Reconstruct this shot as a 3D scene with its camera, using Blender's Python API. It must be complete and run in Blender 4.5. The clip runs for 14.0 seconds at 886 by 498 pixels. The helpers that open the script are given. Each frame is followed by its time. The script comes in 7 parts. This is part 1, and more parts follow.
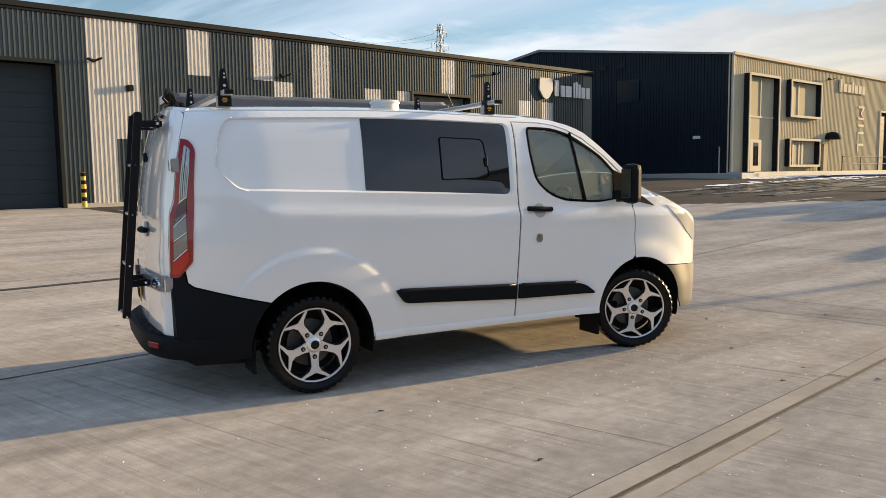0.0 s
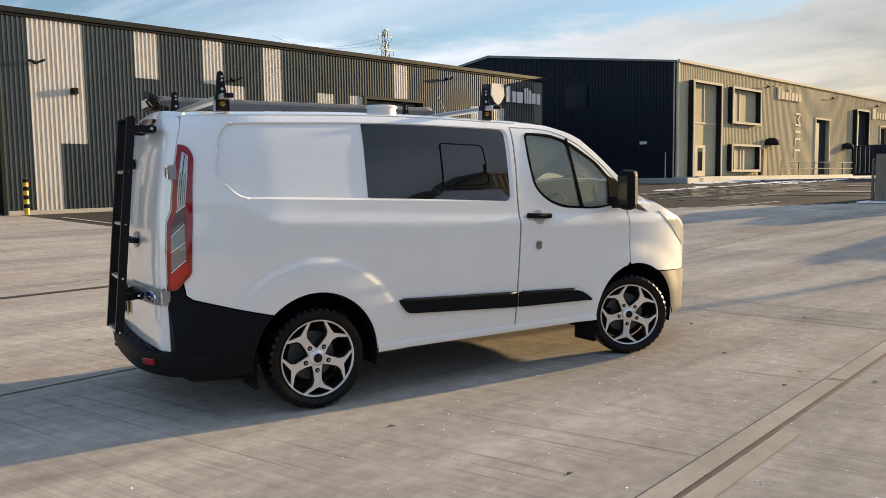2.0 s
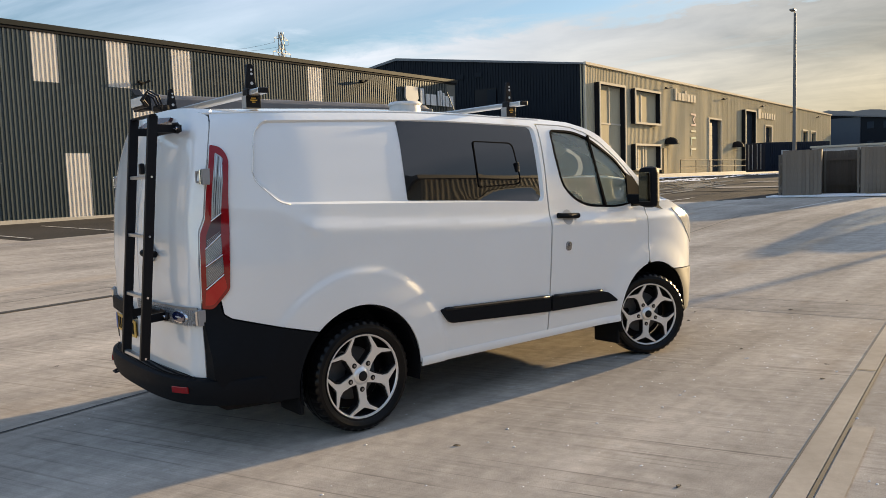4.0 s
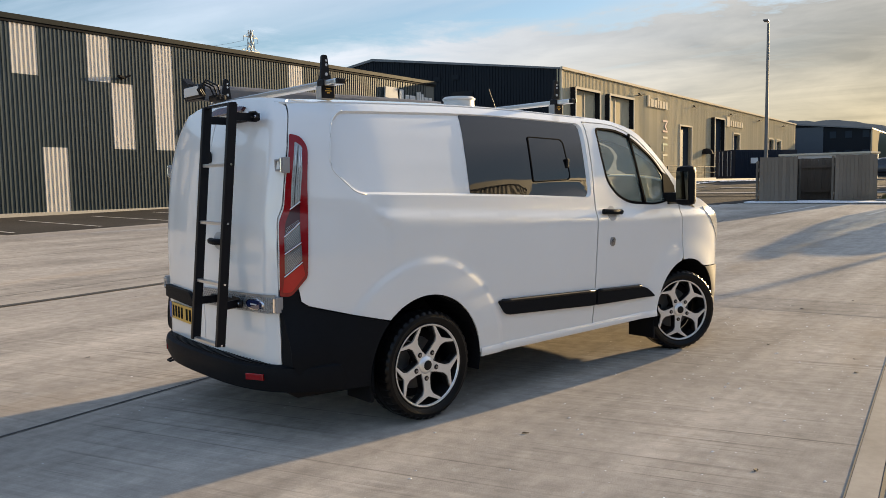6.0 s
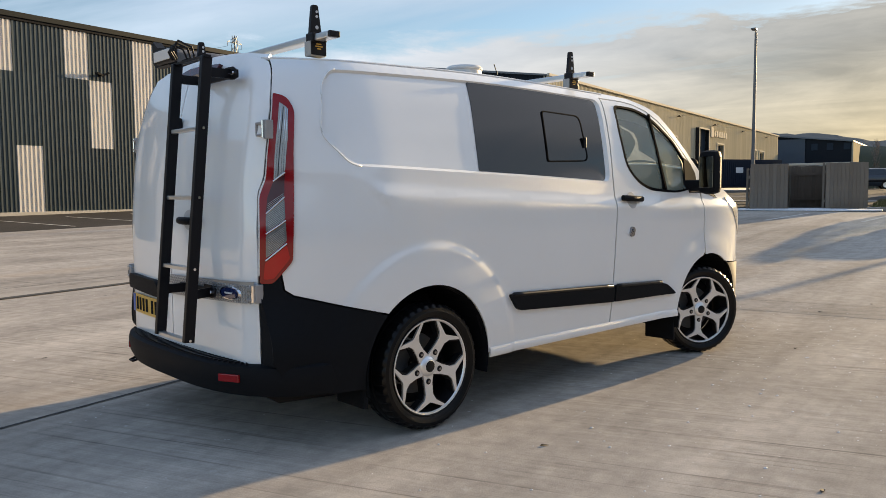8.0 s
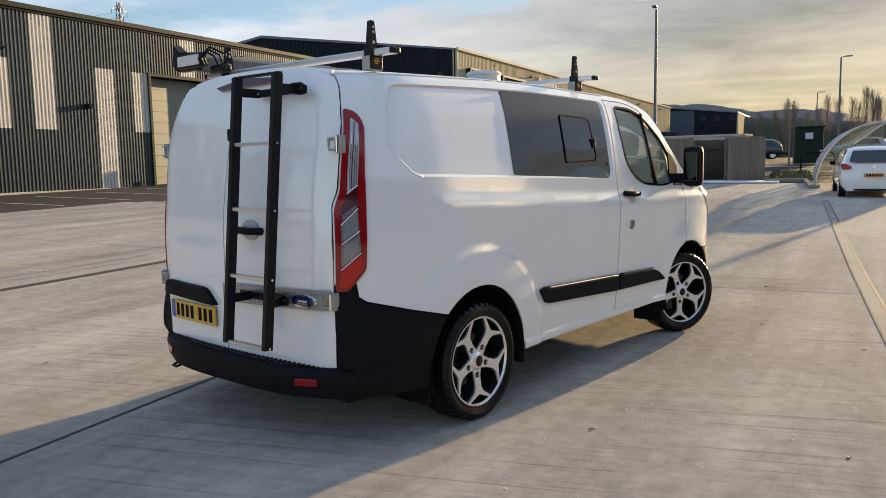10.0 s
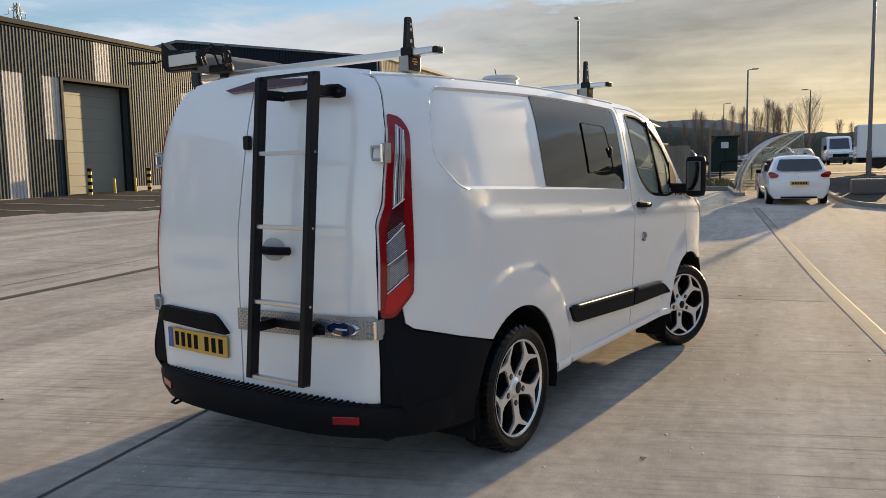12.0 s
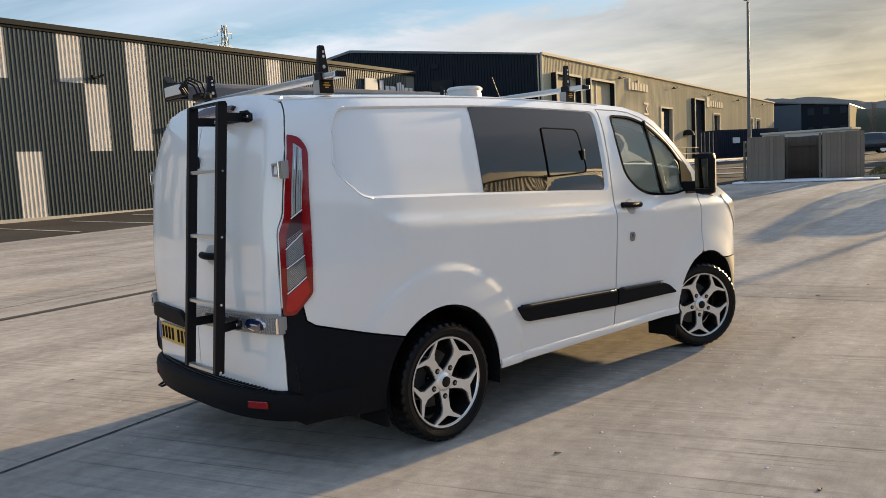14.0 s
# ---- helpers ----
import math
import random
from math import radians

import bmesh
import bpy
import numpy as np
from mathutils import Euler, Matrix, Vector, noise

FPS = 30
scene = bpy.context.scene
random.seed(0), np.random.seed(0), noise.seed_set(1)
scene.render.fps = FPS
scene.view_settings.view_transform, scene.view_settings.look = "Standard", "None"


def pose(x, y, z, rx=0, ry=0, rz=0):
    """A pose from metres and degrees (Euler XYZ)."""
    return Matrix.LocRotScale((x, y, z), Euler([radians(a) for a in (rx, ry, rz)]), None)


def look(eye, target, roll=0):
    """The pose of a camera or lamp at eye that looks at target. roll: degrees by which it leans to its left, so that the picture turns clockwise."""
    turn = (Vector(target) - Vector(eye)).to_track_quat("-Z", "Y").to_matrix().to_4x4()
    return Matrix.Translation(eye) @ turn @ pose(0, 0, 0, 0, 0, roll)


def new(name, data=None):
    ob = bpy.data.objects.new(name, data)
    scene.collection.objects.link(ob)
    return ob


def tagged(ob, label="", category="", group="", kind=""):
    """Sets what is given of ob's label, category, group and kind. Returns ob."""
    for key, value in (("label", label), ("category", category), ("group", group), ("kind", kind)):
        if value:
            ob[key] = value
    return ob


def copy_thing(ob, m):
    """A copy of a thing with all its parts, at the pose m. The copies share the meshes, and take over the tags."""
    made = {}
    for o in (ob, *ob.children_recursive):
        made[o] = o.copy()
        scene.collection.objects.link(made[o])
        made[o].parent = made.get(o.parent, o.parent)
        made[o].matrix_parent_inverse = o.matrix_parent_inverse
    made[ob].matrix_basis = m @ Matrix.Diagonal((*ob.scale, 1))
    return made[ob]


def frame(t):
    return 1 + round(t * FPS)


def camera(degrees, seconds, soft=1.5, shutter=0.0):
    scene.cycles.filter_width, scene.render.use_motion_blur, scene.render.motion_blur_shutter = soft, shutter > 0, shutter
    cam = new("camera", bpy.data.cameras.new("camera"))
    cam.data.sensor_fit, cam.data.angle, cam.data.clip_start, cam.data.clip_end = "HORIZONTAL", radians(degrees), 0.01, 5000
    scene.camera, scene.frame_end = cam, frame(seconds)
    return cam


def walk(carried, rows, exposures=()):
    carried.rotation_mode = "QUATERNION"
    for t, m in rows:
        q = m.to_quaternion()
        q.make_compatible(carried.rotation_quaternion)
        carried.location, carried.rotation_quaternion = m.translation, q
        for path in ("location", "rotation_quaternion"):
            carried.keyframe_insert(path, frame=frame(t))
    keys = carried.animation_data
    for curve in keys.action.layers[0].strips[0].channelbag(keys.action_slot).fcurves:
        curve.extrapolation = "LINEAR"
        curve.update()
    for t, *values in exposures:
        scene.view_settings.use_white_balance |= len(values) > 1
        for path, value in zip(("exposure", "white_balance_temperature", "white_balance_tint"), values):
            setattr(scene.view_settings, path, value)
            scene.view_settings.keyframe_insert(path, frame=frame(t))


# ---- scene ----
cam = camera(59.4, 14.0, soft=0.5)
PATH = [
    (0, (0.051, -0.22, 1.504), (1.427, 1.219, 1.315), -0.7),
    (0.5, (-0.018, -0.148, 1.515), (1.387, 1.262, 1.328), -0.6),
    (1, (-0.061, -0.081, 1.514), (1.369, 1.305, 1.333), -0.7),
    (1.5, (-0.118, 0.007, 1.528), (1.334, 1.371, 1.35), -0.7),
    (2, (-0.148, 0.169, 1.522), (1.326, 1.509, 1.344), -0.8),
    (2.2, (-0.155, 0.249, 1.522), (1.328, 1.579, 1.345), -0.9),
    (4.3, (-0.575, 1.273, 1.523), (1.075, 2.389, 1.35), -2.0),
    (4.5, (-0.641, 1.368, 1.518), (1.019, 2.47, 1.347), -2.0),
    (5, (-0.779, 1.552, 1.504), (0.895, 2.634, 1.336), -1.8),
    (5.5, (-0.89, 1.543, 1.475), (0.787, 2.619, 1.306), -1.5),
    (6, (-0.899, 1.594, 1.478), (0.78, 2.667, 1.307), -1.0),
    (6.5, (-0.79, 1.794, 1.484), (0.895, 2.857, 1.312), -0.6),
    (7, (-0.642, 1.938, 1.485), (1.053, 2.988, 1.324), -0.4),
    (7.5, (-0.47, 2.019, 1.381), (1.232, 3.06, 1.232), -0.4),
    (8, (-0.443, 2.037, 1.289), (1.261, 3.073, 1.14), -0.4),
    (10.5, (-1.102, 2.904, 1.517), (0.748, 3.628, 1.287), -1.0),
    (11, (-1.046, 3.149, 1.508), (0.834, 3.793, 1.287), -0.8),
    (11.5, (-0.928, 3.312, 1.507), (0.968, 3.914, 1.294), -0.8),
    (12, (-0.916, 3.392, 1.518), (0.977, 4.004, 1.311), -1.1),
    (12.5, (-0.952, 3.233, 1.521), (0.919, 3.91, 1.317), -1.7),
    (13, (-0.928, 2.843, 1.56), (0.901, 3.627, 1.352), -2.2),
    (13.5, (-0.752, 2.459, 1.549), (1.017, 3.369, 1.344), -2.6),
    (14, (-0.632, 1.977, 1.54), (1.067, 3.013, 1.341), -3.0),
]
walk(cam, [(t, look(eye, target, roll)) for t, eye, target, roll in PATH], [(0.0, 0.79, 6320, 12), (5.0, 0.72, 6280, 12), (8.0, 0.71, 6250, 12), (10.5, 0.65, 6210, 12), (11.5, 0.56, 6180, 12), (12.5, 0.56, 6190, 12), (14.0, 0.71, 6270, 12)])

# ---- world, sun, exposure ----
SUN_AZ, SUN_EL = -16.2, 9.4
world = bpy.data.worlds.new("sky")
scene.world = world
world.use_nodes = True
wn = world.node_tree
wn.nodes.clear()


def wnode(kind, **kw):
    n = wn.nodes.new(kind)
    for k, v in kw.items():
        n.inputs[k].default_value = v
    return n


w_out = wnode("ShaderNodeOutputWorld")
w_bg = wnode("ShaderNodeBackground", Strength=0.105)
w_sky = wnode("ShaderNodeTexSky")
w_sky.sky_type = "NISHITA"
w_sky.sun_disc = False
w_sky.sun_elevation = radians(SUN_EL)
w_sky.sun_rotation = radians(90 - SUN_AZ)
w_sky.altitude, w_sky.air_density, w_sky.dust_density, w_sky.ozone_density = 50, 1.0, 0.35, 1.8
# thin streaks of cloud on a high plane: direction divided by its height
w_co = wnode("ShaderNodeTexCoord")
w_sep = wnode("ShaderNodeSeparateXYZ")
wn.links.new(w_co.outputs["Generated"], w_sep.inputs[0])


def wmath(op, a, b):
    n = wn.nodes.new("ShaderNodeMath")
    n.operation = op
    for i, v in enumerate((a, b)):
        if isinstance(v, (int, float)):
            n.inputs[i].default_value = v
        else:
            wn.links.new(v, n.inputs[i])
    return n.outputs[0]


w_h = wmath("ADD", wmath("MAXIMUM", w_sep.outputs[2], 0.0), 0.07)
w_cx, w_cy = wmath("DIVIDE", w_sep.outputs[0], w_h), wmath("DIVIDE", w_sep.outputs[1], w_h)
w_comb = wnode("ShaderNodeCombineXYZ")
wn.links.new(w_cx, w_comb.inputs[0])
wn.links.new(w_cy, w_comb.inputs[1])
w_map = wnode("ShaderNodeMapping")
w_map.inputs["Rotation"].default_value = (0, 0, radians(-42))
w_map.inputs["Scale"].default_value = (0.9, 0.28, 1)
w_map.inputs["Location"].default_value = (0.35, 0.6, 0)
wn.links.new(w_comb.outputs[0], w_map.inputs[0])
w_noise = wnode("ShaderNodeTexNoise", Scale=1.3, Detail=9.0, Roughness=0.56, Distortion=0.5)
wn.links.new(w_map.outputs[0], w_noise.inputs["Vector"])
w_ramp = wnode("ShaderNodeValToRGB")
w_ramp.color_ramp.elements[0].position, w_ramp.color_ramp.elements[1].position = 0.41, 0.70
wn.links.new(w_noise.outputs[0], w_ramp.inputs[0])
# clouds thicken on the sun's side of the sky, and turn cream towards it
w_side = wnode("ShaderNodeVectorMath")
w_side.operation = "DOT_PRODUCT"
w_side.inputs[1].default_value = (math.cos(radians(SUN_AZ)), math.sin(radians(SUN_AZ)), 0.0)
wn.links.new(w_co.outputs["Generated"], w_side.inputs[0])
w_near = wnode("ShaderNodeMapRange")
for k, v in zip(("From Min", "From Max", "To Min", "To Max"), (0.2, 0.95, 0.0, 1.0)):
    w_near.inputs[k].default_value = v
wn.links.new(w_side.outputs["Value"], w_near.inputs["Value"])
# and brighten well above the horizon, most on the sun's side
w_high = wnode("ShaderNodeMapRange")
for k, v in zip(("From Min", "From Max", "To Min", "To Max"), (0.21, 0.34, 0.0, 1.0)):
    w_high.inputs[k].default_value = v
wn.links.new(w_sep.outputs[2], w_high.inputs["Value"])
# the bank of cloud ends in a ragged upper edge, with clear blue between it and the high cloud
w_stretch = wnode("ShaderNodeMapping")
w_stretch.inputs["Scale"].default_value = (5.0, 5.0, 22.0)
wn.links.new(w_co.outputs["Generated"], w_stretch.inputs[0])
w_puff = wnode("ShaderNodeTexNoise", Scale=1.2, Detail=9.0, Roughness=0.6, Distortion=0.4)
wn.links.new(w_stretch.outputs[0], w_puff.inputs["Vector"])
w_edge = wmath("ADD", wmath("MULTIPLY", w_near.outputs[0], 0.045), wmath("MULTIPLY", wmath("SUBTRACT", w_puff.outputs[0], 0.5), 0.13))
w_bank = wnode("ShaderNodeMapRange")
for k, v in zip(("From Min", "From Max", "To Min", "To Max"), (0.142, 0.164, 1.0, 0.06)):
    w_bank.inputs[k].default_value = v
wn.links.new(wmath("SUBTRACT", w_sep.outputs[2], w_edge), w_bank.inputs["Value"])
w_body = wmath("MAXIMUM", w_bank.outputs[0], w_high.outputs[0])
w_thin = wmath("MULTIPLY", w_ramp.outputs[0], wmath("MAXIMUM", w_body, 0.45))
w_cov = wmath("MINIMUM", wmath("ADD", w_thin, wmath("ADD", wmath("MULTIPLY", w_near.outputs[0], wmath("MULTIPLY", w_body, 0.95)), wmath("MULTIPLY", w_high.outputs[0], 0.25))), 0.92)
w_wide = wnode("ShaderNodeMapRange")
for k, v in zip(("From Min", "From Max", "To Min", "To Max"), (0.28, 0.85, 0.0, 1.0)):
    w_wide.inputs[k].default_value = v
wn.links.new(w_side.outputs["Value"], w_wide.inputs["Value"])
w_tint = wnode("ShaderNodeMix")
w_tint.data_type = "RGBA"
w_tint.inputs[6].default_value = (7.4, 8.0, 8.8, 1)
w_tint.inputs[7].default_value = (2.1, 1.90, 1.56, 1)
wn.links.new(w_near.outputs[0], w_tint.inputs[0])
# cream glow low down, and soft light and dark within the cloud
w_low = wnode("ShaderNodeMapRange")
for k, v in zip(("From Min", "From Max", "To Min", "To Max"), (0.0, 0.17, 1.0, 0.0)):
    w_low.inputs[k].default_value = v
wn.links.new(w_sep.outputs[2], w_low.inputs["Value"])
w_cream = wnode("ShaderNodeMix")
w_cream.data_type = "RGBA"
w_cream.inputs[6].default_value = (2.45, 2.26, 1.86, 1)
w_cream.inputs[7].default_value = (4.8, 3.75, 2.05, 1)
wn.links.new(w_low.outputs[0], w_cream.inputs[0])
w_soft = wnode("ShaderNodeMapRange")
for k, v in zip(("From Min", "From Max", "To Min", "To Max"), (0.37, 0.63, 0.66, 1.34)):
    w_soft.inputs[k].default_value = v
wn.links.new(wmath("ADD", wmath("MULTIPLY", w_noise.outputs[0], 0.45), wmath("MULTIPLY", w_puff.outputs[0], 0.55)), w_soft.inputs["Value"])
w_shade = wnode("ShaderNodeVectorMath")
w_shade.operation = "SCALE"
wn.links.new(w_cream.outputs[2], w_shade.inputs[0])
wn.links.new(w_soft.outputs[0], w_shade.inputs["Scale"])
wn.links.new(w_shade.outputs[0], w_tint.inputs[7])
w_glow = wnode("ShaderNodeMix")
w_glow.data_type = "RGBA"
w_glow.inputs[6].default_value = (3.2, 4.2, 5.9, 1)
w_glow.inputs[7].default_value = (6.3, 6.3, 6.3, 1)
wn.links.new(w_wide.outputs[0], w_glow.inputs[0])
w_tint2 = wnode("ShaderNodeMix")
w_tint2.data_type = "RGBA"
wn.links.new(w_glow.outputs[2], w_tint2.inputs[7])
wn.links.new(w_high.outputs[0], w_tint2.inputs[0])
wn.links.new(w_tint.outputs[2], w_tint2.inputs[6])
w_mix = wnode("ShaderNodeMix")
w_mix.data_type = "RGBA"
wn.links.new(w_cov, w_mix.inputs[0])
wn.links.new(w_sky.outputs[0], w_mix.inputs[6])
wn.links.new(w_tint2.outputs[2], w_mix.inputs[7])
wn.links.new(w_mix.outputs[2], w_bg.inputs[0])
wn.links.new(w_bg.outputs[0], w_out.inputs[0])

sun = new("sun", bpy.data.lights.new("sun", "SUN"))
sun.data.energy, sun.data.angle, sun.data.color = 7.9, radians(0.6), (1.0, 0.725, 0.375)
sun.matrix_world = look((0, 0, 30), Vector((0, 0, 30)) - Vector((math.cos(radians(SUN_AZ)) * math.cos(radians(SUN_EL)), math.sin(radians(SUN_AZ)) * math.cos(radians(SUN_EL)), math.sin(radians(SUN_EL)))))

# ---- materials ----
def mat(name, base, rough=0.5, metal=0.0, vary=0.12, scale=8.0, bump=0.0, bump_scale=60.0, stretch=(1, 1, 1), coat=0.0, rnd=0.0, stain=0.0, stain_scale=0.7, spec=0.5, turn=0.0):
    """A surface with grain at two scales, fine relief and per-piece variation."""
    m = bpy.data.materials.new(name)
    m.use_nodes = True
    nt = m.node_tree
    b = nt.nodes["Principled BSDF"]
    b.inputs["Roughness"].default_value = rough
    b.inputs["Metallic"].default_value = metal
    b.inputs["Coat Weight"].default_value = coat
    b.inputs["Coat Roughness"].default_value = 0.04
    b.inputs["Specular IOR Level"].default_value = spec
    co = nt.nodes.new("ShaderNodeTexCoord")
    mp = nt.nodes.new("ShaderNodeMapping")
    mp.inputs["Scale"].default_value = stretch
    mp.inputs["Rotation"].default_value = (0, 0, radians(turn))
    nt.links.new(co.outputs["Object"], mp.inputs[0])
    n1 = nt.nodes.new("ShaderNodeTexNoise")
    n1.inputs["Scale"].default_value, n1.inputs["Detail"].default_value, n1.inputs["Roughness"].default_value = scale, 8, 0.65
    nt.links.new(mp.outputs[0], n1.inputs["Vector"])
    n2 = nt.nodes.new("ShaderNodeTexNoise")
    n2.inputs["Scale"].default_value, n2.inputs["Detail"].default_value = stain_scale, 5
    nt.links.new(co.outputs["Object"], n2.inputs["Vector"])

    def math_node(op, a, b2):
        n = nt.nodes.new("ShaderNodeMath")
        n.operation = op
        for i, v in enumerate((a, b2)):
            if isinstance(v, (int, float)):
                n.inputs[i].default_value = v
            else:
                nt.links.new(v, n.inputs[i])
        return n.outputs[0]

    f = math_node("ADD", 1.0, math_node("MULTIPLY", math_node("SUBTRACT", n1.outputs[0], 0.5), 2 * vary))
    f = math_node("MULTIPLY", f, math_node("ADD", 1.0, math_node("MULTIPLY", math_node("SUBTRACT", n2.outputs[0], 0.5), 2 * (stain or vary * 0.6))))
    if rnd:
        oi = nt.nodes.new("ShaderNodeObjectInfo")
        f = math_node("MULTIPLY", f, math_node("ADD", 1.0 - rnd / 2, math_node("MULTIPLY", oi.outputs["Random"], rnd)))
    mul = nt.nodes.new("ShaderNodeVectorMath")
    mul.operation = "SCALE"
    mul.inputs[0].default_value = base
    nt.links.new(f, mul.inputs["Scale"])
    nt.links.new(mul.outputs[0], b.inputs["Base Color"])
    if rough > 0.12:
        r = math_node("ADD", rough, math_node("MULTIPLY", math_node("SUBTRACT", n2.outputs[0], 0.5), 0.25 * rough))
        nt.links.new(r, b.inputs["Roughness"])
    if bump:
        n3 = nt.nodes.new("ShaderNodeTexNoise")
        n3.inputs["Scale"].default_value, n3.inputs["Detail"].default_value = bump_scale, 6
        nt.links.new(mp.outputs[0], n3.inputs["Vector"])
        bp = nt.nodes.new("ShaderNodeBump")
        bp.inputs["Strength"].default_value, bp.inputs["Distance"].default_value = min(1.0, bump), 0.01
        nt.links.new(n3.outputs[0], bp.inputs["Height"])
        nt.links.new(bp.outputs[0], b.inputs["Normal"])
    return m


def glass(name, tint, rough=0.01, veil=0.0, dust=False):
    """Thin tinted glass: clear pane mixed with a mirror gloss by Fresnel; a pale share stands in for glare in the pane,
    and lets light through where it is dust.
    """
    m = bpy.data.materials.new(name)
    m.use_nodes = True
    nt = m.node_tree
    nt.nodes.clear()
    out = nt.nodes.new("ShaderNodeOutputMaterial")
    tr = nt.nodes.new("ShaderNodeBsdfTransparent")
    tr.inputs[0].default_value = (*tint, 1)
    gl = nt.nodes.new("ShaderNodeBsdfGlossy")
    gl.inputs["Roughness"].default_value = rough
    df = nt.nodes.new("ShaderNodeBsdfTranslucent" if dust else "ShaderNodeBsdfDiffuse")
    df.inputs[0].default_value = (0.68, 0.78, 0.66, 1)
    ml = nt.nodes.new("ShaderNodeMixShader")
    ml.inputs[0].default_value = veil
    nt.links.new(tr.outputs[0], ml.inputs[1])
    nt.links.new(df.outputs[0], ml.inputs[2])
    fr = nt.nodes.new("ShaderNodeFresnel")
    fr.inputs[0].default_value = 1.5
    mx = nt.nodes.new("ShaderNodeMixShader")
    nt.links.new(fr.outputs[0], mx.inputs[0])
    nt.links.new(ml.outputs[0], mx.inputs[1])
    nt.links.new(gl.outputs[0], mx.inputs[2])
    nt.links.new(mx.outputs[0], out.inputs[0])
    return m


def ground_mat(name, base, broom_turn, streak_turn):
    """Brushed, stained yard concrete: broom marks, traffic streaks, rust and damp patches, pale specks."""
    m = bpy.data.materials.new(name)
    m.use_nodes = True
    nt = m.node_tree
    b = nt.nodes["Principled BSDF"]
    b.inputs["Roughness"].default_value = 0.85
    b.inputs["Specular IOR Level"].default_value = 0.02
    b.inputs["Diffuse Roughness"].default_value = 0.3
    co = nt.nodes.new("ShaderNodeTexCoord")

    def noise_at(scale, detail, rough=0.6, stretch=(1, 1, 1), turn=0.0, distort=0.0):
        mp = nt.nodes.new("ShaderNodeMapping")
        mp.vector_type = "POINT"
        mp.inputs["Rotation"].default_value = (0, 0, radians(-turn))
        nt.links.new(co.outputs["Object"], mp.inputs[0])
        sc = nt.nodes.new("ShaderNodeVectorMath")
        sc.operation = "MULTIPLY"
        sc.inputs[1].default_value = stretch
        nt.links.new(mp.outputs[0], sc.inputs[0])
        n = nt.nodes.new("ShaderNodeTexNoise")
        for k, v in (("Scale", scale), ("Detail", detail), ("Roughness", rough), ("Distortion", distort)):
            n.inputs[k].default_value = v
        nt.links.new(sc.outputs[0], n.inputs["Vector"])
        return n.outputs[0]

    def rng(v, lo, hi, a, c):
        n = nt.nodes.new("ShaderNodeMapRange")
        for k, q in zip(("From Min", "From Max", "To Min", "To Max"), (lo, hi, a, c)):
            n.inputs[k].default_value = q
        nt.links.new(v, n.inputs["Value"])
        return n.outputs[0]

    def calc(op, a, c):
        n = nt.nodes.new("ShaderNodeMath")
        n.operation = op
        for i, v in enumerate((a, c)):
            if isinstance(v, (int, float)):
                n.inputs[i].default_value = v
            else:
                nt.links.new(v, n.inputs[i])
        return n.outputs[0]

    def mix(fac, a, colour):
        n = nt.nodes.new("ShaderNodeMix")
        n.data_type = "RGBA"
        nt.links.new(fac, n.inputs[0])
        nt.links.new(a, n.inputs[6])
        n.inputs[7].default_value = (*colour, 1)
        return n.outputs[2]

    broom = noise_at(30, 4, 0.7, (0.025, 1, 1), broom_turn)
    patch = noise_at(0.55, 7, 0.6)
    streak = noise_at(0.9, 9, 0.66, (0.09, 1, 1), streak_turn, 0.3)
    mottle = noise_at(7, 8, 0.72)
    fine = noise_at(110, 3, 0.7)
    worn = rng(noise_at(0.8, 4), 0.38, 0.62, 0.15, 1.0)
    f = calc("MULTIPLY", rng(patch, 0.3, 0.7, 0.82, 1.16), rng(streak, 0.32, 0.68, 0.68, 1.20))
    f = calc("MULTIPLY", f, rng(mottle, 0.25, 0.75, 0.76, 1.22))
    f = calc("MULTIPLY", f, rng(fine, 0.2, 0.8, 0.86, 1.14))
    f = calc("MULTIPLY", f, calc("ADD", 1.0, calc("MULTIPLY", rng(broom, 0.3, 0.7, -0.22, 0.15), worn)))
    groove = noise_at(34, 2, 0.5, (0.012, 1, 1), broom_turn)
    f = calc("MULTIPLY", f, calc("SUBTRACT", 1.0, calc("MULTIPLY", rng(groove, 0.30, 0.40, 0.42, 0.0), rng(noise_at(0.6, 5), 0.45, 0.62, 0.0, 1.0))))
    sc = nt.nodes.new("ShaderNodeVectorMath")
    sc.operation = "SCALE"
    sc.inputs[0].default_value = base
    nt.links.new(f, sc.inputs["Scale"])
    col = mix(rng(noise_at(0.42, 6, 0.6, (0.35, 1, 1), streak_turn + 8), 0.56, 0.72, 0.0, 0.55), sc.outputs[0], (0.36, 0.27, 0.18))
    col = mix(rng(noise_at(1.7, 8, 0.7, (0.25, 1, 1), streak_turn - 5), 0.60, 0.72, 0.0, 0.5), col, (0.22, 0.20, 0.18))
    col = mix(rng(noise_at(2.6, 8, 0.75), 0.63, 0.74, 0.0, 0.55), col, (0.62, 0.60, 0.57))
    # dark and pale specks
    for size, limit, colour in ((1.6, 0.030, (0.06, 0.055, 0.05)), (4.5, 0.040, (0.75, 0.73, 0.70)), (9.0, 0.055, (0.70, 0.68, 0.65))):
        vo = nt.nodes.new("ShaderNodeTexVoronoi")
        vo.inputs["Scale"].default_value = size
        nt.links.new(co.outputs["Object"], vo.inputs["Vector"])
        keep = calc("LESS_THAN", calc("ADD", vo.outputs["Distance"], rng(noise_at(60, 2), 0.3, 0.7, -0.02, 0.02)), limit)
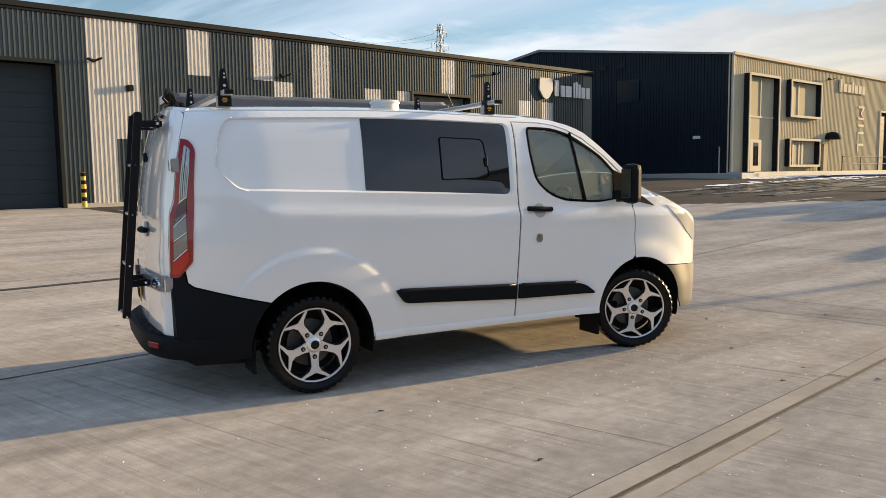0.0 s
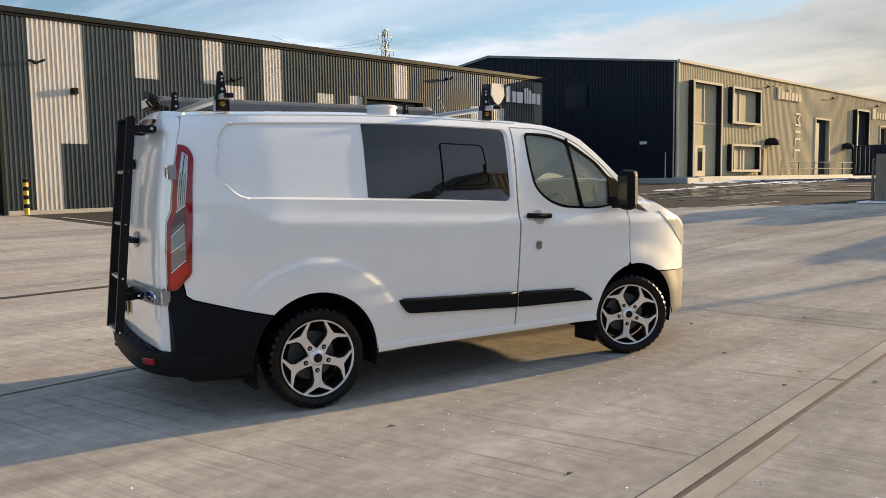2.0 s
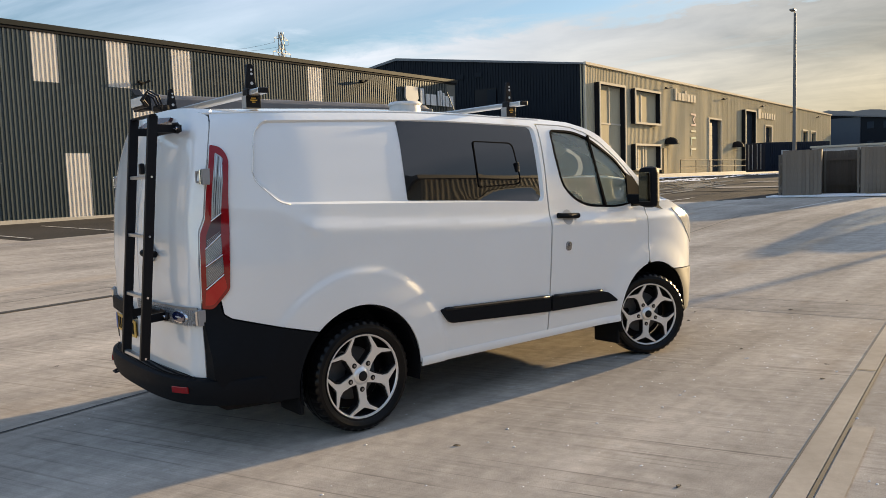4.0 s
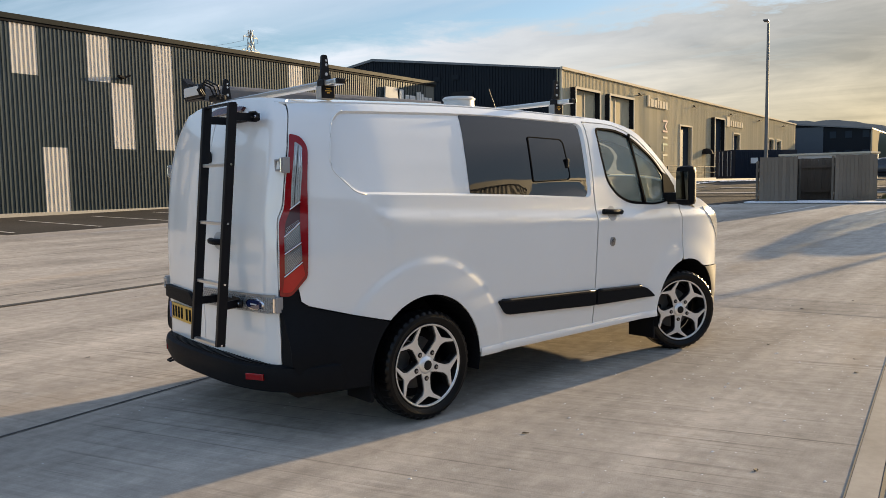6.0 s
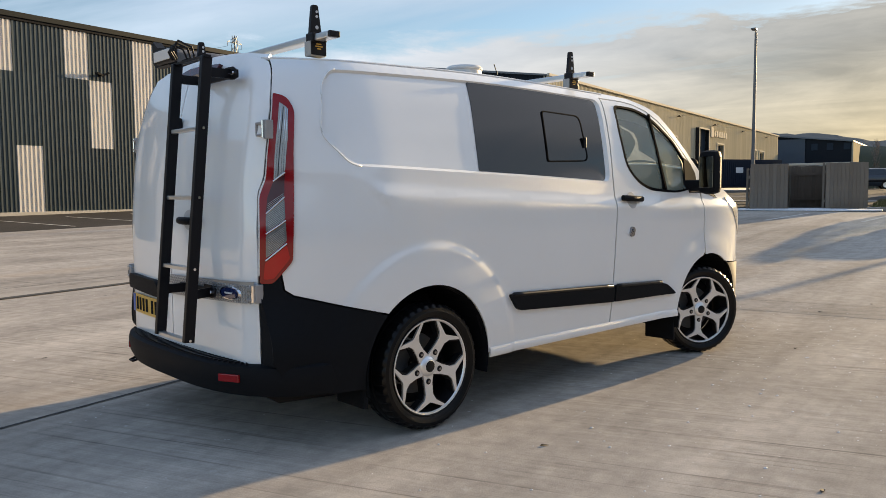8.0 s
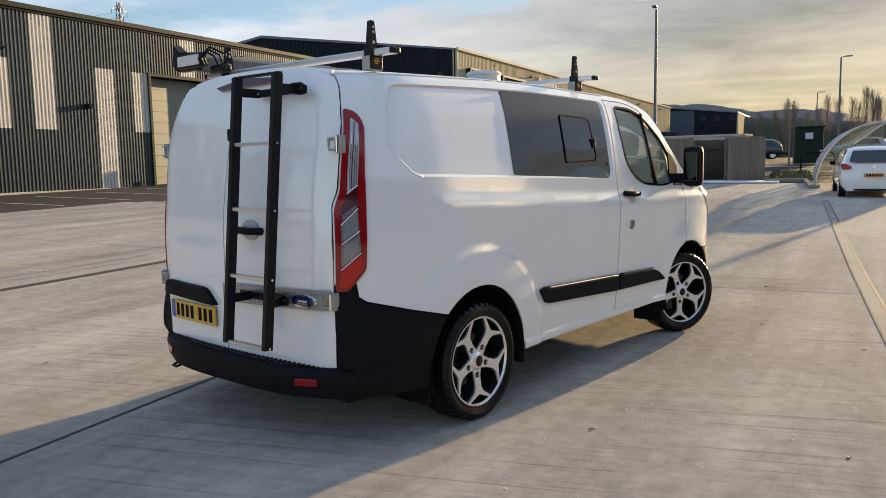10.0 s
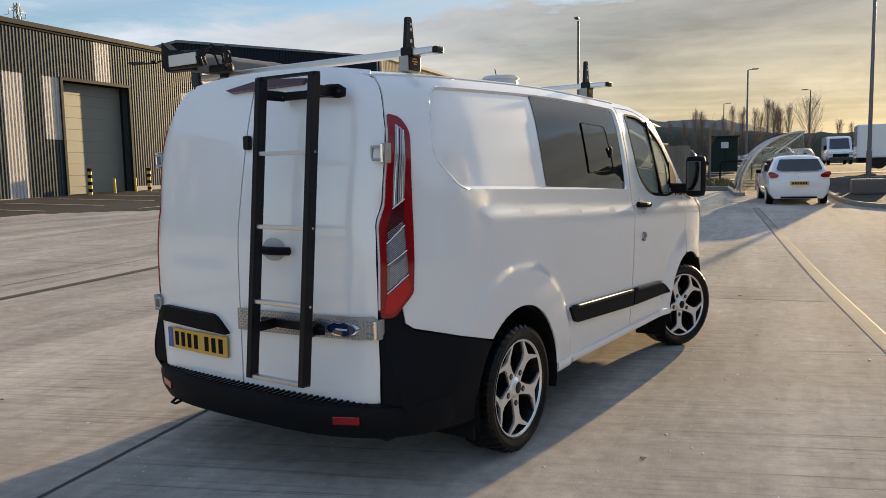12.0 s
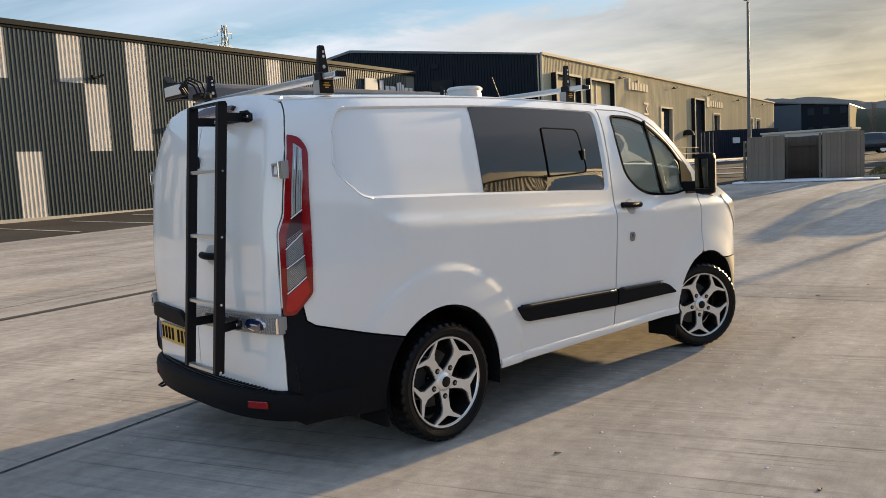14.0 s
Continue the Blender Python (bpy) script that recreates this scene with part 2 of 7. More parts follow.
        col = mix(calc("MULTIPLY", keep, rng(noise_at(0.9, 3), 0.48, 0.60, 0.0, 0.9)), col, colour)
    nt.links.new(col, b.inputs["Base Color"])
    nt.links.new(rng(patch, 0.3, 0.7, 0.9, 1.0), b.inputs["Roughness"])
    bp = nt.nodes.new("ShaderNodeBump")
    bp.inputs["Strength"].default_value, bp.inputs["Distance"].default_value = 0.22, 0.006
    nt.links.new(calc("ADD", calc("MULTIPLY", broom, worn), calc("ADD", fine, mottle)), bp.inputs["Height"])
    nt.links.new(bp.outputs[0], b.inputs["Normal"])
    return m


M_CONC = ground_mat("yard_concrete", (0.425, 0.378, 0.322), -82, -6)
M_EDGE = mat("edging_concrete", (0.315, 0.288, 0.25), 0.95, spec=0.03, vary=0.25, scale=9, bump=0.12, stain=0.4)
M_CONC2 = mat("channel_concrete", (0.37, 0.335, 0.29), 0.95, spec=0.03, vary=0.25, scale=20, bump=0.4, stain=0.3)
M_ASPH = mat("asphalt", (0.064, 0.059, 0.053), 0.95, spec=0.04, vary=0.3, scale=60, bump=0.5, bump_scale=120, stain=0.5, stain_scale=0.25)
M_WET = mat("damp_asphalt", (0.07, 0.065, 0.058), 0.24, spec=0.5, vary=0.3, scale=40, bump=0.10, bump_scale=30, stain=0.5, stain_scale=0.25)
M_JOINT = mat("joint_sealant", (0.035, 0.033, 0.03), 0.8, vary=0.3, scale=30)
M_MIRROR = mat("dim_mirror", (0.10, 0.105, 0.11), 0.05, metal=1.0, vary=0.02)
M_PAINT_LINE = mat("worn_line_paint", (0.48, 0.46, 0.42), 0.6, vary=0.35, scale=9, stain=0.3)
M_KERB = mat("kerb_stone", (0.27, 0.25, 0.225), 0.9, spec=0.05, vary=0.2, scale=22, bump=0.4, rnd=0.15)
M_GRASS = mat("rough_grass", (0.075, 0.085, 0.035), 0.8, vary=0.4, scale=30, bump=0.6)
M_SNOW = mat("old_snow", (0.75, 0.77, 0.80), 0.6, vary=0.12, scale=14, bump=0.5, bump_scale=20)
M_CLAD_D = mat("dark_cladding", (0.048, 0.061, 0.064), 0.38, vary=0.12, scale=3, rnd=0.12, stretch=(3, 3, 0.4))
M_CLAD_L = mat("pale_cladding", (0.56, 0.53, 0.49), 0.42, vary=0.08, scale=3, rnd=0.08, stretch=(3, 3, 0.4))
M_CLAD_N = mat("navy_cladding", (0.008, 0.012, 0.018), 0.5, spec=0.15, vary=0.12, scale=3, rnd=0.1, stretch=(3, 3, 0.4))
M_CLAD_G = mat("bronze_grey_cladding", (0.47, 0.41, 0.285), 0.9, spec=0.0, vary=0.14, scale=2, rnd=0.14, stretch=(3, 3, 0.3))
M_ROOFM = mat("roof_sheet", (0.16, 0.165, 0.17), 0.5, vary=0.1, scale=4)
M_CAP = mat("eaves_capping", (0.014, 0.017, 0.018), 0.6, spec=0.12, vary=0.1, scale=5)
M_SHUT_D = mat("navy_roller_shutter", (0.020, 0.028, 0.040), 0.6, spec=0.05, vary=0.1, scale=4)
M_SHUT_A = mat("slate_roller_shutter", (0.042, 0.052, 0.060), 0.6, spec=0.05, vary=0.1, scale=4)
M_SHUT_G = mat("olive_roller_shutter", (0.20, 0.20, 0.165), 0.5, vary=0.08, scale=4)
M_FRAME_P = mat("pale_reveal_frame", (0.58, 0.52, 0.41), 0.9, spec=0.0, vary=0.06, scale=5)
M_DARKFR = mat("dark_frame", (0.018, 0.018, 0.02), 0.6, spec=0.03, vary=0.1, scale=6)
M_PLINTH = mat("plinth_concrete", (0.33, 0.32, 0.30), 0.8, vary=0.2, scale=12, bump=0.3)
M_YEL = mat("yellow_paint", (0.62, 0.40, 0.04), 0.45, vary=0.15, scale=12)
M_BLK = mat("black_paint", (0.015, 0.015, 0.016), 0.7, spec=0.02, vary=0.15, scale=12)
M_SIGNW = mat("white_sign_face", (0.60, 0.60, 0.59), 0.4, vary=0.05, scale=6)
M_SIGNG = mat("pale_grey_sign", (0.42, 0.43, 0.44), 0.6, vary=0.06, scale=6, spec=0.2)
M_GALV = mat("galvanised_steel", (0.42, 0.43, 0.44), 0.45, metal=0.7, vary=0.14, scale=18)
M_POST = mat("lamp_column_grey", (0.15, 0.15, 0.15), 0.5, metal=0.4, vary=0.12, scale=10)
M_WOOD = mat("weathered_fence_board", (0.185, 0.158, 0.126), 0.8, spec=0.1, vary=0.25, scale=14, stretch=(4, 4, 0.5), rnd=0.25, bump=0.4)
# brown timber, darkened further for the shade inside the bin store
M_WOOD_SHADED = mat("shaded_brown_board", (0.105, 0.080, 0.058), 0.8, vary=0.25, scale=14, stretch=(4, 4, 0.5), rnd=0.2, bump=0.4)
M_CONT = mat("container_navy", (0.011, 0.016, 0.027), 0.6, spec=0.15, vary=0.18, scale=4, stain=0.25)
M_BARK = mat("bare_bark", (0.22, 0.17, 0.13), 0.9, vary=0.25, scale=20)
# wood colour lightened to carry the haze of distance
M_HILL = mat("hazed_far_woods", (0.13, 0.122, 0.105), 0.95, vary=0.35, scale=0.12, stain=0.3, stain_scale=0.02)
M_HEDGE = mat("hedge_leaf", (0.05, 0.055, 0.03), 0.8, vary=0.4, scale=8)
M_WHITE = mat("white_van_paint", (0.80, 0.81, 0.80), 0.2, vary=0.012, scale=3, coat=1.0, stain=0.02, stain_scale=1.5)
M_WHITE2 = mat("white_car_paint", (0.78, 0.78, 0.77), 0.25, vary=0.02, scale=3, coat=0.8)
M_PLASTIC = mat("black_grained_plastic", (0.009, 0.010, 0.012), 0.55, vary=0.15, scale=40, bump=0.12, bump_scale=300, spec=0.06)
M_SEAL = mat("black_rubber_seal", (0.005, 0.005, 0.006), 0.8, vary=0.1, scale=30, spec=0.03)
M_GREYP = mat("grey_bumper_plastic", (0.032, 0.031, 0.029), 0.45, vary=0.1, scale=20)
M_RUBBER = mat("tyre_rubber", (0.005, 0.005, 0.0054), 0.30, spec=0.20, vary=0.25, scale=30, bump=0.04, bump_scale=120)
M_ALLOY = mat("machined_alloy", (0.82, 0.815, 0.80), 0.30, metal=0.65, vary=0.05, scale=30)
M_GLOSSB = mat("gloss_black", (0.008, 0.008, 0.009), 0.35, vary=0.1, scale=10, spec=0.25)
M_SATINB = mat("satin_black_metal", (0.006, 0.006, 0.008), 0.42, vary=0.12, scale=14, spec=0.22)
M_CHROME = mat("chrome", (0.75, 0.75, 0.76), 0.12, metal=1.0, vary=0.03)
M_ALU = mat("brushed_aluminium", (0.58, 0.59, 0.60), 0.32, metal=0.85, vary=0.06, scale=30, stretch=(1, 12, 1))
M_ALUD = mat("dull_tread_plate", (0.30, 0.305, 0.31), 0.42, metal=0.7, vary=0.12, scale=25)
M_RED = mat("red_lens", (0.46, 0.005, 0.007), 0.12, vary=0.1, scale=30, coat=0.5, spec=0.3)
M_REDD = mat("dark_red_lens", (0.055, 0.004, 0.007), 0.15, vary=0.1, scale=30, coat=0.35)
M_CLEAR = mat("clear_lens", (0.42, 0.42, 0.41), 0.2, metal=0.35, vary=0.3, scale=40, coat=0.3, stretch=(1, 1, 6))
M_AMBER = mat("smoke_lens", (0.20, 0.20, 0.20), 0.12, metal=0.3, vary=0.5, scale=50, coat=0.3)
M_PRIV = mat("privacy_glass", (0.007, 0.007, 0.008), 0.02, vary=0.0, spec=0.65)
M_DARKW = mat("dark_window_glass", (0.02, 0.022, 0.025), 0.05, vary=0.05, coat=0.6)
# pale share brightens the cab panes like scattered sun and sky
M_GLASS = glass("door_glass", (0.88, 0.97, 0.89), veil=0.24)
M_SCREEN = glass("windscreen_glass", (0.92, 0.97, 0.90), veil=0.70, dust=True)
M_POLY = glass("shelter_polycarbonate", (0.80, 0.82, 0.80), 0.12)
M_PLATE_Y = mat("yellow_plate", (0.62, 0.36, 0.045), 0.4, vary=0.05, scale=20)
M_PLATE_B = mat("blue_band", (0.03, 0.10, 0.38), 0.4, vary=0.05)
M_OVAL = mat("badge_blue", (0.012, 0.022, 0.08), 0.15, vary=0.05, coat=1.0)
M_BAGW = mat("awning_case_grey", (0.12, 0.12, 0.125), 0.6, vary=0.2, scale=6, bump=0.5, bump_scale=9)
M_BAGB = mat("black_end_cap", (0.010, 0.010, 0.011), 0.5, spec=0.15, vary=0.15, scale=10)
M_CREAM = mat("cream_plastic", (0.62, 0.61, 0.58), 0.45, vary=0.06, scale=8)
M_FOOT = mat("cast_grey_foot", (0.34, 0.33, 0.31), 0.5, metal=0.2, vary=0.08, scale=20)
M_SEAT = mat("grey_seat_cloth", (0.07, 0.07, 0.075), 0.85, vary=0.2, scale=40)
M_GRIT = mat("pale_grit", (0.78, 0.76, 0.72), 0.9, spec=0.05, vary=0.2, scale=30, rnd=0.4)
M_REDR = mat("red_lamp_rim", (0.24, 0.003, 0.006), 0.12, vary=0.1, scale=30, coat=0.5, spec=0.3)
# grey of flat discs that paint the shade of the handle recesses
M_RECESS = mat("recess_shade_grey", (0.42, 0.43, 0.44), 0.4, vary=0.04, scale=10)
M_HINGE = mat("zinc_hinge", (0.36, 0.36, 0.37), 0.4, metal=0.5, vary=0.1, scale=20)
M_LOCK = mat("dull_chrome_lock", (0.30, 0.30, 0.31), 0.25, metal=1.0, vary=0.1, scale=60)

# ---- builders ----
from mathutils.geometry import delaunay_2d_cdt


def mesh_from(name, verts, faces, material, smooth=False):
    me = bpy.data.meshes.new(name)
    me.from_pydata([tuple(v) for v in verts], [], [tuple(f) for f in faces])
    me.materials.append(material)
    if smooth:
        me.shade_smooth()
    return me


def part(name, bm, material=None, parent=None, label="", smooth=False):
    """Links a bmesh or mesh as one object, under parent if there is one."""
    if isinstance(bm, bmesh.types.BMesh):
        me = bpy.data.meshes.new(name)
        bmesh.ops.recalc_face_normals(bm, faces=bm.faces)
        bm.to_mesh(me)
        bm.free()
        me.materials.append(material)
        if smooth:
            me.shade_smooth()
    else:
        me = bm
    ob = new(name, me)
    if parent is not None:
        ob.parent = parent
    if label:
        ob["label"] = label
    return ob


def smooth_by_angle(ob, deg=35):
    bm = bmesh.new()
    bm.from_mesh(ob.data)
    for e in bm.edges:
        e.smooth = len(e.link_faces) == 2 and e.calc_face_angle(0) < radians(deg)
    for f in bm.faces:
        f.smooth = True
    bm.to_mesh(ob.data)
    bm.free()
    return ob


def thing(name, label, category, m=None, group="", kind=""):
    ob = new(name)
    ob.empty_display_size = 0.2
    if m is not None:
        ob.matrix_world = m
    return tagged(ob, label, category, group, kind)


def box(bm, x0, x1, y0, y1, z0, z1, bevel=0.0, m=None):
    r = bmesh.ops.create_cube(bm, size=1)
    vs = r["verts"]
    for v in vs:
        v.co = Vector(((x0 + x1) / 2 + v.co.x * (x1 - x0), (y0 + y1) / 2 + v.co.y * (y1 - y0), (z0 + z1) / 2 + v.co.z * (z1 - z0)))
    if bevel:
        es = list({e for v in vs for e in v.link_edges})
        g = bmesh.ops.bevel(bm, geom=es, offset=bevel, segments=2, affect="EDGES", profile=0.6)
        vs = list({v for f in g["faces"] for v in f.verts} | {v for v in vs if v.is_valid})
    if m is not None:
        for v in vs:
            v.co = m @ v.co
    return vs


def tube(bm, a, b, r0, r1=None, seg=12):
    a, b = Vector(a), Vector(b)
    r1 = r0 if r1 is None else r1
    g = bmesh.ops.create_cone(bm, cap_ends=True, segments=seg, radius1=r0, radius2=r1, depth=(b - a).length)
    m = Matrix.Translation((a + b) / 2) @ (b - a).to_track_quat("Z", "Y").to_matrix().to_4x4()
    for v in g["verts"]:
        v.co = m @ v.co
    return g["verts"]


def beam(bm, a, b, w, h, up=(0, 0, 1), bevel=0.0):
    """A box of section w x h that runs from a to b."""
    a, b = Vector(a), Vector(b)
    d = (b - a).normalized()
    s = d.cross(Vector(up)).normalized()
    u = s.cross(d)
    m = Matrix(((s.x, d.x, u.x, 0), (s.y, d.y, u.y, 0), (s.z, d.z, u.z, 0), (0, 0, 0, 1)))
    m.translation = (a + b) / 2
    L = (b - a).length
    return box(bm, -w / 2, w / 2, -L / 2, L / 2, -h / 2, h / 2, bevel, m)


def pipe(bm, pts, r, seg=8):
    """A round bar along points."""
    pts = [Vector(p) for p in pts]
    rings = []
    for i, p in enumerate(pts):
        d = (pts[min(i + 1, len(pts) - 1)] - pts[max(i - 1, 0)]).normalized()
        s = d.cross(Vector((0, 0, 1)) if abs(d.z) < 0.95 else Vector((0, 1, 0))).normalized()
        u = s.cross(d)
        rings.append([bm.verts.new(p + r * (s * math.cos(2 * math.pi * k / seg) + u * math.sin(2 * math.pi * k / seg))) for k in range(seg)])
    for i in range(len(rings) - 1):
        for k in range(seg):
            bm.faces.new((rings[i][k], rings[i][(k + 1) % seg], rings[i + 1][(k + 1) % seg], rings[i + 1][k]))
    bm.faces.new(rings[0][::-1])
    bm.faces.new(rings[-1])


def extrude_poly(bm, pts, depth, axis="y", at=0.0):
    """A prism from a flat outline given in the two other axes."""
    def co(p, d):
        return {"y": (p[0], at + d, p[1]), "x": (at + d, p[0], p[1]), "z": (p[0], p[1], at + d)}[axis]
    a = [bm.verts.new(co(p, 0)) for p in pts]
    b = [bm.verts.new(co(p, depth)) for p in pts]
    bm.faces.new(a)
    bm.faces.new(b[::-1])
    n = len(pts)
    for i in range(n):
        bm.faces.new((a[i], b[i], b[(i + 1) % n], a[(i + 1) % n]))


def rounded(pts, r=0.03, n=5):
    """Rounds the corners of an outline; a point may carry its own radius."""
    out = []
    P = [Vector(p[:2]) for p in pts]
    for i, p in enumerate(P):
        rr = pts[i][2] if len(pts[i]) > 2 else r
        a, b = P[i - 1] - p, P[(i + 1) % len(P)] - p
        if rr <= 0:
            out.append(p)
            continue
        k = min(rr, a.length * 0.45, b.length * 0.45)
        s, e = p + a.normalized() * k, p + b.normalized() * k
        for j in range(n + 1):
            t = j / n
            out.append((1 - t) ** 2 * s + 2 * t * (1 - t) * p + t * t * e)
    return out


def densify(pts, step, closed=True):
    out = []
    n = len(pts)
    for i in range(n if closed else n - 1):
        a, b = Vector(pts[i]), Vector(pts[(i + 1) % n])
        k = max(1, int((b - a).length / step))
        out += [a.lerp(b, j / k) for j in range(k)]
    if not closed:
        out.append(Vector(pts[-1]))
    return out


def inside(p, poly):
    x, y = p
    c = False
    j = len(poly) - 1
    for i in range(len(poly)):
        xi, yi = poly[i]
        xj, yj = poly[j]
        if (yi > y) != (yj > y) and x < (xj - xi) * (y - yi) / (yj - yi) + xi:
            c = not c
        j = i
    return c


def sheet(outline, lift, step=0.04, holes=(), lines=(), edge=None):
    """Triangulates an outline in two coordinates with a grid of points inside, and lifts it to space. Returns vertices and faces."""
    edge = edge or step
    loops = [densify(outline, edge)] + [densify(h, edge) for h in holes]
    pts, edges = [], []
    for lp in loops:
        k = len(pts)
        pts += [Vector(p) for p in lp]
        edges += [(k + i, k + (i + 1) % len(lp)) for i in range(len(lp))]
    for ln in lines:
        d = densify(ln, edge, closed=False)
        k = len(pts)
        pts += d
        edges += [(k + i, k + i + 1) for i in range(len(d) - 1)]
    ol = [tuple(p) for p in loops[0]]
    hl = [[tuple(p) for p in h] for h in loops[1:]]
    xs, ys = [p[0] for p in ol], [p[1] for p in ol]
    near = np.array([tuple(p) for p in pts])
    gx, gy = np.meshgrid(np.arange(min(xs), max(xs), step), np.arange(min(ys), max(ys), step))
    for x, y in zip(gx.ravel(), gy.ravel()):
        if np.min((near[:, 0] - x) ** 2 + (near[:, 1] - y) ** 2) > (0.55 * step) ** 2 and inside((x, y), ol) and not any(inside((x, y), h) for h in hl):
            pts.append(Vector((x, y)))
    vs, _, fs, *_ = delaunay_2d_cdt(pts, edges, [], 0, 1e-5)
    keep = []
    for f in fs:
        c = (sum(vs[i][0] for i in f) / 3, sum(vs[i][1] for i in f) / 3)
        if inside(c, ol) and not any(inside(c, h) for h in hl):
            keep.append(tuple(f))
    used = sorted({i for f in keep for i in f})
    idx = {i: k for k, i in enumerate(used)}
    return [lift(vs[i][0], vs[i][1]) for i in used], [tuple(idx[i] for i in f) for f in keep]


def shell(name, outline, lift, material, parent, thick=0.012, step=0.04, holes=(), lines=(), label="", out=None, edge=None, ang=40):
    """A sheet-metal panel: the lifted outline with its thickness. out: a point on the outer side is further along this direction."""
    vs, fs = sheet(outline, lift, step, holes, lines, edge)
    me = mesh_from(name, vs, fs, material)
    bm = bmesh.new()
    bm.from_mesh(me)
    bm.normal_update()
    avg = sum((f.normal * f.calc_area() for f in bm.faces), Vector())
    if out is not None and avg.dot(Vector(out)) < 0:
        bmesh.ops.reverse_faces(bm, faces=bm.faces)
    bm.normal_update()
    n0 = {v: (v.co - v.normal * thick) for v in bm.verts}
    inner = {v: bm.verts.new(c) for v, c in n0.items()}
    rim = [e for e in bm.edges if len(e.link_faces) == 1]
    for f in list(bm.faces):
        bm.faces.new([inner[v] for v in reversed(f.verts)])
    for e in rim:
        a, b = e.verts
        f = e.link_faces[0]
        vl = list(f.verts)
        if vl[(vl.index(a) + 1) % len(vl)] == b:
            a, b = b, a
        bm.faces.new((a, b, inner[b], inner[a]))
    bm.to_mesh(me)
    bm.free()
    ob = part(name, me, material, parent, label)
    smooth_by_angle(ob, ang)
    return ob


def smoothstep(a, b, x):
    t = min(1.0, max(0.0, (x - a) / (b - a)))
    return t * t * (3 - 2 * t)


def lerp_table(x, xs, ys):
    return float(np.interp(x, xs, ys))


def rise(x, y):
    """Height of the yard: level round the van, rising gently away from it."""
    s = max(math.hypot(x - 3, y - 3) - 6, 0.0)
    return 0.027 * min(s, 48) ** 2 / (min(s, 48) + 3) - 0.018

# ---- ground ----
def ground_grid(name, xs, ys, material, keep=None, dz=0.0, smooth=True):
    idx, vs, fs = {}, [], []
    for i, x in enumerate(xs):
        for j, y in enumerate(ys):
            idx[i, j] = len(vs)
            vs.append((x, y, rise(x, y) + dz))
    for i in range(len(xs) - 1):
        for j in range(len(ys) - 1):
            if keep is None or keep((xs[i] + xs[i + 1]) / 2, (ys[j] + ys[j + 1]) / 2):
                fs.append((idx[i, j], idx[i + 1, j], idx[i + 1, j + 1], idx[i, j + 1]))
    return part(name, mesh_from(name, vs, fs, material, smooth))


far_steps = [-2500, -1200, -600, -300, -150, -80, -50]
GX = sorted(set(far_steps + [-v for v in far_steps] + [float(v) for v in np.arange(-40, 41, 2.0)] + [60, 70, 100, 120, 200]))
GY = sorted(set(far_steps + [-v for v in far_steps] + [float(v) for v in np.arange(-40, 41, 2.0)] + [60, 70, 100, 120, 200]))
tagged(ground_grid("ground", GX, GY, M_ASPH, dz=-0.012), "worn dark asphalt of the estate road, rising gently", "ground", kind="structure")


def in_yard(x, y):
    return -60 < x < 29.8 and -40 < y and (y < 22 or (x < 10 and y < 29.9)) and x < 29.8 - max(0, y - 8) * 0.9


CX = [float(v) for v in np.arange(-60, 30.1, 0.5)]
CY = [float(v) for v in np.arange(-40, 30.1, 0.5)]
tagged(ground_grid("pavement", CX, CY, M_CONC, in_yard, dz=0.0), "pale brushed concrete yard with stains and pale grit", "pavement", kind="structure")


def strip(name, a, b, w, material, dz=0.004, label="", n=40, cat="joint"):
    """A flat strip along the ground."""
    a, b = Vector(a), Vector(b)
    s = Vector((-(b - a).y, (b - a).x)).normalized() * w / 2
    vs, fs = [], []
    for i in range(n + 1):
        p = a.lerp(b, i / n)
        for q in (p - s, p + s):
            vs.append((q.x, q.y, rise(q.x, q.y) + dz))
        if i:
            k = 2 * i
            fs.append((k - 2, k, k + 1, k - 1))
    return tagged(part(name, mesh_from(name, vs, fs, material)), label, cat, kind="structure")


# channel to the right of the van: a pale strip with a rough gully beside it
strip("trim", (-30, 2.000), (22, 1.768), 0.128, M_EDGE, 0.010, "pale concrete edging strip set in the yard", cat="edging")
strip("trim", (-30, 1.922), (22, 1.690), 0.018, M_JOINT, 0.008, "dark open joint beside the edging strip")
strip("trim", (-30, 2.069), (22, 1.837), 0.009, M_JOINT, 0.008, "thin dark joint beside the edging strip")
strip("trim", (7.5, 1.75), (7.7, -12), 0.014, M_JOINT, 0.006, "thin sawn joint across the yard")
strip("trim", (1.5, 1.705), (4.6, 1.691), 0.115, M_EDGE, 0.007, "pale mortar patch along the edging strip", n=12, cat="patch")
strip("trim", (6.05, 1.775), (6.03, 1.90), 0.02, M_JOINT, 0.014, "break between two edging stones")
# joint behind the van, slot drain further on
strip("trim", (-40, 5.63), (22, 6.71), 0.022, M_JOINT, 0.005, "dark sealed joint between concrete bays")
strip("trim", (-40, 13.25), (20, 12.0), 0.016, M_JOINT, 0.005, "thin joint beside the slot drain")
strip("trim", (-40, 12.60), (20, 11.34), 0.42, M_CONC2, 0.006, "concrete surround of the slot drain", cat="drain surround")
strip("trim", (-40, 12.42), (20, 11.16), 0.13, M_JOINT, 0.010, "dark iron slot drain grating", cat="drain")
strip("trim", (-40, 17.4), (17, 16.7), 0.016, M_JOINT, 0.005, "thin sawn joint between concrete bays")
strip("trim", (9.2, 1.95), (9.4, 22), 0.012, M_JOINT, 0.005, "thin sawn joint across the yard")
strip("trim", (14.5, 1.6), (14.9, 22), 0.012, M_JOINT, 0.005, "thin sawn joint across the yard")
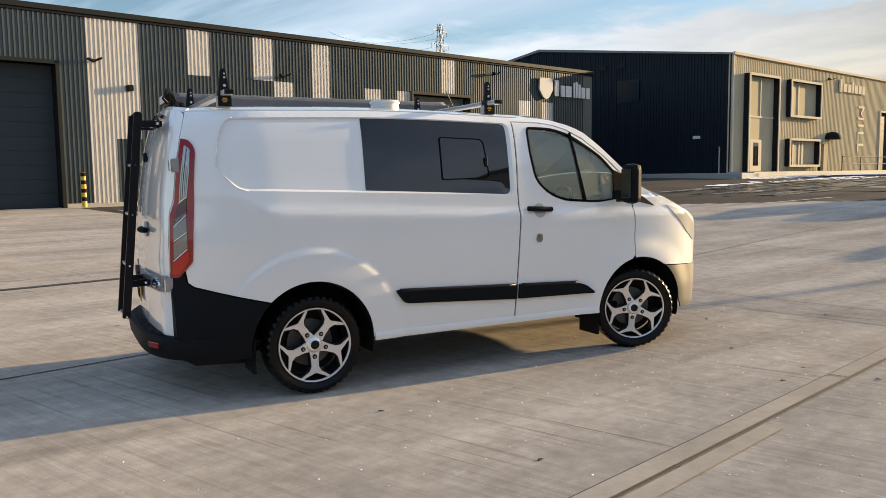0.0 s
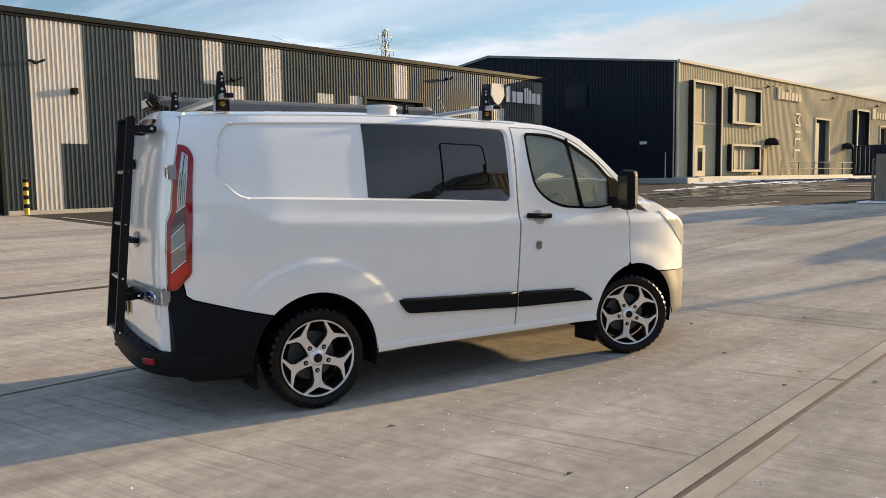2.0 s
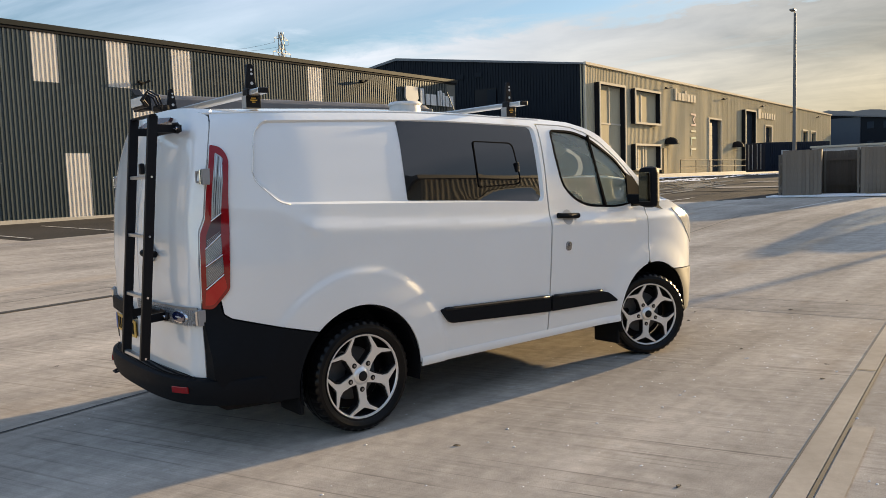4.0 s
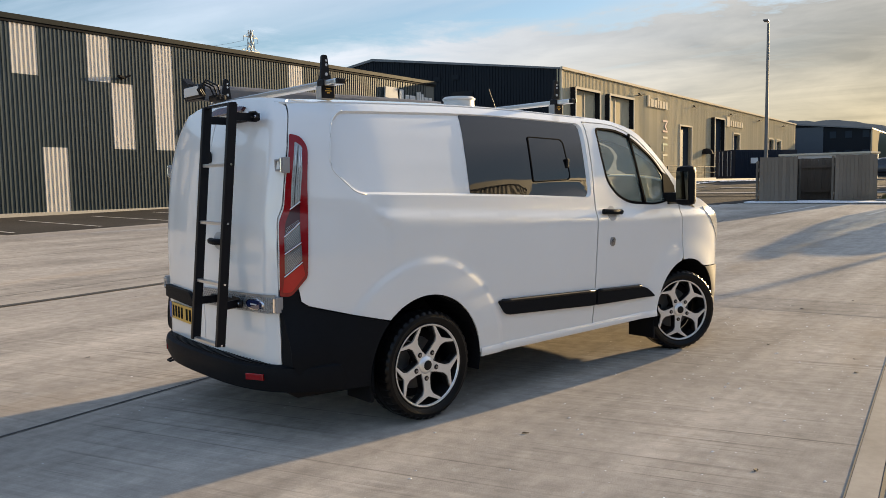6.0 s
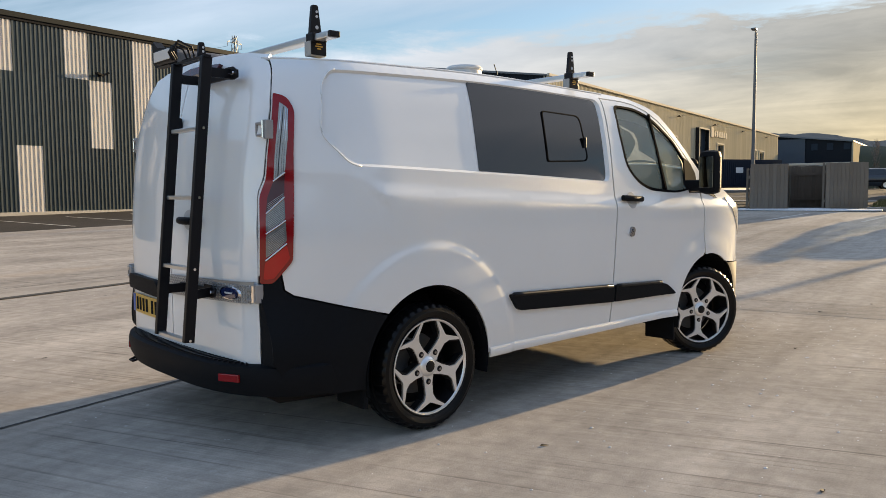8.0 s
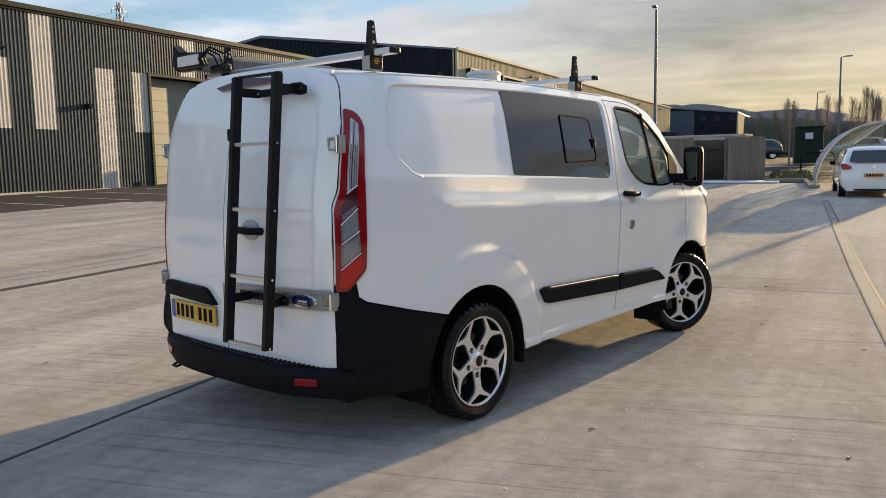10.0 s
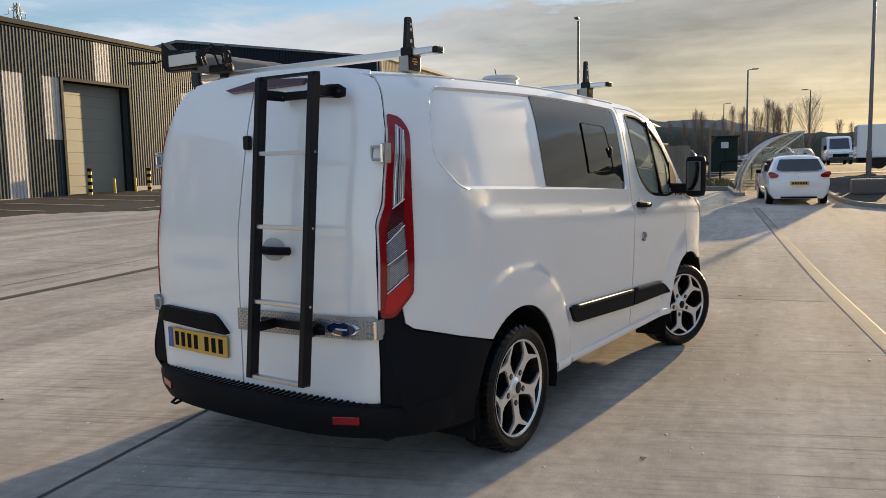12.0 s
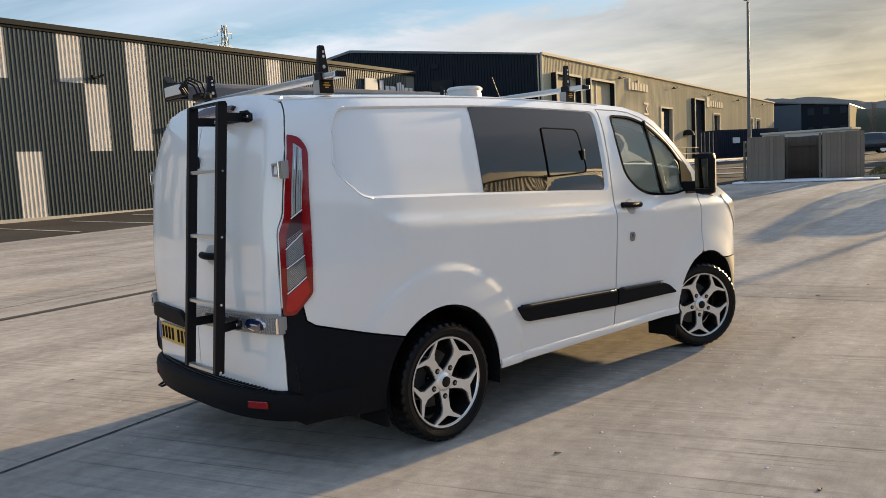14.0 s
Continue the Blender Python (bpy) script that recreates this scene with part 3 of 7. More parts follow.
# bay lines on the asphalt
for i in range(11):
    x = 10.5 + 2.6 * i
    strip("trim", (x, 22.6), (x + 0.1, 27.2), 0.10, M_PAINT_LINE, 0.006, "worn white parking bay line", n=6, cat="line")
for i, (x, y) in enumerate([(24.5, 5.9), (24.5, 3.3), (26.2, 11.4), (30.4, 15.8), (34, 18.6)]):
    strip("trim", (x, y), (x + 4.2, y - 0.8), 0.11, M_PAINT_LINE, 0.006, "worn white line on the road", n=6, cat="line")
strip("trim", (20, 20.5), (46, 16), 0.11, M_PAINT_LINE, 0.006, "worn white line on the road", n=12, cat="line")
rnd = random.Random(8)
verts, faces = [], []
for i in range(70):
    x, y, r = rnd.uniform(30, 46), rnd.uniform(12.5, 18.5), rnd.uniform(0.25, 0.8)
    k = len(verts)
    verts.append((x, y, rise(x, y) + 0.004 + 0.0002 * i))
    for a in range(14):
        g = r * rnd.uniform(0.6, 1.2)
        px, py = x + 2.6 * g * math.cos(a * 0.449) - 0.2 * g * math.sin(a * 0.449), y + 0.5 * g * math.sin(a * 0.449)
        verts.append((px, py, rise(px, py) + 0.003 + 0.0002 * i))
    faces += [(k, k + 1 + a, k + 1 + (a + 1) % 14) for a in range(14)]
tagged(part("damp_patch", mesh_from("damp_patch", verts, faces, M_WET)), "damp dark patches shining on the asphalt", "puddle", kind="stuff")
# old snow in broken patches along the far platform
rnd = random.Random(21)
for ax, ay, bx, by, wide, count in ((47.5, 21.6, 60, 19.6, 1.6, 420), (58, 20.4, 80, 17.0, 1.3, 330), (46, 16.5, 70, 12.6, 0.5, 160), (38, 19.4, 52, 17.0, 0.5, 150)):
    verts, faces = [], []
    for i in range(count):
        t, o = rnd.random(), rnd.gauss(0, 0.5) * wide
        x, y = ax + (bx - ax) * t + 0.16 * o, ay + (by - ay) * t + o
        r = 0.10 + 0.55 * rnd.random() ** 3
        k, z = len(verts), rise(x, y)
        for a in range(8):
            q = a * math.pi / 4
            g = r * rnd.uniform(0.6, 1.3)
            verts.append((x + 1.5 * g * math.cos(q), y + 0.45 * g * math.sin(q), z - 0.006))
        verts.append((x, y, z + 0.012 + 0.03 * r))
        faces += [(k + a, k + (a + 1) % 8, k + 8) for a in range(8)]
    tagged(part("snow", mesh_from("snow", verts, faces, M_SNOW, True)), "thin broken patches of old snow beside the road", "snow", kind="stuff")

# ---- industrial buildings ----
BLD = pose(0, 0, 0, 0, 0, -2.8)


def rib_panel(name, material, width, ribs, depth):
    """One profiled sheet, one metre tall, to be stretched in height."""
    vs, p = [], width / ribs
    prof = []
    for k in range(ribs):
        for f, d in ((0.0, 0), (0.06, -depth), (0.44, -depth), (0.50, 0)):
            prof.append((k * p + f * p, d))
    prof.append((width, 0))
    vs = [(x, y, z) for z in (0, 1) for x, y in prof]
    n = len(prof)
    return mesh_from(name, vs, [(i, i + 1, n + i + 1, n + i) for i in range(n - 1)], material)


def clad(parent, mesh, x, y, z0, z1, sx=1.0, turn=0.0):
    ob = new("panel", mesh)
    ob.parent = parent
    ob.location, ob.scale, ob.rotation_euler = (x, y, z0), (sx, 1, z1 - z0), (0, 0, turn)
    return ob


def bm_boxes(boxes, bevel=0.0):
    bm = bmesh.new()
    for b in boxes:
        box(bm, *b, bevel=bevel)
    return bm


MOD = 0.95
unit_a = thing("industrial_unit", "long grey profiled-steel industrial unit with scattered pale vertical panels", "building", BLD)
A_EAVE = 7.47
wall_a = part("wall", bm_boxes([(-14, 4.30, 30.05, 30.35, -0.3, A_EAVE), (8.10, 24.40, 30.05, 30.35, -0.3, A_EAVE), (28.20, 38.45, 30.05, 30.35, -0.3, A_EAVE),
                                (4.30, 8.10, 30.05, 30.35, 5.60, A_EAVE), (24.40, 28.20, 30.05, 30.35, 5.5, A_EAVE)]), M_CLAD_D, unit_a)
part("wall", bm_boxes([(38.2, 38.45, 30.35, 56, -0.3, A_EAVE), (-14, -13.75, 30.35, 56, -0.3, A_EAVE), (-14, 38.45, 56, 56.3, -0.3, A_EAVE)]), M_CLAD_D, unit_a)
bm = bmesh.new()
extrude_poly(bm, [(30.08, 7.56), (43, 8.3), (56.4, 7.56), (56.4, 7.4), (30.08, 7.4)], 52.7, "x", -14.15)
part("roof", bm, M_ROOFM, unit_a)
part("eaves_capping", bm_boxes([(-14.2, 38.55, 29.90, 30.06, 7.47, 7.66)], 0.01), M_CAP, unit_a, "dark folded eaves capping")
part("gutter_line", bm_boxes([(-14.2, 38.55, 29.955, 30.05, 7.37, 7.468)], 0.01), M_DARKFR, unit_a)
part("plinth", bm_boxes([(-14, 4.3, 29.93, 30.05, -0.3, 0.58), (8.24, 24.26, 29.93, 30.05, -0.3, 0.64), (28.24, 38.455, 29.93, 30.05, -0.3, 0.95)], 0.01), M_PLINTH, unit_a, "pale concrete kerb at the wall's foot")
# pale sheets: index of the module, lower and upper level
LEV = (0.64, 3.02, 5.60, 7.42)
PALE = {(0, 0), (0, 1), (0, 2), (1, 1), (1, 2), (4, 2), (5, 0), (7, 2), (8, 1), (10, 1), (10, 2), (13, 0), (13, 1), (15, 1), (18, 2), (24, 1), (26, 1),
        (-6, 2), (-8, 1), (-10, 0), (-10, 1), (-13, 2), (-15, 1)}
P_DARK, P_PALE = rib_panel("panel", M_CLAD_D, MOD, 6, 0.045), rib_panel("panel", M_CLAD_L, MOD, 6, 0.045)
for k in range(-24, 32):
    x = 9.2 + MOD * k
    if x + MOD > 38.55:
        continue
    for lv in range(3):
        if (4.2 < x + MOD / 2 < 8.2 or 24.4 < x + MOD / 2 < 28.20) and lv < 2:
            continue
        clad(wall_a, P_PALE if (k, lv) in PALE else P_DARK, x, 30.047, LEV[lv], LEV[lv + 1])


def roller_door(parent, x0, x1, y, z0, z1, material, label):
    d = part("roller_door", bm_boxes([(x0, x1, y, y + 0.05, z0, z1)]), material, parent, label)
    n = max(4, int((z1 - z0) / 0.5))
    h = (z1 - z0) / n
    me = bm_boxes([(0, x1 - x0, -0.012, 0, 0.012, h - 0.012)], 0.006)
    m0 = bpy.data.meshes.new("slat")
    me.to_mesh(m0)
    me.free()
    m0.materials.append(material)
    for i in range(n):
        s = new("slat", m0)
        s.parent, s.location = d, (x0, y, z0 + h * i)
    return d


roller_door(unit_a, 4.30, 8.10, 30.5, 0.5, 5.60, M_SHUT_A, "closed slate-blue sectional roller door")
roller_door(unit_a, 24.40, 28.20, 30.5, 0.5, 5.5, M_SHUT_G, "closed olive-grey sectional roller door")
for x0, x1, zt in ((4.30, 8.10, 5.60), (24.40, 28.20, 5.5)):
    part("door_frame", bm_boxes([(x0 - 0.14, x0, 29.92, 30.5, 0.4, zt + 0.14), (x1, x1 + 0.14, 29.92, 30.5, 0.4, zt + 0.14), (x0, x1, 29.92, 30.5, zt, zt + 0.14)], 0.01), M_CAP, unit_a, "dark steel door surround")
part("downlight", bm_boxes([(10.55, 10.75, 29.72, 30.0, 4.8, 5.02)], 0.02), M_BLK, unit_a, "small black wall lamp")
part("downlight", bm_boxes([(20.9, 21.1, 29.7, 30.0, 3.9, 4.1)], 0.02), M_BLK, unit_a, "small black wall lamp")


def wing_lamp(parent, x, y, z, w=0.9):
    bm = bmesh.new()
    beam(bm, (x, y, z), (x, y - 0.35, z + 0.02), 0.07, 0.07)
    beam(bm, (x - w / 2, y - 0.38, z + 0.06), (x, y - 0.34, z), 0.16, 0.07)
    beam(bm, (x, y - 0.34, z), (x + w / 2, y - 0.38, z + 0.12), 0.16, 0.07)
    return part("wall_lamp", bm, M_BLK, parent, "black twin-winged floodlight on a bracket")


for x in (9.4, 17.2, 30.0):
    wing_lamp(unit_a, x, 30.12, 5.8 if x < 18 else 6.85, 0.5)
# raised sign: a shield and a row of plain bars
bm = bmesh.new()
extrude_poly(bm, [(33.55, 6.95), (34.6, 6.95), (34.65, 6.3), (34.35, 5.9), (34.08, 5.75), (33.8, 5.9), (33.5, 6.3)], 0.10, "y", 29.84)
sign_a = part("sign", bm, M_SIGNG, unit_a, "raised pale grey shield sign with a row of plain bars")
for i, (w, h) in enumerate([(0.42, 0.92), (0.40, 0.64), (0.64, 0.64), (0.17, 0.88), (0.17, 0.92), (0.24, 0.80), (0.40, 0.64), (0.40, 0.64)]):
    x = 34.85 + (0, 0.52, 0.94, 1.62, 1.84, 2.06, 2.34, 2.78)[i] * 1.02
    part("letter_bar", bm_boxes([(x + 0.02, x + 0.02 + w * 0.80, 29.86, 29.94, 5.98, 5.98 + h)], 0.015), M_SIGNW, sign_a)

bollard_mesh = bmesh.new()
tube(bollard_mesh, (0, 0, -0.1), (0, 0, 1.12), 0.085, seg=16)
tube(bollard_mesh, (0, 0, 1.12), (0, 0, 1.15), 0.085, 0.05, seg=16)
tall_bollard = thing("bollard", "tall bollard banded in black and yellow beside a roller door", "bollard", BLD @ pose(8.65, 29.3, 0.62), group="door bollards")
part("post", bollard_mesh, M_YEL, tall_bollard, smooth=False)
for z in (0.12, 0.42, 0.72, 1.0):
    b2 = bmesh.new()
    tube(b2, (0, 0, z), (0, 0, z + 0.14), 0.089, seg=16)
    part("band", b2, M_BLK, tall_bollard, "black band")
for x in (24.9, 28.5, 4.0):
    copy_thing(tall_bollard, BLD @ pose(x, 29.3, 0.66))
b2 = bmesh.new()
tube(b2, (0, 0, -0.1), (0, 0, 0.66), 0.06, seg=14)
tube(b2, (0, 0, 0.66), (0, 0, 0.69), 0.06, 0.03, seg=14)
low_bollard = tagged(part("bollard", b2, M_YEL), "short plain yellow steel bollard before a roller door", "bollard", "yellow bollards")
low_bollard.matrix_world = BLD @ pose(26.3, 29.3, 0.66)
copy_thing(low_bollard, BLD @ pose(27.6, 29.3, 0.66))

# second unit: bright long facade, dark gable towards the yard
unit_b = thing("industrial_unit", "tall industrial unit with a sunlit bronze-grey facade and a navy gable", "building", BLD)
BX0, BX1, BC, BE, BR = 48.9, 127.4, 26.57, 9.33, 11.65
openings = [(50.5, 54.6, 1.5, 8.0), (56.6, 61.4, 5.55, 8.0), (56.6, 61.4, 1.95, 3.75), (62.05, 63.1, 1.5, 3.62), (74.1, 77.5, 1.5, 6.5), (84.4, 88.0, 1.5, 7.8),
            (92.9, 95.5, 1.5, 6.4), (110.2, 112.8, 1.5, 6.4), (114.8, 117.4, 1.5, 6.3)]
cuts = sorted({BX0, BX1, *[o[0] for o in openings], *[o[1] for o in openings]})
wb = []
for a, b in zip(cuts, cuts[1:]):
    z = -0.3
    for o in sorted([o for o in openings if o[0] <= a and b <= o[1]], key=lambda q: q[2]):
        if o[2] > z + 0.01:
            wb.append((a, b, BC + 0.03, BC + 0.35, z, o[2]))
        z = o[3]
    wb.append((a, b, BC + 0.03, BC + 0.35, z, BE))
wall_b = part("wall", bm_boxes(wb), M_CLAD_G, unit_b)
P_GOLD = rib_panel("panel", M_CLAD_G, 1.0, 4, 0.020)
x = BX0
while x < BX1 - 0.5:
    z = 1.5
    for o in sorted([o for o in openings if o[0] - 0.5 < x + 0.5 < o[1] + 0.5], key=lambda q: q[2]):
        if o[2] > z + 0.05:
            clad(wall_b, P_GOLD, x, BC + 0.027, z, o[2])
        z = o[3]
    clad(wall_b, P_GOLD, x, BC + 0.027, z, BE - 0.05)
    x += 1.0
bm = bmesh.new()
extrude_poly(bm, [(BC + 0.36, -0.3), (60.8, -0.3), (60.8, BE), (43.7, BR), (BC + 0.36, BE)], 0.3, "x", BX0 + 0.03)
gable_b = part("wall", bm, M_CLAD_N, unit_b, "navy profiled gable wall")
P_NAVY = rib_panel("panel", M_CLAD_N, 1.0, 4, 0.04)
c = BC
while c < 50:
    top = BE + (BR - BE) * min(1, (c + 0.5 - BC) / (43.7 - BC)) if c < 43.7 else BR - (BR - BE) * (c - 43.7) / 17.1
    clad(gable_b, P_NAVY, BX0 + 0.027, c + 1.0, 0.9, top - 0.05, turn=-math.pi / 2)
    c += 1.0
bm = bmesh.new()
extrude_poly(bm, [(BC - 0.1, BE + 0.0), (43.7, BR + 0.05), (61.0, BE), (61.0, BE - 0.2), (43.7, BR - 0.15), (BC - 0.1, BE - 0.12)], BX1 - BX0 + 0.2, "x", BX0 - 0.1)
part("roof", bm, M_ROOFM, unit_b)
part("eaves_capping", bm_boxes([(BX0 - 0.12, BX1, BC - 0.16, BC + 0.02, BE - 0.12, BE + 0.06)], 0.01), M_FRAME_P, unit_b, "pale eaves capping")
part("wall", bm_boxes([(BX1 - 0.3, BX1, BC + 0.35, 60.8, -0.3, BE), (BX0, BX1, 60.8, 61.1, -0.3, BE)]), M_CLAD_N, unit_b)
part("corner_flashing", bm_boxes([(BX0 - 0.06, BX0 + 0.10, BC - 0.06, BC + 0.02, 0.9, BE - 0.1)], 0.01), M_FRAME_P, unit_b)


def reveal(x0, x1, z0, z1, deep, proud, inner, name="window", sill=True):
    """An opening with a deep projecting surround; the cheeks' shade is painted dark, the front edge pale."""
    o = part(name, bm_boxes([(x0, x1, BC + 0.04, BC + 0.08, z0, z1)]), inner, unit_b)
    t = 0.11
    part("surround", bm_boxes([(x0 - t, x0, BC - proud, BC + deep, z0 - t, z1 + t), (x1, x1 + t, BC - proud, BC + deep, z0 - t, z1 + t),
                               (x0, x1, BC - proud, BC + deep, z1, z1 + t)] + ([(x0, x1, BC - proud, BC + deep, z0 - t, z0)] if sill else []), 0.01), M_DARKFR, o, "deep surround, its shaded cheeks painted dark")
    f = t + 0.04
    part("surround_edge", bm_boxes([(x0 - f, x0 + 0.02, BC - proud - 0.06, BC - proud, z0 - f, z1 + f), (x1 - 0.02, x1 + f, BC - proud - 0.06, BC - proud, z0 - f, z1 + f),
                                    (x0 + 0.02, x1 - 0.02, BC - proud - 0.06, BC - proud, z1 - 0.02, z1 + f)] + ([(x0 + 0.02, x1 - 0.02, BC - proud - 0.06, BC - proud, z0 - f, z0 + 0.02)] if sill else []), 0.01), M_FRAME_P, o, "pale front edge")
    return o


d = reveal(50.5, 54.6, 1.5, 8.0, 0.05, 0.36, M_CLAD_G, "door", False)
part("transom", bm_boxes([(50.52, 54.58, BC - 0.02, BC + 0.04, 5.2, 5.32)], 0.01), M_FRAME_P, d, "pale transom bar")
part("mullion", bm_boxes([(52.6, 52.72, BC - 0.02, BC + 0.04, 5.32, 7.98)], 0.01), M_FRAME_P, d, "pale upright bar")
part("door_leaf", bm_boxes([(51.3, 52.9, BC - 0.03, BC + 0.04, 1.5, 3.7)], 0.02), M_FRAME_P, d, "pale entrance door leaf")
part("door_pane", bm_boxes([(51.75, 52.45, BC - 0.045, BC - 0.032, 1.9, 3.5)], 0.01), M_DARKW, d, "dark entrance door glass")
for z0, z1, bars in ((5.55, 8.0, (57.4, 58.3)), (1.95, 3.75, (57.6, 58.6, 59.1))):
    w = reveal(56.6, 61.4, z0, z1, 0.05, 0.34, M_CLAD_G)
    for xb in bars:
        part("mullion", bm_boxes([(xb, xb + 0.22, BC - 0.02, BC + 0.04, z0 + 0.02, z1 - 0.02)], 0.01), M_FRAME_P, w, "pale upright bar")
part("door", bm_boxes([(62.05, 63.1, BC + 0.24, BC + 0.3, 1.5, 3.62)], 0.01), M_DARKFR, unit_b, "dark personnel door")
roller_door(unit_b, 74.1, 77.5, BC + 0.3, 1.5, 6.5, M_SHUT_D, "closed dark roller door")
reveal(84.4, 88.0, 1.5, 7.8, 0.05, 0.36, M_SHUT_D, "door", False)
for x0, x1 in ((92.9, 95.5), (110.2, 112.8), (114.8, 117.4)):
    roller_door(unit_b, x0, x1, BC + 0.3, 1.5, 6.35, M_SHUT_D, "closed dark roller door")
for x0, x1 in ((74.1, 77.5), (92.9, 95.5), (110.2, 112.8), (114.8, 117.4)):
    part("door_frame", bm_boxes([(x0 - 0.2, x0, BC - 0.1, BC + 0.3, 1.4, 6.65), (x1, x1 + 0.2, BC - 0.1, BC + 0.3, 1.4, 6.65), (x0, x1, BC - 0.1, BC + 0.3, 6.5, 6.65)], 0.01), M_FRAME_P, unit_b, "pale door surround")
for x in (63.8, 81.8):
    bm = bmesh.new()
    r = bmesh.ops.create_uvsphere(bm, u_segments=16, v_segments=8, radius=0.75)
    bmesh.ops.delete(bm, geom=[v for v in bm.verts if v.co.z < -0.05], context="VERTS")
    for v in bm.verts:
        v.co = Vector((x, BC - 0.3, 3.95)) + Vector((v.co.x, v.co.y * 0.9, v.co.z * 0.8))
    part("canopy_lamp", bm, M_BLK, unit_b, "black domed canopy over a door", smooth=True)
for x in (63.2, 77.8, 91, 104, 118):
    wing_lamp(unit_b, x, BC, 8.55, 1.3)
s2 = part("sign", bm_boxes([(65.3, 65.7, BC - 0.16, BC - 0.02, 7.75, 8.75)], 0.02), M_FRAME_P, unit_b, "pale raised sign of plain bars")
for x0, wd, h in ((65.95, 0.65, 0.66), (66.8, 0.62, 0.66), (67.6, 0.32, 0.9), (68.1, 0.62, 0.66), (68.9, 0.6, 0.66), (69.65, 0.55, 0.66)):
    part("letter_bar", bm_boxes([(x0, x0 + wd, BC - 0.16, BC - 0.02, 7.78, 7.78 + h)], 0.02), M_FRAME_P, s2)
s3 = part("sign", bm_boxes([(89.9, 91.0, BC - 0.12, BC - 0.02, 7.2, 8.3)], 0.02), M_FRAME_P, unit_b, "pale raised sign of plain bars")
for k in range(6):
    part("letter_bar", bm_boxes([(91.3 + k * 0.95, 91.9 + k * 0.95, BC - 0.12, BC - 0.02, 7.3, 7.95)], 0.02), M_FRAME_P, s3)
# painted word running down the wall, in faded tints
tints = [mat("sign_tint", c, 0.9, spec=0.0, vary=0.1, scale=4) for c in ((0.66, 0.53, 0.44), (0.64, 0.60, 0.46), (0.58, 0.61, 0.46), (0.64, 0.60, 0.46))]
z = 6.95
for ch, tint, step in zip("MILL", tints, (1.50, 0.62, 0.98, 0.98)):
    cu = bpy.data.curves.new("letter", "FONT")
    cu.body, cu.size, cu.extrude = ch, 1.75, 0.02
    cu.materials.append(tint)
    ob = new("letter", cu)
    ob.parent = unit_b
    ob.matrix_basis = Matrix(((0, 1, 0, 69.3), (0, 0, -1, BC - 0.035), (-1, 0, 0, z), (0, 0, 0, 1)))
    ob["label"] = "pale painted wall letter"
    z -= step
# gable openings
part("window", bm_boxes([(BX0 - 0.03, BX0 + 0.02, 33.9, 35.9, 6.75, 8.35)]), M_SATINB, unit_b, "dark gable window")
part("window", bm_boxes([(BX0 - 0.10, BX0 - 0.04, 33.9, 34.7, 6.85, 8.25)], 0.01), M_CLAD_N, unit_b)
for c in (35.5, 37.2):
    part("vent", bm_boxes([(BX0 - 0.08, BX0 - 0.02, c - 0.32, c + 0.32, 9.28, 9.62)], 0.01), M_CLAD_N, unit_b, "small dark louvre")
part("tag", bm_boxes([(BX0 - 0.06, BX0 - 0.02, 28.9, 29.45, 3.8, 4.0)], 0.01), M_SIGNW, unit_b, "small white wall tag")
# platform along the unit with its rail
tagged(part("platform", bm_boxes([(48.2, 127, 24.6, 26.55, 0.0, 1.48), (46.6, 48.88, 24.6, 45, 0.0, 1.42)], 0.03), M_PLINTH), "raised pale concrete loading platform along the unit", "platform", kind="structure").matrix_world = BLD
rail = thing("railing", "dark steel guard rail along the platform edge", "railing", BLD)
for x in np.arange(62, 87.1, 3.5):
    bm = bmesh.new()
    tube(bm, (x, 24.75, 1.46), (x, 24.75, 2.58), 0.035, seg=8)
    part("post", bm, M_DARKFR, rail)
for z in (2.02, 2.56):
    bm = bmesh.new()
    tube(bm, (62, 24.75, z), (86.5, 24.75, z), 0.03, seg=8)
    part("rail", bm, M_DARKFR, rail)
bm = bmesh.new()
tube(bm, (48.6, 27.3, 1.4), (48.6, 27.3, 3.2), 0.04, seg=8)
tagged(part("bollard", bm, M_GALV), "slim galvanised post on the platform", "post").matrix_world = BLD

# darker worn band across the concrete
M_CONC_D = ground_mat("stained_concrete", (0.37, 0.335, 0.295), -82, -6)
strip("trim", (8.85, 1.92), (8.95, 6.2), 1.0, M_CONC_D, 0.002, "darker stained band across the concrete bay", cat="stain")

# ---- the van: x forward from the rear axle, y to its left, z up ----
van = thing("van", "white panel van with black lower cladding, alloy wheels and rear ladder", "van", pose(3.373, 5.207, 0, 0, 0, -16.33))
WR = 0.331          # height of the wheel centres
WB = 2.933          # wheelbase
AR = 0.442           # wheel arch radius


def smooth_table(zs, ws, sigma):
    g = np.arange(0.15, 2.2, 0.002)
    w = np.interp(g, zs, ws)
    k = np.exp(-0.5 * (np.arange(-30, 31) * 0.002 / sigma) ** 2)
    return g, np.convolve(np.pad(w, 30, mode="edge"), k / k.sum(), "valid")


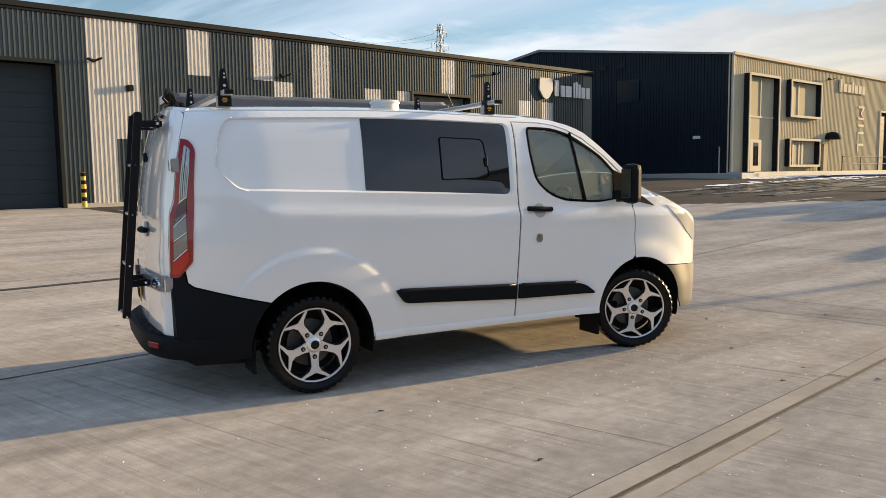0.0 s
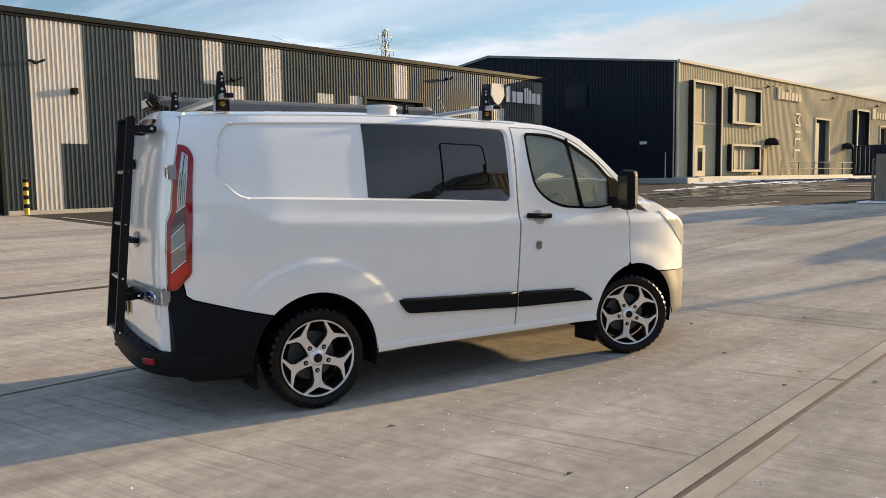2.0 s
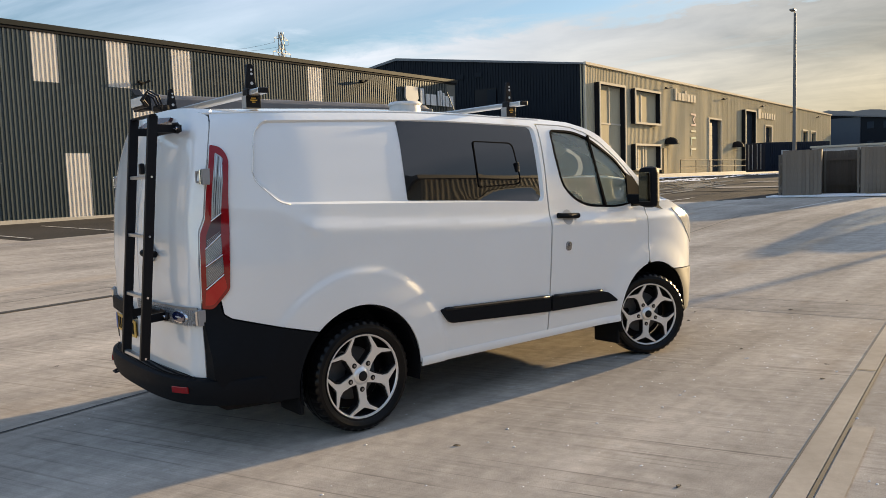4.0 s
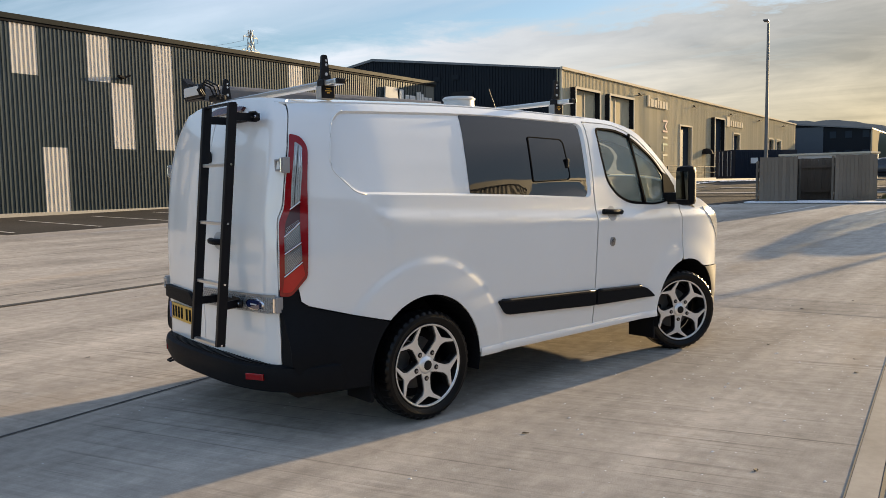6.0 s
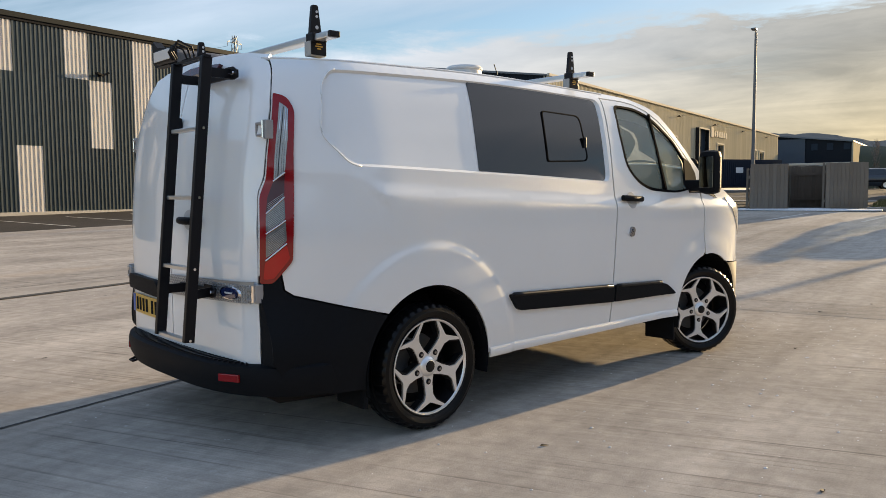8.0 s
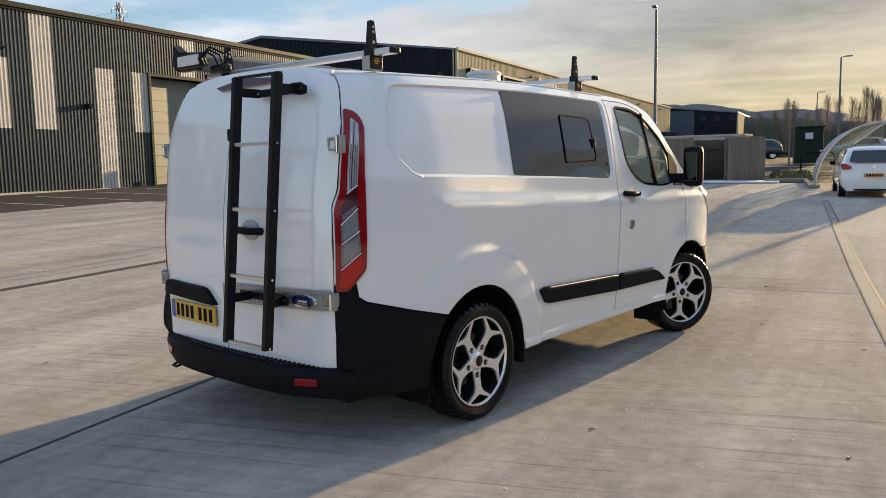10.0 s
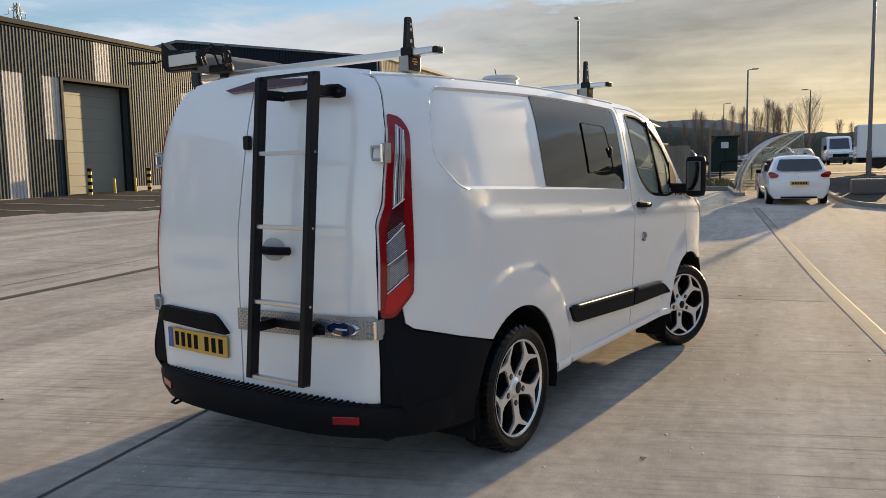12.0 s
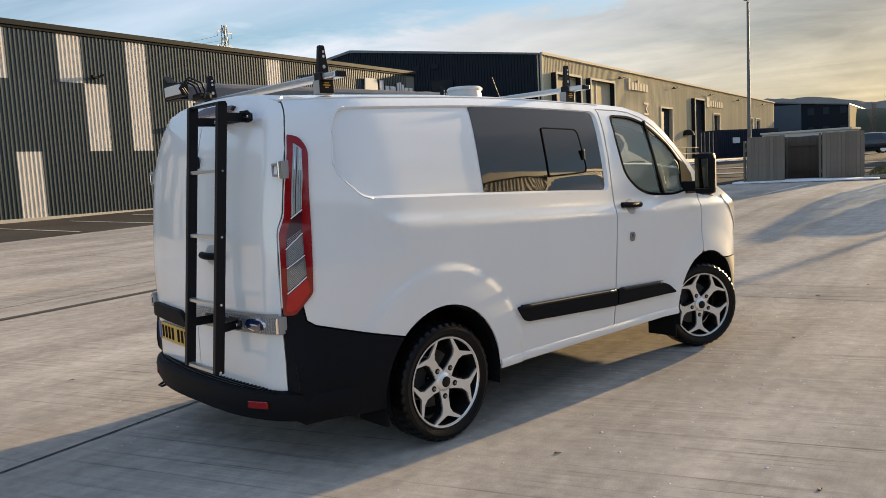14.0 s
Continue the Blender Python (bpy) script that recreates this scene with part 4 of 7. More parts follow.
GZ, W_MAIN = smooth_table([0.26, 0.32, 0.5, 0.8, 1.05, 1.2, 1.235, 1.285, 1.40, 1.6, 1.76, 1.86, 1.91, 1.955, 2.0], [0.945, 0.957, 0.972, 0.981, 0.984, 0.983, 0.981, 0.963, 0.949, 0.912, 0.876, 0.843, 0.815, 0.765, 0.70], 0.012)
_, W_REAR = smooth_table([0.26, 0.5, 0.8, 1.1, 1.4, 1.6, 1.76, 1.86, 1.91, 1.955, 2.0], [0.945, 0.972, 0.981, 0.982, 0.956, 0.914, 0.876, 0.843, 0.815, 0.765, 0.70], 0.02)
REC = [(-0.575, 1.897), (-0.640, 1.83), (-0.652, 1.575), (-0.48, 1.418), (1.668, 1.345), (1.683, 1.897)]
REC_R = [tuple(p) for p in rounded([(*p, 0.055) for p in REC], n=4)]

rc = (0.55, 1.65)
REC_IN = [(p[0] + 0.014 * (1 if p[0] < rc[0] else -1) * (1 if p[0] < -0.4 or p[0] > 1.6 else 0), p[1] + 0.014 * (1 if p[1] < rc[1] else -1) * (1 if p[1] > 1.86 or p[1] < 1.46 else 0)) for p in REC_R]

CREASE = [[(u, zc - 0.045 * (u - 0.5)) for u in np.arange(-0.33, 1.69, 0.08)] for zc in (1.236, 1.284)]
CREASE += [[(-0.346 - 1.15 * (z - 1.285) + k, z) for z in np.arange(1.232, 1.395, 0.02)] for k in (-0.030, 0.030)]
CREASE_D = [[(u, zc - 0.045 * (u - 0.5)) for u in np.arange(1.74, 2.84, 0.08)] for zc in (1.236, 1.284)]


def lean(z):
    return 0.14 * max(0.0, z - 0.95) ** 2.4


def seg_dist(p, poly):
    best = 9.0
    for i in range(len(poly)):
        ax, ay = poly[i - 1]
        bx, by = poly[i]
        dx, dy = bx - ax, by - ay
        t = max(0.0, min(1.0, ((p[0] - ax) * dx + (p[1] - ay) * dy) / (dx * dx + dy * dy + 1e-12)))
        best = min(best, math.hypot(p[0] - ax - t * dx, p[1] - ay - t * dy))
    return best


def half_width(u, z, low=0.0):
    """Half width of the body at u along it and height z."""
    zz = z + 0.045 * (u - 0.5) * math.exp(-((z - 1.27) / 0.16) ** 2)
    k = smoothstep(-0.030, 0.030, u + 0.346 + 1.15 * (min(max(z, 1.22), 1.43) - 1.285))
    w = k * float(np.interp(zz, GZ, W_MAIN)) + (1 - k) * float(np.interp(z, GZ, W_REAR))
    if -0.7 < u < 1.72 and z > 1.3 and inside((u, z), REC_R):
        w -= 0.019 * smoothstep(0.0, 0.013, seg_dist((u, z), REC_R))
    r = math.hypot(u, z - 0.34)
    w += 0.009 * (1 - smoothstep(0.45, 0.74, r)) + 0.011 * (1 - smoothstep(0.625, 0.69, r))
    r = math.hypot(u - WB, z - 0.34)
    w += 0.024 * (1 - smoothstep(0.45, 0.66, r))
    q = max(0.0, (-0.15 - u) / 0.8)
    w -= (0.250 - 0.095 * smoothstep(1.30, 1.72, z) - 0.115 * low * (1 - smoothstep(0.50, 0.84, z))) * q ** 2.9
    f = max(0.0, (u - 2.75) / 1.21)
    w *= max(0.02, 1 - min(1.0, f) ** 4.0) ** 0.5
    if z > 1.30 and u > 2.2:
        w -= 0.05 * smoothstep(2.2, 3.0, u)
    return w


def gap_u(z):
    """Where the rear door meets the body side, along the body."""
    return lerp_table(z, [0.30, 0.47, 0.86, 1.265, 1.295, 1.345, 1.375, 1.76, 1.96], [-0.905, -0.905, -0.917, -0.912, -0.908, -0.893, -0.889, -0.900, -0.900])


def nose(u):
    return u if u < 3.0 else 3.0 + (u - 3.0) * 1.10


def warp(u, z):
    """The roof line's slight upward bow."""
    return 0.034 * math.exp(-((u - 0.65) / 1.05) ** 2) * smoothstep(1.50, 1.90, z)


def fade(u):
    return 1 - smoothstep(-0.93, -0.2, u)


LEFT = 0.055        # the left half is this much wider than the right


def side_at(sgn, off=0.0):
    off += LEFT if sgn > 0 else 0.0
    return lambda u, z: Vector((nose(u) + lean(z) * fade(u), sgn * (half_width(u, z) + off), z + warp(u, z)))


def edge_z(u):
    """Height of the body's upper edge: roof rail, screen pillar, bonnet edge."""
    return lerp_table(u, [-1, 1.90, 2.11, 2.30, 2.414, 2.62, 2.838, 2.99, 3.10, 3.28, 3.5, 3.7, 3.85, 3.94], [1.955, 1.957, 1.945, 1.895, 1.850, 1.705, 1.530, 1.405, 1.345, 1.265, 1.165, 1.06, 0.96, 0.86])


def arc(cx, cz, r, a0, a1, n=26):
    return [(cx + r * math.cos(radians(a0 + (a1 - a0) * i / n)), cz + r * math.sin(radians(a0 + (a1 - a0) * i / n))) for i in range(n + 1)]


top_pts = [(-0.90, 1.955)] + [(u, edge_z(u)) for u in np.arange(-0.85, 2.99, 0.08)] + [(2.99, 1.405)]
rear_gap = [(1.718, 1.918), (1.708, 1.60), (1.696, 1.389), (1.702, 1.144), (1.688, 0.926), (1.653, 0.38), (1.651, 0.346)]
door_top = [(2.86, 1.275), (2.835, 1.475), (2.62, 1.652), (2.395, 1.800), (2.24, 1.870), (2.10, 1.907), (1.98, 1.918)]
DWIN = rounded([(1.848, 1.872, 0.05), (2.10, 1.868, 0.12), (2.275, 1.815, 0.1), (2.563, 1.655, 0.05), (2.735, 1.50, 0.04), (2.758, 1.30, 0.03), (2.509, 1.268, 0.1), (2.156, 1.292, 0.12), (2.007, 1.345, 0.1), (1.882, 1.455, 0.1), (1.846, 1.69, 0.1)], n=4)
clad_line = [(-0.297, 0.656), (-0.55, 0.722), (-0.780, 0.788), (-0.815, 0.815), (-0.832, 0.93)]
BODY_SIDE = top_pts + [(2.93, 1.345)] + door_top + rear_gap + arc(0, 0.34, AR, 0.7, 133.6, 40)[0:] + clad_line[1:] + [(-0.917, 0.885)] + [(gap_u(z), z) for z in (1.0, 1.1, 1.2, 1.265, 1.295, 1.345, 1.375, 1.5, 1.6, 1.76, 1.88)]
DOOR = [(2.862 - 0.012, 1.27), (2.825, 1.468), (2.612, 1.643), (2.389, 1.790), (2.235, 1.860), (2.098, 1.897), (1.98, 1.908), (1.731, 1.908), (1.721, 1.60), (1.709, 1.389), (1.715, 1.144), (1.701, 0.926), (1.666, 0.38), (1.664, 0.349),
        (2.482, 0.356)] + arc(WB, 0.34, AR, 178, 103, 16) + [(2.858, 0.80), (2.872, 1.07), (2.862, 1.20)]
WING = [(2.872, 1.21), (2.882, 1.07), (2.868, 0.80)] + arc(WB, 0.34, AR, 97, 58, 10) + [(3.19, 0.70), (3.75, 0.66), (3.90, 0.66)] + [(u, edge_z(u) - 0.01) for u in (3.92, 3.85, 3.7, 3.5, 3.28, 3.10, 3.0)] + [(2.945, 1.33), (2.875, 1.262)]
CLADDING = [(-0.316, 0.652), (-0.55, 0.712), (-0.785, 0.779), (-0.825, 0.81), (-0.842, 0.92), (-0.917, 0.875), (-0.911, 0.67), (-0.905, 0.47), (-0.88, 0.43), (-0.80, 0.31), (-0.74, 0.29), (-0.46, 0.285)] + arc(0, 0.34, AR, 188, 136, 12)
F_BUMP = arc(WB, 0.34, AR, 5, 56, 14) + [(3.20, 0.69), (3.90, 0.65), (3.93, 0.45), (3.85, 0.30), (3.42, 0.29)]

ARCH_RINGS = []
for r_ring in (0.462, 0.485, 0.51, 0.535, 0.56, 0.585, 0.605, 0.622, 0.632, 0.642, 0.652, 0.662, 0.672, 0.682, 0.692, 0.705, 0.722, 0.74):
    run = [p for p in arc(0, 0.34, r_ring, 2, 150, 80) if inside(p, BODY_SIDE) and seg_dist(p, BODY_SIDE) > 0.014]
    ARCH_RINGS.append(run)


def pane_sheet(name, outline, lift, parent, step, label, material=None):
    """A clear pane, modelled as one refracting surface."""
    vs, fs = sheet(outline, lift, step, edge=0.04)
    return part(name, mesh_from(name, vs, fs, material or M_GLASS, True), None, parent, label)


for sgn in (-1, 1):
    S = side_at(sgn)
    o = (0, sgn, 0)
    shell("body_side", BODY_SIDE, S, M_WHITE, van, step=0.027, edge=0.02, lines=[REC_R + REC_R[:1], REC_IN + REC_IN[:1], *CREASE, *ARCH_RINGS], ang=26, out=o, label="white side panel with a recessed upper field")
    door = shell("front_door", DOOR, S, M_WHITE, van, step=0.035, edge=0.02, holes=[DWIN], lines=CREASE_D, ang=26, out=o, label="white front door")
    shell("front_wing", WING, S, M_WHITE, van, step=0.03, edge=0.02, out=o, label="white front wing")
    shell("rear_cladding", CLADDING, lambda u, z, s=sgn: Vector((u, s * (half_width(u, z, 1.0) + 0.006 + (LEFT if s > 0 else 0)), z)), M_PLASTIC, van, step=0.03, edge=0.02, out=o, label="black plastic quarter cladding")
    shell("front_bumper", F_BUMP, side_at(sgn, 0.008), M_GREYP, van, step=0.03, edge=0.02, out=o, label="grey plastic front bumper")
    # added white bead on the rear rim, standing in for its bright highlight line
    bead = [p for p in REC_R if p[0] < -0.40]
    bm = bmesh.new()
    pipe(bm, [side_at(sgn, -0.001)(u - 0.002, z) for u, z in densify(bead, 0.02, closed=False)], 0.0048, 6)
    part("recess_bead", bm, M_WHITE, van, smooth=True)
    # added dark inner skin that closes the gaps, black in place of their shade
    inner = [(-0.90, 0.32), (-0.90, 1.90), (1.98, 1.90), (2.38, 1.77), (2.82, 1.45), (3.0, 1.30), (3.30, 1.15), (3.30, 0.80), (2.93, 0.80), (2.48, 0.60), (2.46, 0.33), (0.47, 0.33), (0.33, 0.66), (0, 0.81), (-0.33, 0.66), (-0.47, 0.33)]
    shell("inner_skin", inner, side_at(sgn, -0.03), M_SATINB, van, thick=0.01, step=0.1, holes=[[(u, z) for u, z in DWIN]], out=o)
    # door glass with its black seal and the upright bar
    def ring(poly, grow):
        c = Vector((sum(p[0] for p in poly) / len(poly), sum(p[1] for p in poly) / len(poly)))
        return [(p[0] + (Vector(p) - c).normalized()[0] * grow, p[1] + (Vector(p) - c).normalized()[1] * grow) for p in poly]
    shell("window_seal", ring(DWIN, 0.009), side_at(sgn, 0.003), M_SEAL, door, thick=0.014, step=0.05, edge=0.03, holes=[ring(DWIN, -0.011)], out=o, label="black rubber window seal")
    pane = pane_sheet("pane", ring(DWIN, 0.004), side_at(sgn, -0.012), door, 0.08, "clear front door glass")
    pane.visible_shadow = False
    bm = bmesh.new()
    a, b = side_at(sgn, -0.004)(2.268, 1.84), side_at(sgn, -0.004)(2.36, 1.285)
    beam(bm, a, b, 0.03, 0.02, up=(1, 0, 0))
    part("window_bar", bm, M_SEAL, door)
    # mirror sail: black triangle ahead of the glass
    shell("mirror_sail", [(2.70, 1.535), (2.79, 1.50), (2.875, 1.415), (2.90, 1.285), (2.86, 1.268), (2.69, 1.268)], side_at(sgn, 0.007), M_SEAL, door, step=0.04, out=o)
    shell("wing_trim", [(2.89, 1.27), (2.955, 1.325), (3.10, 1.22)], side_at(sgn, 0.006), M_PLASTIC, van, step=0.04, out=o, label="black trim wedge")
    # privacy window with its sliding pane
    PW = rounded([(0.428, 1.888, 0.01), (1.655, 1.888, 0.05), (1.640, 1.350, 0.05), (0.420, 1.404, 0.01)], n=4)
    q = shell("quarter_window", PW, side_at(sgn, 0.004), M_PRIV, van, thick=0.006, step=0.06, edge=0.03, out=o, label="black privacy glass")
    SL = rounded([(1.047, 1.772, 0.02), (1.432, 1.768, 0.05), (1.462, 1.480, 0.05), (1.041, 1.468, 0.02)], n=4)
    shell("sliding_pane", ring(SL, -0.012), side_at(sgn, 0.008), M_PRIV, q, thick=0.006, step=0.06, edge=0.03, out=o)
    shell("pane_frame", SL, side_at(sgn, 0.011), M_SEAL, q, thick=0.01, step=0.03, edge=0.03, holes=[ring(SL, -0.009)], out=o, label="thin black sliding window frame")
    bm = bmesh.new()
    c = side_at(sgn, 0.016)(1.435, 1.60)
    box(bm, c.x - 0.012, c.x + 0.012, c.y - 0.008, c.y + 0.008, c.z - 0.035, c.z + 0.035, 0.004)
    part("latch", bm, M_SATINB, q)
    shell("sill", [(0.449, 0.376), (2.484, 0.384), (2.484, 0.332), (0.449, 0.318)], lambda u, z, s=sgn: side_at(s, 0.002 + 0.013 * math.sin(math.pi * min(1.0, max(0.0, (z - 0.30) / 0.085))))(u, z), M_WHITE, van, step=0.012, out=o, label="white sill lip below the doors")
    # rubbing strip
    MO1 = rounded([(0.612, 0.672, 0.03), (1.668, 0.634, 0.004), (1.664, 0.520, 0.004), (0.690, 0.568, 0.03)], n=3)
    MO2 = rounded([(1.690, 0.634, 0.004), (2.250, 0.606, 0.08), (2.345, 0.585, 0.06), (2.442, 0.508, 0.03), (1.684, 0.520, 0.004)], n=3)
    for mo, host in ((MO1, van), (MO2, door)):
        st = shell("side_moulding", mo, side_at(sgn, 0.022), M_PLASTIC, host, thick=0.024, step=0.03, edge=0.02, out=o, label="black bodyside moulding")
        u0, u1 = min(p[0] for p in mo) + 0.03, max(p[0] for p in mo) - (0.02 if host is van else 0.17)
        # round gloss bar added along the top bevel to give its highlight
        bm = bmesh.new()
        pipe(bm, [side_at(sgn, 0.013)(u, 0.668 - 0.036 * (u - 0.612)) for u in np.linspace(u0, u1, 14)], 0.014, 10)
        part("moulding_lip", bm, M_GLOSSB, st, smooth=True)
    # door handle and lock
    bm = bmesh.new()
    for u0, u1 in ((1.775, 2.0),):
        pts = [side_at(sgn, 0.018 + 0.02 * math.sin(math.pi * k / 8))(u0 + (u1 - u0) * k / 8, 1.232 - 0.010 * k / 8) for k in range(9)]
        pipe(bm, pts, 0.021, 10)
    part("door_handle", bm, M_PLASTIC, door, "black door handle")
    shell("handle_recess", [(1.895 + 0.055 * math.cos(a), 1.215 + 0.058 * math.sin(a)) for a in np.linspace(0, 2 * math.pi, 20, endpoint=False)], side_at(sgn, 0.002), M_RECESS, door, thick=0.003, step=0.03, out=o)
    bm = bmesh.new()
    c0 = S(1.882, 1.005)
    tube(bm, c0 - Vector((0, 0, 0)), c0 + Vector((0, sgn * 0.016, 0)), 0.026, 0.024, 20)
    tube(bm, c0 + Vector((0, 0, -0.018)), c0 + Vector((0, sgn * 0.012, -0.018)), 0.028, 0.026, 20)
    tube(bm, c0, c0 + Vector((0, sgn * 0.024, 0)), 0.013, 0.012, 16)
    smooth_by_angle(part("deadlock", bm, M_LOCK, door, "round chrome security lock"))
    # tail lamp
    TL = rounded([(-0.900, 1.766, 0.01), (-0.842, 1.752, 0.05), (-0.796, 1.690, 0.04), (-0.775, 1.300, 0.05), (-0.787, 0.955, 0.02), (-0.868, 0.846, 0.02), (-0.917, 0.850, 0.01), (-0.912, 1.268, 0.02), (-0.889, 1.352, 0.02)], n=4)
    lamp = shell("tail_lamp", TL, side_at(sgn, 0.012), M_REDR, van, thick=0.02, step=0.02, edge=0.012, out=o, label="tall red tail lamp with clear and smoked lenses")
    up = shell("reversing_lens", rounded([(-0.872, 1.722), (-0.832, 1.694), (-0.818, 1.55), (-0.818, 1.388), (-0.861, 1.346), (-0.868, 1.55)], 0.01, 3), side_at(sgn, 0.016), M_CLEAR, lamp, thick=0.006, step=0.015, out=o, label="clear ribbed upper lens")
    for k in (0.18, 0.42, 0.66, 0.88):
        bm = bmesh.new()
        pipe(bm, [side_at(sgn, 0.017)(-0.870 + k * 0.044 + 0.006 * j / 6, 1.706 - 0.020 * k - (0.355 - 0.04 * k) * j / 6) for j in range(7)], 0.0022, 5)
        part("lens_rib", bm, M_CHROME if k != 0.42 else M_GLOSSB, up)
    shell("dark_lens", rounded([(-0.862, 1.338), (-0.818, 1.380), (-0.818, 1.272), (-0.890, 1.192), (-0.884, 1.265)], 0.008, 3), side_at(sgn, 0.016), M_REDD, lamp, thick=0.006, step=0.015, out=o, label="dark red middle lens")
    shell("indicator_lens", rounded([(-0.891, 1.180), (-0.818, 1.258), (-0.816, 1.160), (-0.893, 1.096)], 0.008, 3), side_at(sgn, 0.016), M_AMBER, lamp, thick=0.006, step=0.015, out=o, label="smoked grey lens")
    shell("indicator_lens", rounded([(-0.893, 1.082), (-0.815, 1.146), (-0.813, 1.052), (-0.894, 0.972)], 0.008, 3), side_at(sgn, 0.016), M_AMBER, lamp, thick=0.006, step=0.015, out=o, label="smoked grey lens")
    shell("fog_lens", rounded([(-0.898, 0.948), (-0.812, 1.034), (-0.800, 0.968), (-0.866, 0.872), (-0.905, 0.868)], 0.01, 3), side_at(sgn, 0.016), M_RED, lamp, thick=0.006, step=0.015, out=o, label="bright red lower lens")
    for zr in np.arange(0.985, 1.24, 0.0085):
        if abs(zr - 1.09) < 0.012:
            continue
        bm = bmesh.new()
        pipe(bm, [side_at(sgn, 0.0165)(-0.884, zr), side_at(sgn, 0.0165)(-0.850, zr + 0.028), side_at(sgn, 0.0165)(-0.822, zr + 0.050)], 0.0011, 4)
        part("lens_rib", bm, M_CLEAR, lamp)
    for q0, q1 in (((-0.891, 1.186), (-0.818, 1.266)), ((-0.893, 1.089), (-0.815, 1.153)), ((-0.896, 0.960), (-0.813, 1.042)), ((-0.864, 1.341), (-0.818, 1.384))):
        bm = bmesh.new()
        pipe(bm, [side_at(sgn, 0.0175)(q0[0] + (q1[0] - q0[0]) * j / 4, q0[1] + (q1[1] - q0[1]) * j / 4) for j in range(5)], 0.0036, 6)
        part("lens_bar", bm, M_CHROME, lamp)
    # head lamp
    shell("head_lamp", rounded([(3.22, 1.23), (3.45, 1.16), (3.66, 1.02), (3.74, 0.90), (3.62, 0.88), (3.48, 0.98), (3.34, 1.12)], 0.03, 3), side_at(sgn, 0.006), M_CLEAR, van, thick=0.012, step=0.03, out=o, label="clear wraparound headlamp")
    # arch liners and mud flaps
    for cx in (0.0, WB):
        bm = bmesh.new()
        ring0 = []
        for k in range(25):
            a = radians(-14 + 208 * k / 24)
            row = [bm.verts.new((cx + (AR - 0.006) * math.cos(a) * f, sgn * yy, 0.34 + (AR - 0.006) * math.sin(a) * f)) for yy, f in ((half_width(cx, 0.75) - 0.012, 1.0), (0.62, 0.99))]
            if ring0:
                bm.faces.new((ring0[-1][0], row[0], row[1], ring0[-1][1]))
            ring0.append(row)
        cen = bm.verts.new((cx, sgn * 0.62, 0.34))
        for k in range(24):
            bm.faces.new((ring0[k][1], ring0[k + 1][1], cen))
        part("arch_liner", bm, M_PLASTIC, van, "black wheel arch liner")
        bm = bmesh.new()
        box(bm, cx - 0.435, cx - 0.41, sgn * 0.70 if sgn > 0 else -0.95, 0.95 if sgn > 0 else -0.70, 0.17 if cx == 0 else 0.135, 0.46, 0.008)
        part("mud_flap", bm, M_PLASTIC, van, "black mud flap")
    # mirror
    ml = LEFT if sgn > 0 else 0.0
    m = part("door_mirror", bm_boxes([(2.66, 2.775, min(sgn * 1.035, sgn * 1.190), max(sgn * 1.035, sgn * 1.190), 1.250, 1.582)], 0.05), M_PLASTIC, van, "tall black door mirror")
    part("mirror_glass", bm_boxes([(2.655, 2.662, min(sgn * 1.055, sgn * 1.168), max(sgn * 1.055, sgn * 1.168), 1.30, 1.535)], 0.003), M_MIRROR, m, "mirror glass")
    part("mirror_arm", bm_boxes([(2.68, 2.76, min(sgn * 0.90, sgn * 1.06), max(sgn * 0.90, sgn * 1.06), 1.275, 1.36)], 0.02), M_PLASTIC, m)
    m.location.y = ml
    # roof seam
    bm = bmesh.new()
    pipe(bm, [side_at(sgn, 0.002)(u, edge_z(u) - 0.004) for u in np.arange(-0.9, 1.95, 0.15)], 0.006, 6)
    part("roof_seam", bm, M_WHITE, van)


def over(u, t):
    """A point on roof, screen or bonnet: t from -1 to 1 across."""
    z = edge_z(u)
    cr = lerp_table(u, [-1, 1.9, 2.99, 3.94], [0.062, 0.066, 0.10, 0.05]) * (1 - abs(t) ** 2.4)
    drop = 0.018 * (1 - smoothstep(-0.93, -0.80, u))
    bow = 0.0 if u < 1.9 else (0.16 * smoothstep(1.9, 2.6, u) * (1 - smoothstep(3.3, 3.94, u))) * (1 - t * t)
    zz = z + cr - drop * (1 - abs(t) ** 2.4)
    return Vector((nose(u) + lean(min(zz, 1.99)) * fade(u) + bow, t * (half_width(u, z) - 0.004) + LEFT * max(0.0, t), zz + warp(u, z)))


shell("roof", [(-0.93, -1), (1.92, -1), (1.92, 1), (-0.93, 1)], over, M_WHITE, van, step=0.09, out=(0, 0, 1), label="white gently arched roof")
ws = pane_sheet("windscreen", [(1.93, -1), (2.96, -1), (2.96, 1), (1.93, 1)], over, van, 0.09, "raked windscreen glass", M_SCREEN)
ws.visible_shadow = False
shell("bonnet", [(2.97, -1), (3.94, -1), (3.94, 1), (2.97, 1)], over, M_WHITE, van, step=0.08, out=(0, 0, 1), label="short sloping white bonnet")
bm = bmesh.new()
rows = []
for k in range(21):
    t = -1 + k / 10
    row = []
    for z, x in ((0.29, 3.80), (0.45, 3.90), (0.66, 3.93), (0.90, 3.92)):
        y = t * 0.70
        row.append(bm.verts.new((x - 3.93 + 2.83 + 1.20 * (1 - (y / 0.975) ** 2) ** 0.25, y, z)))
    if rows:
        for c in range(3):
            bm.faces.new((rows[-1][c], row[c], row[c + 1], rows[-1][c + 1]))
    rows.append(row)
part("front_grille", bm, M_PLASTIC, van, "black front grille and bumper face", smooth=True)

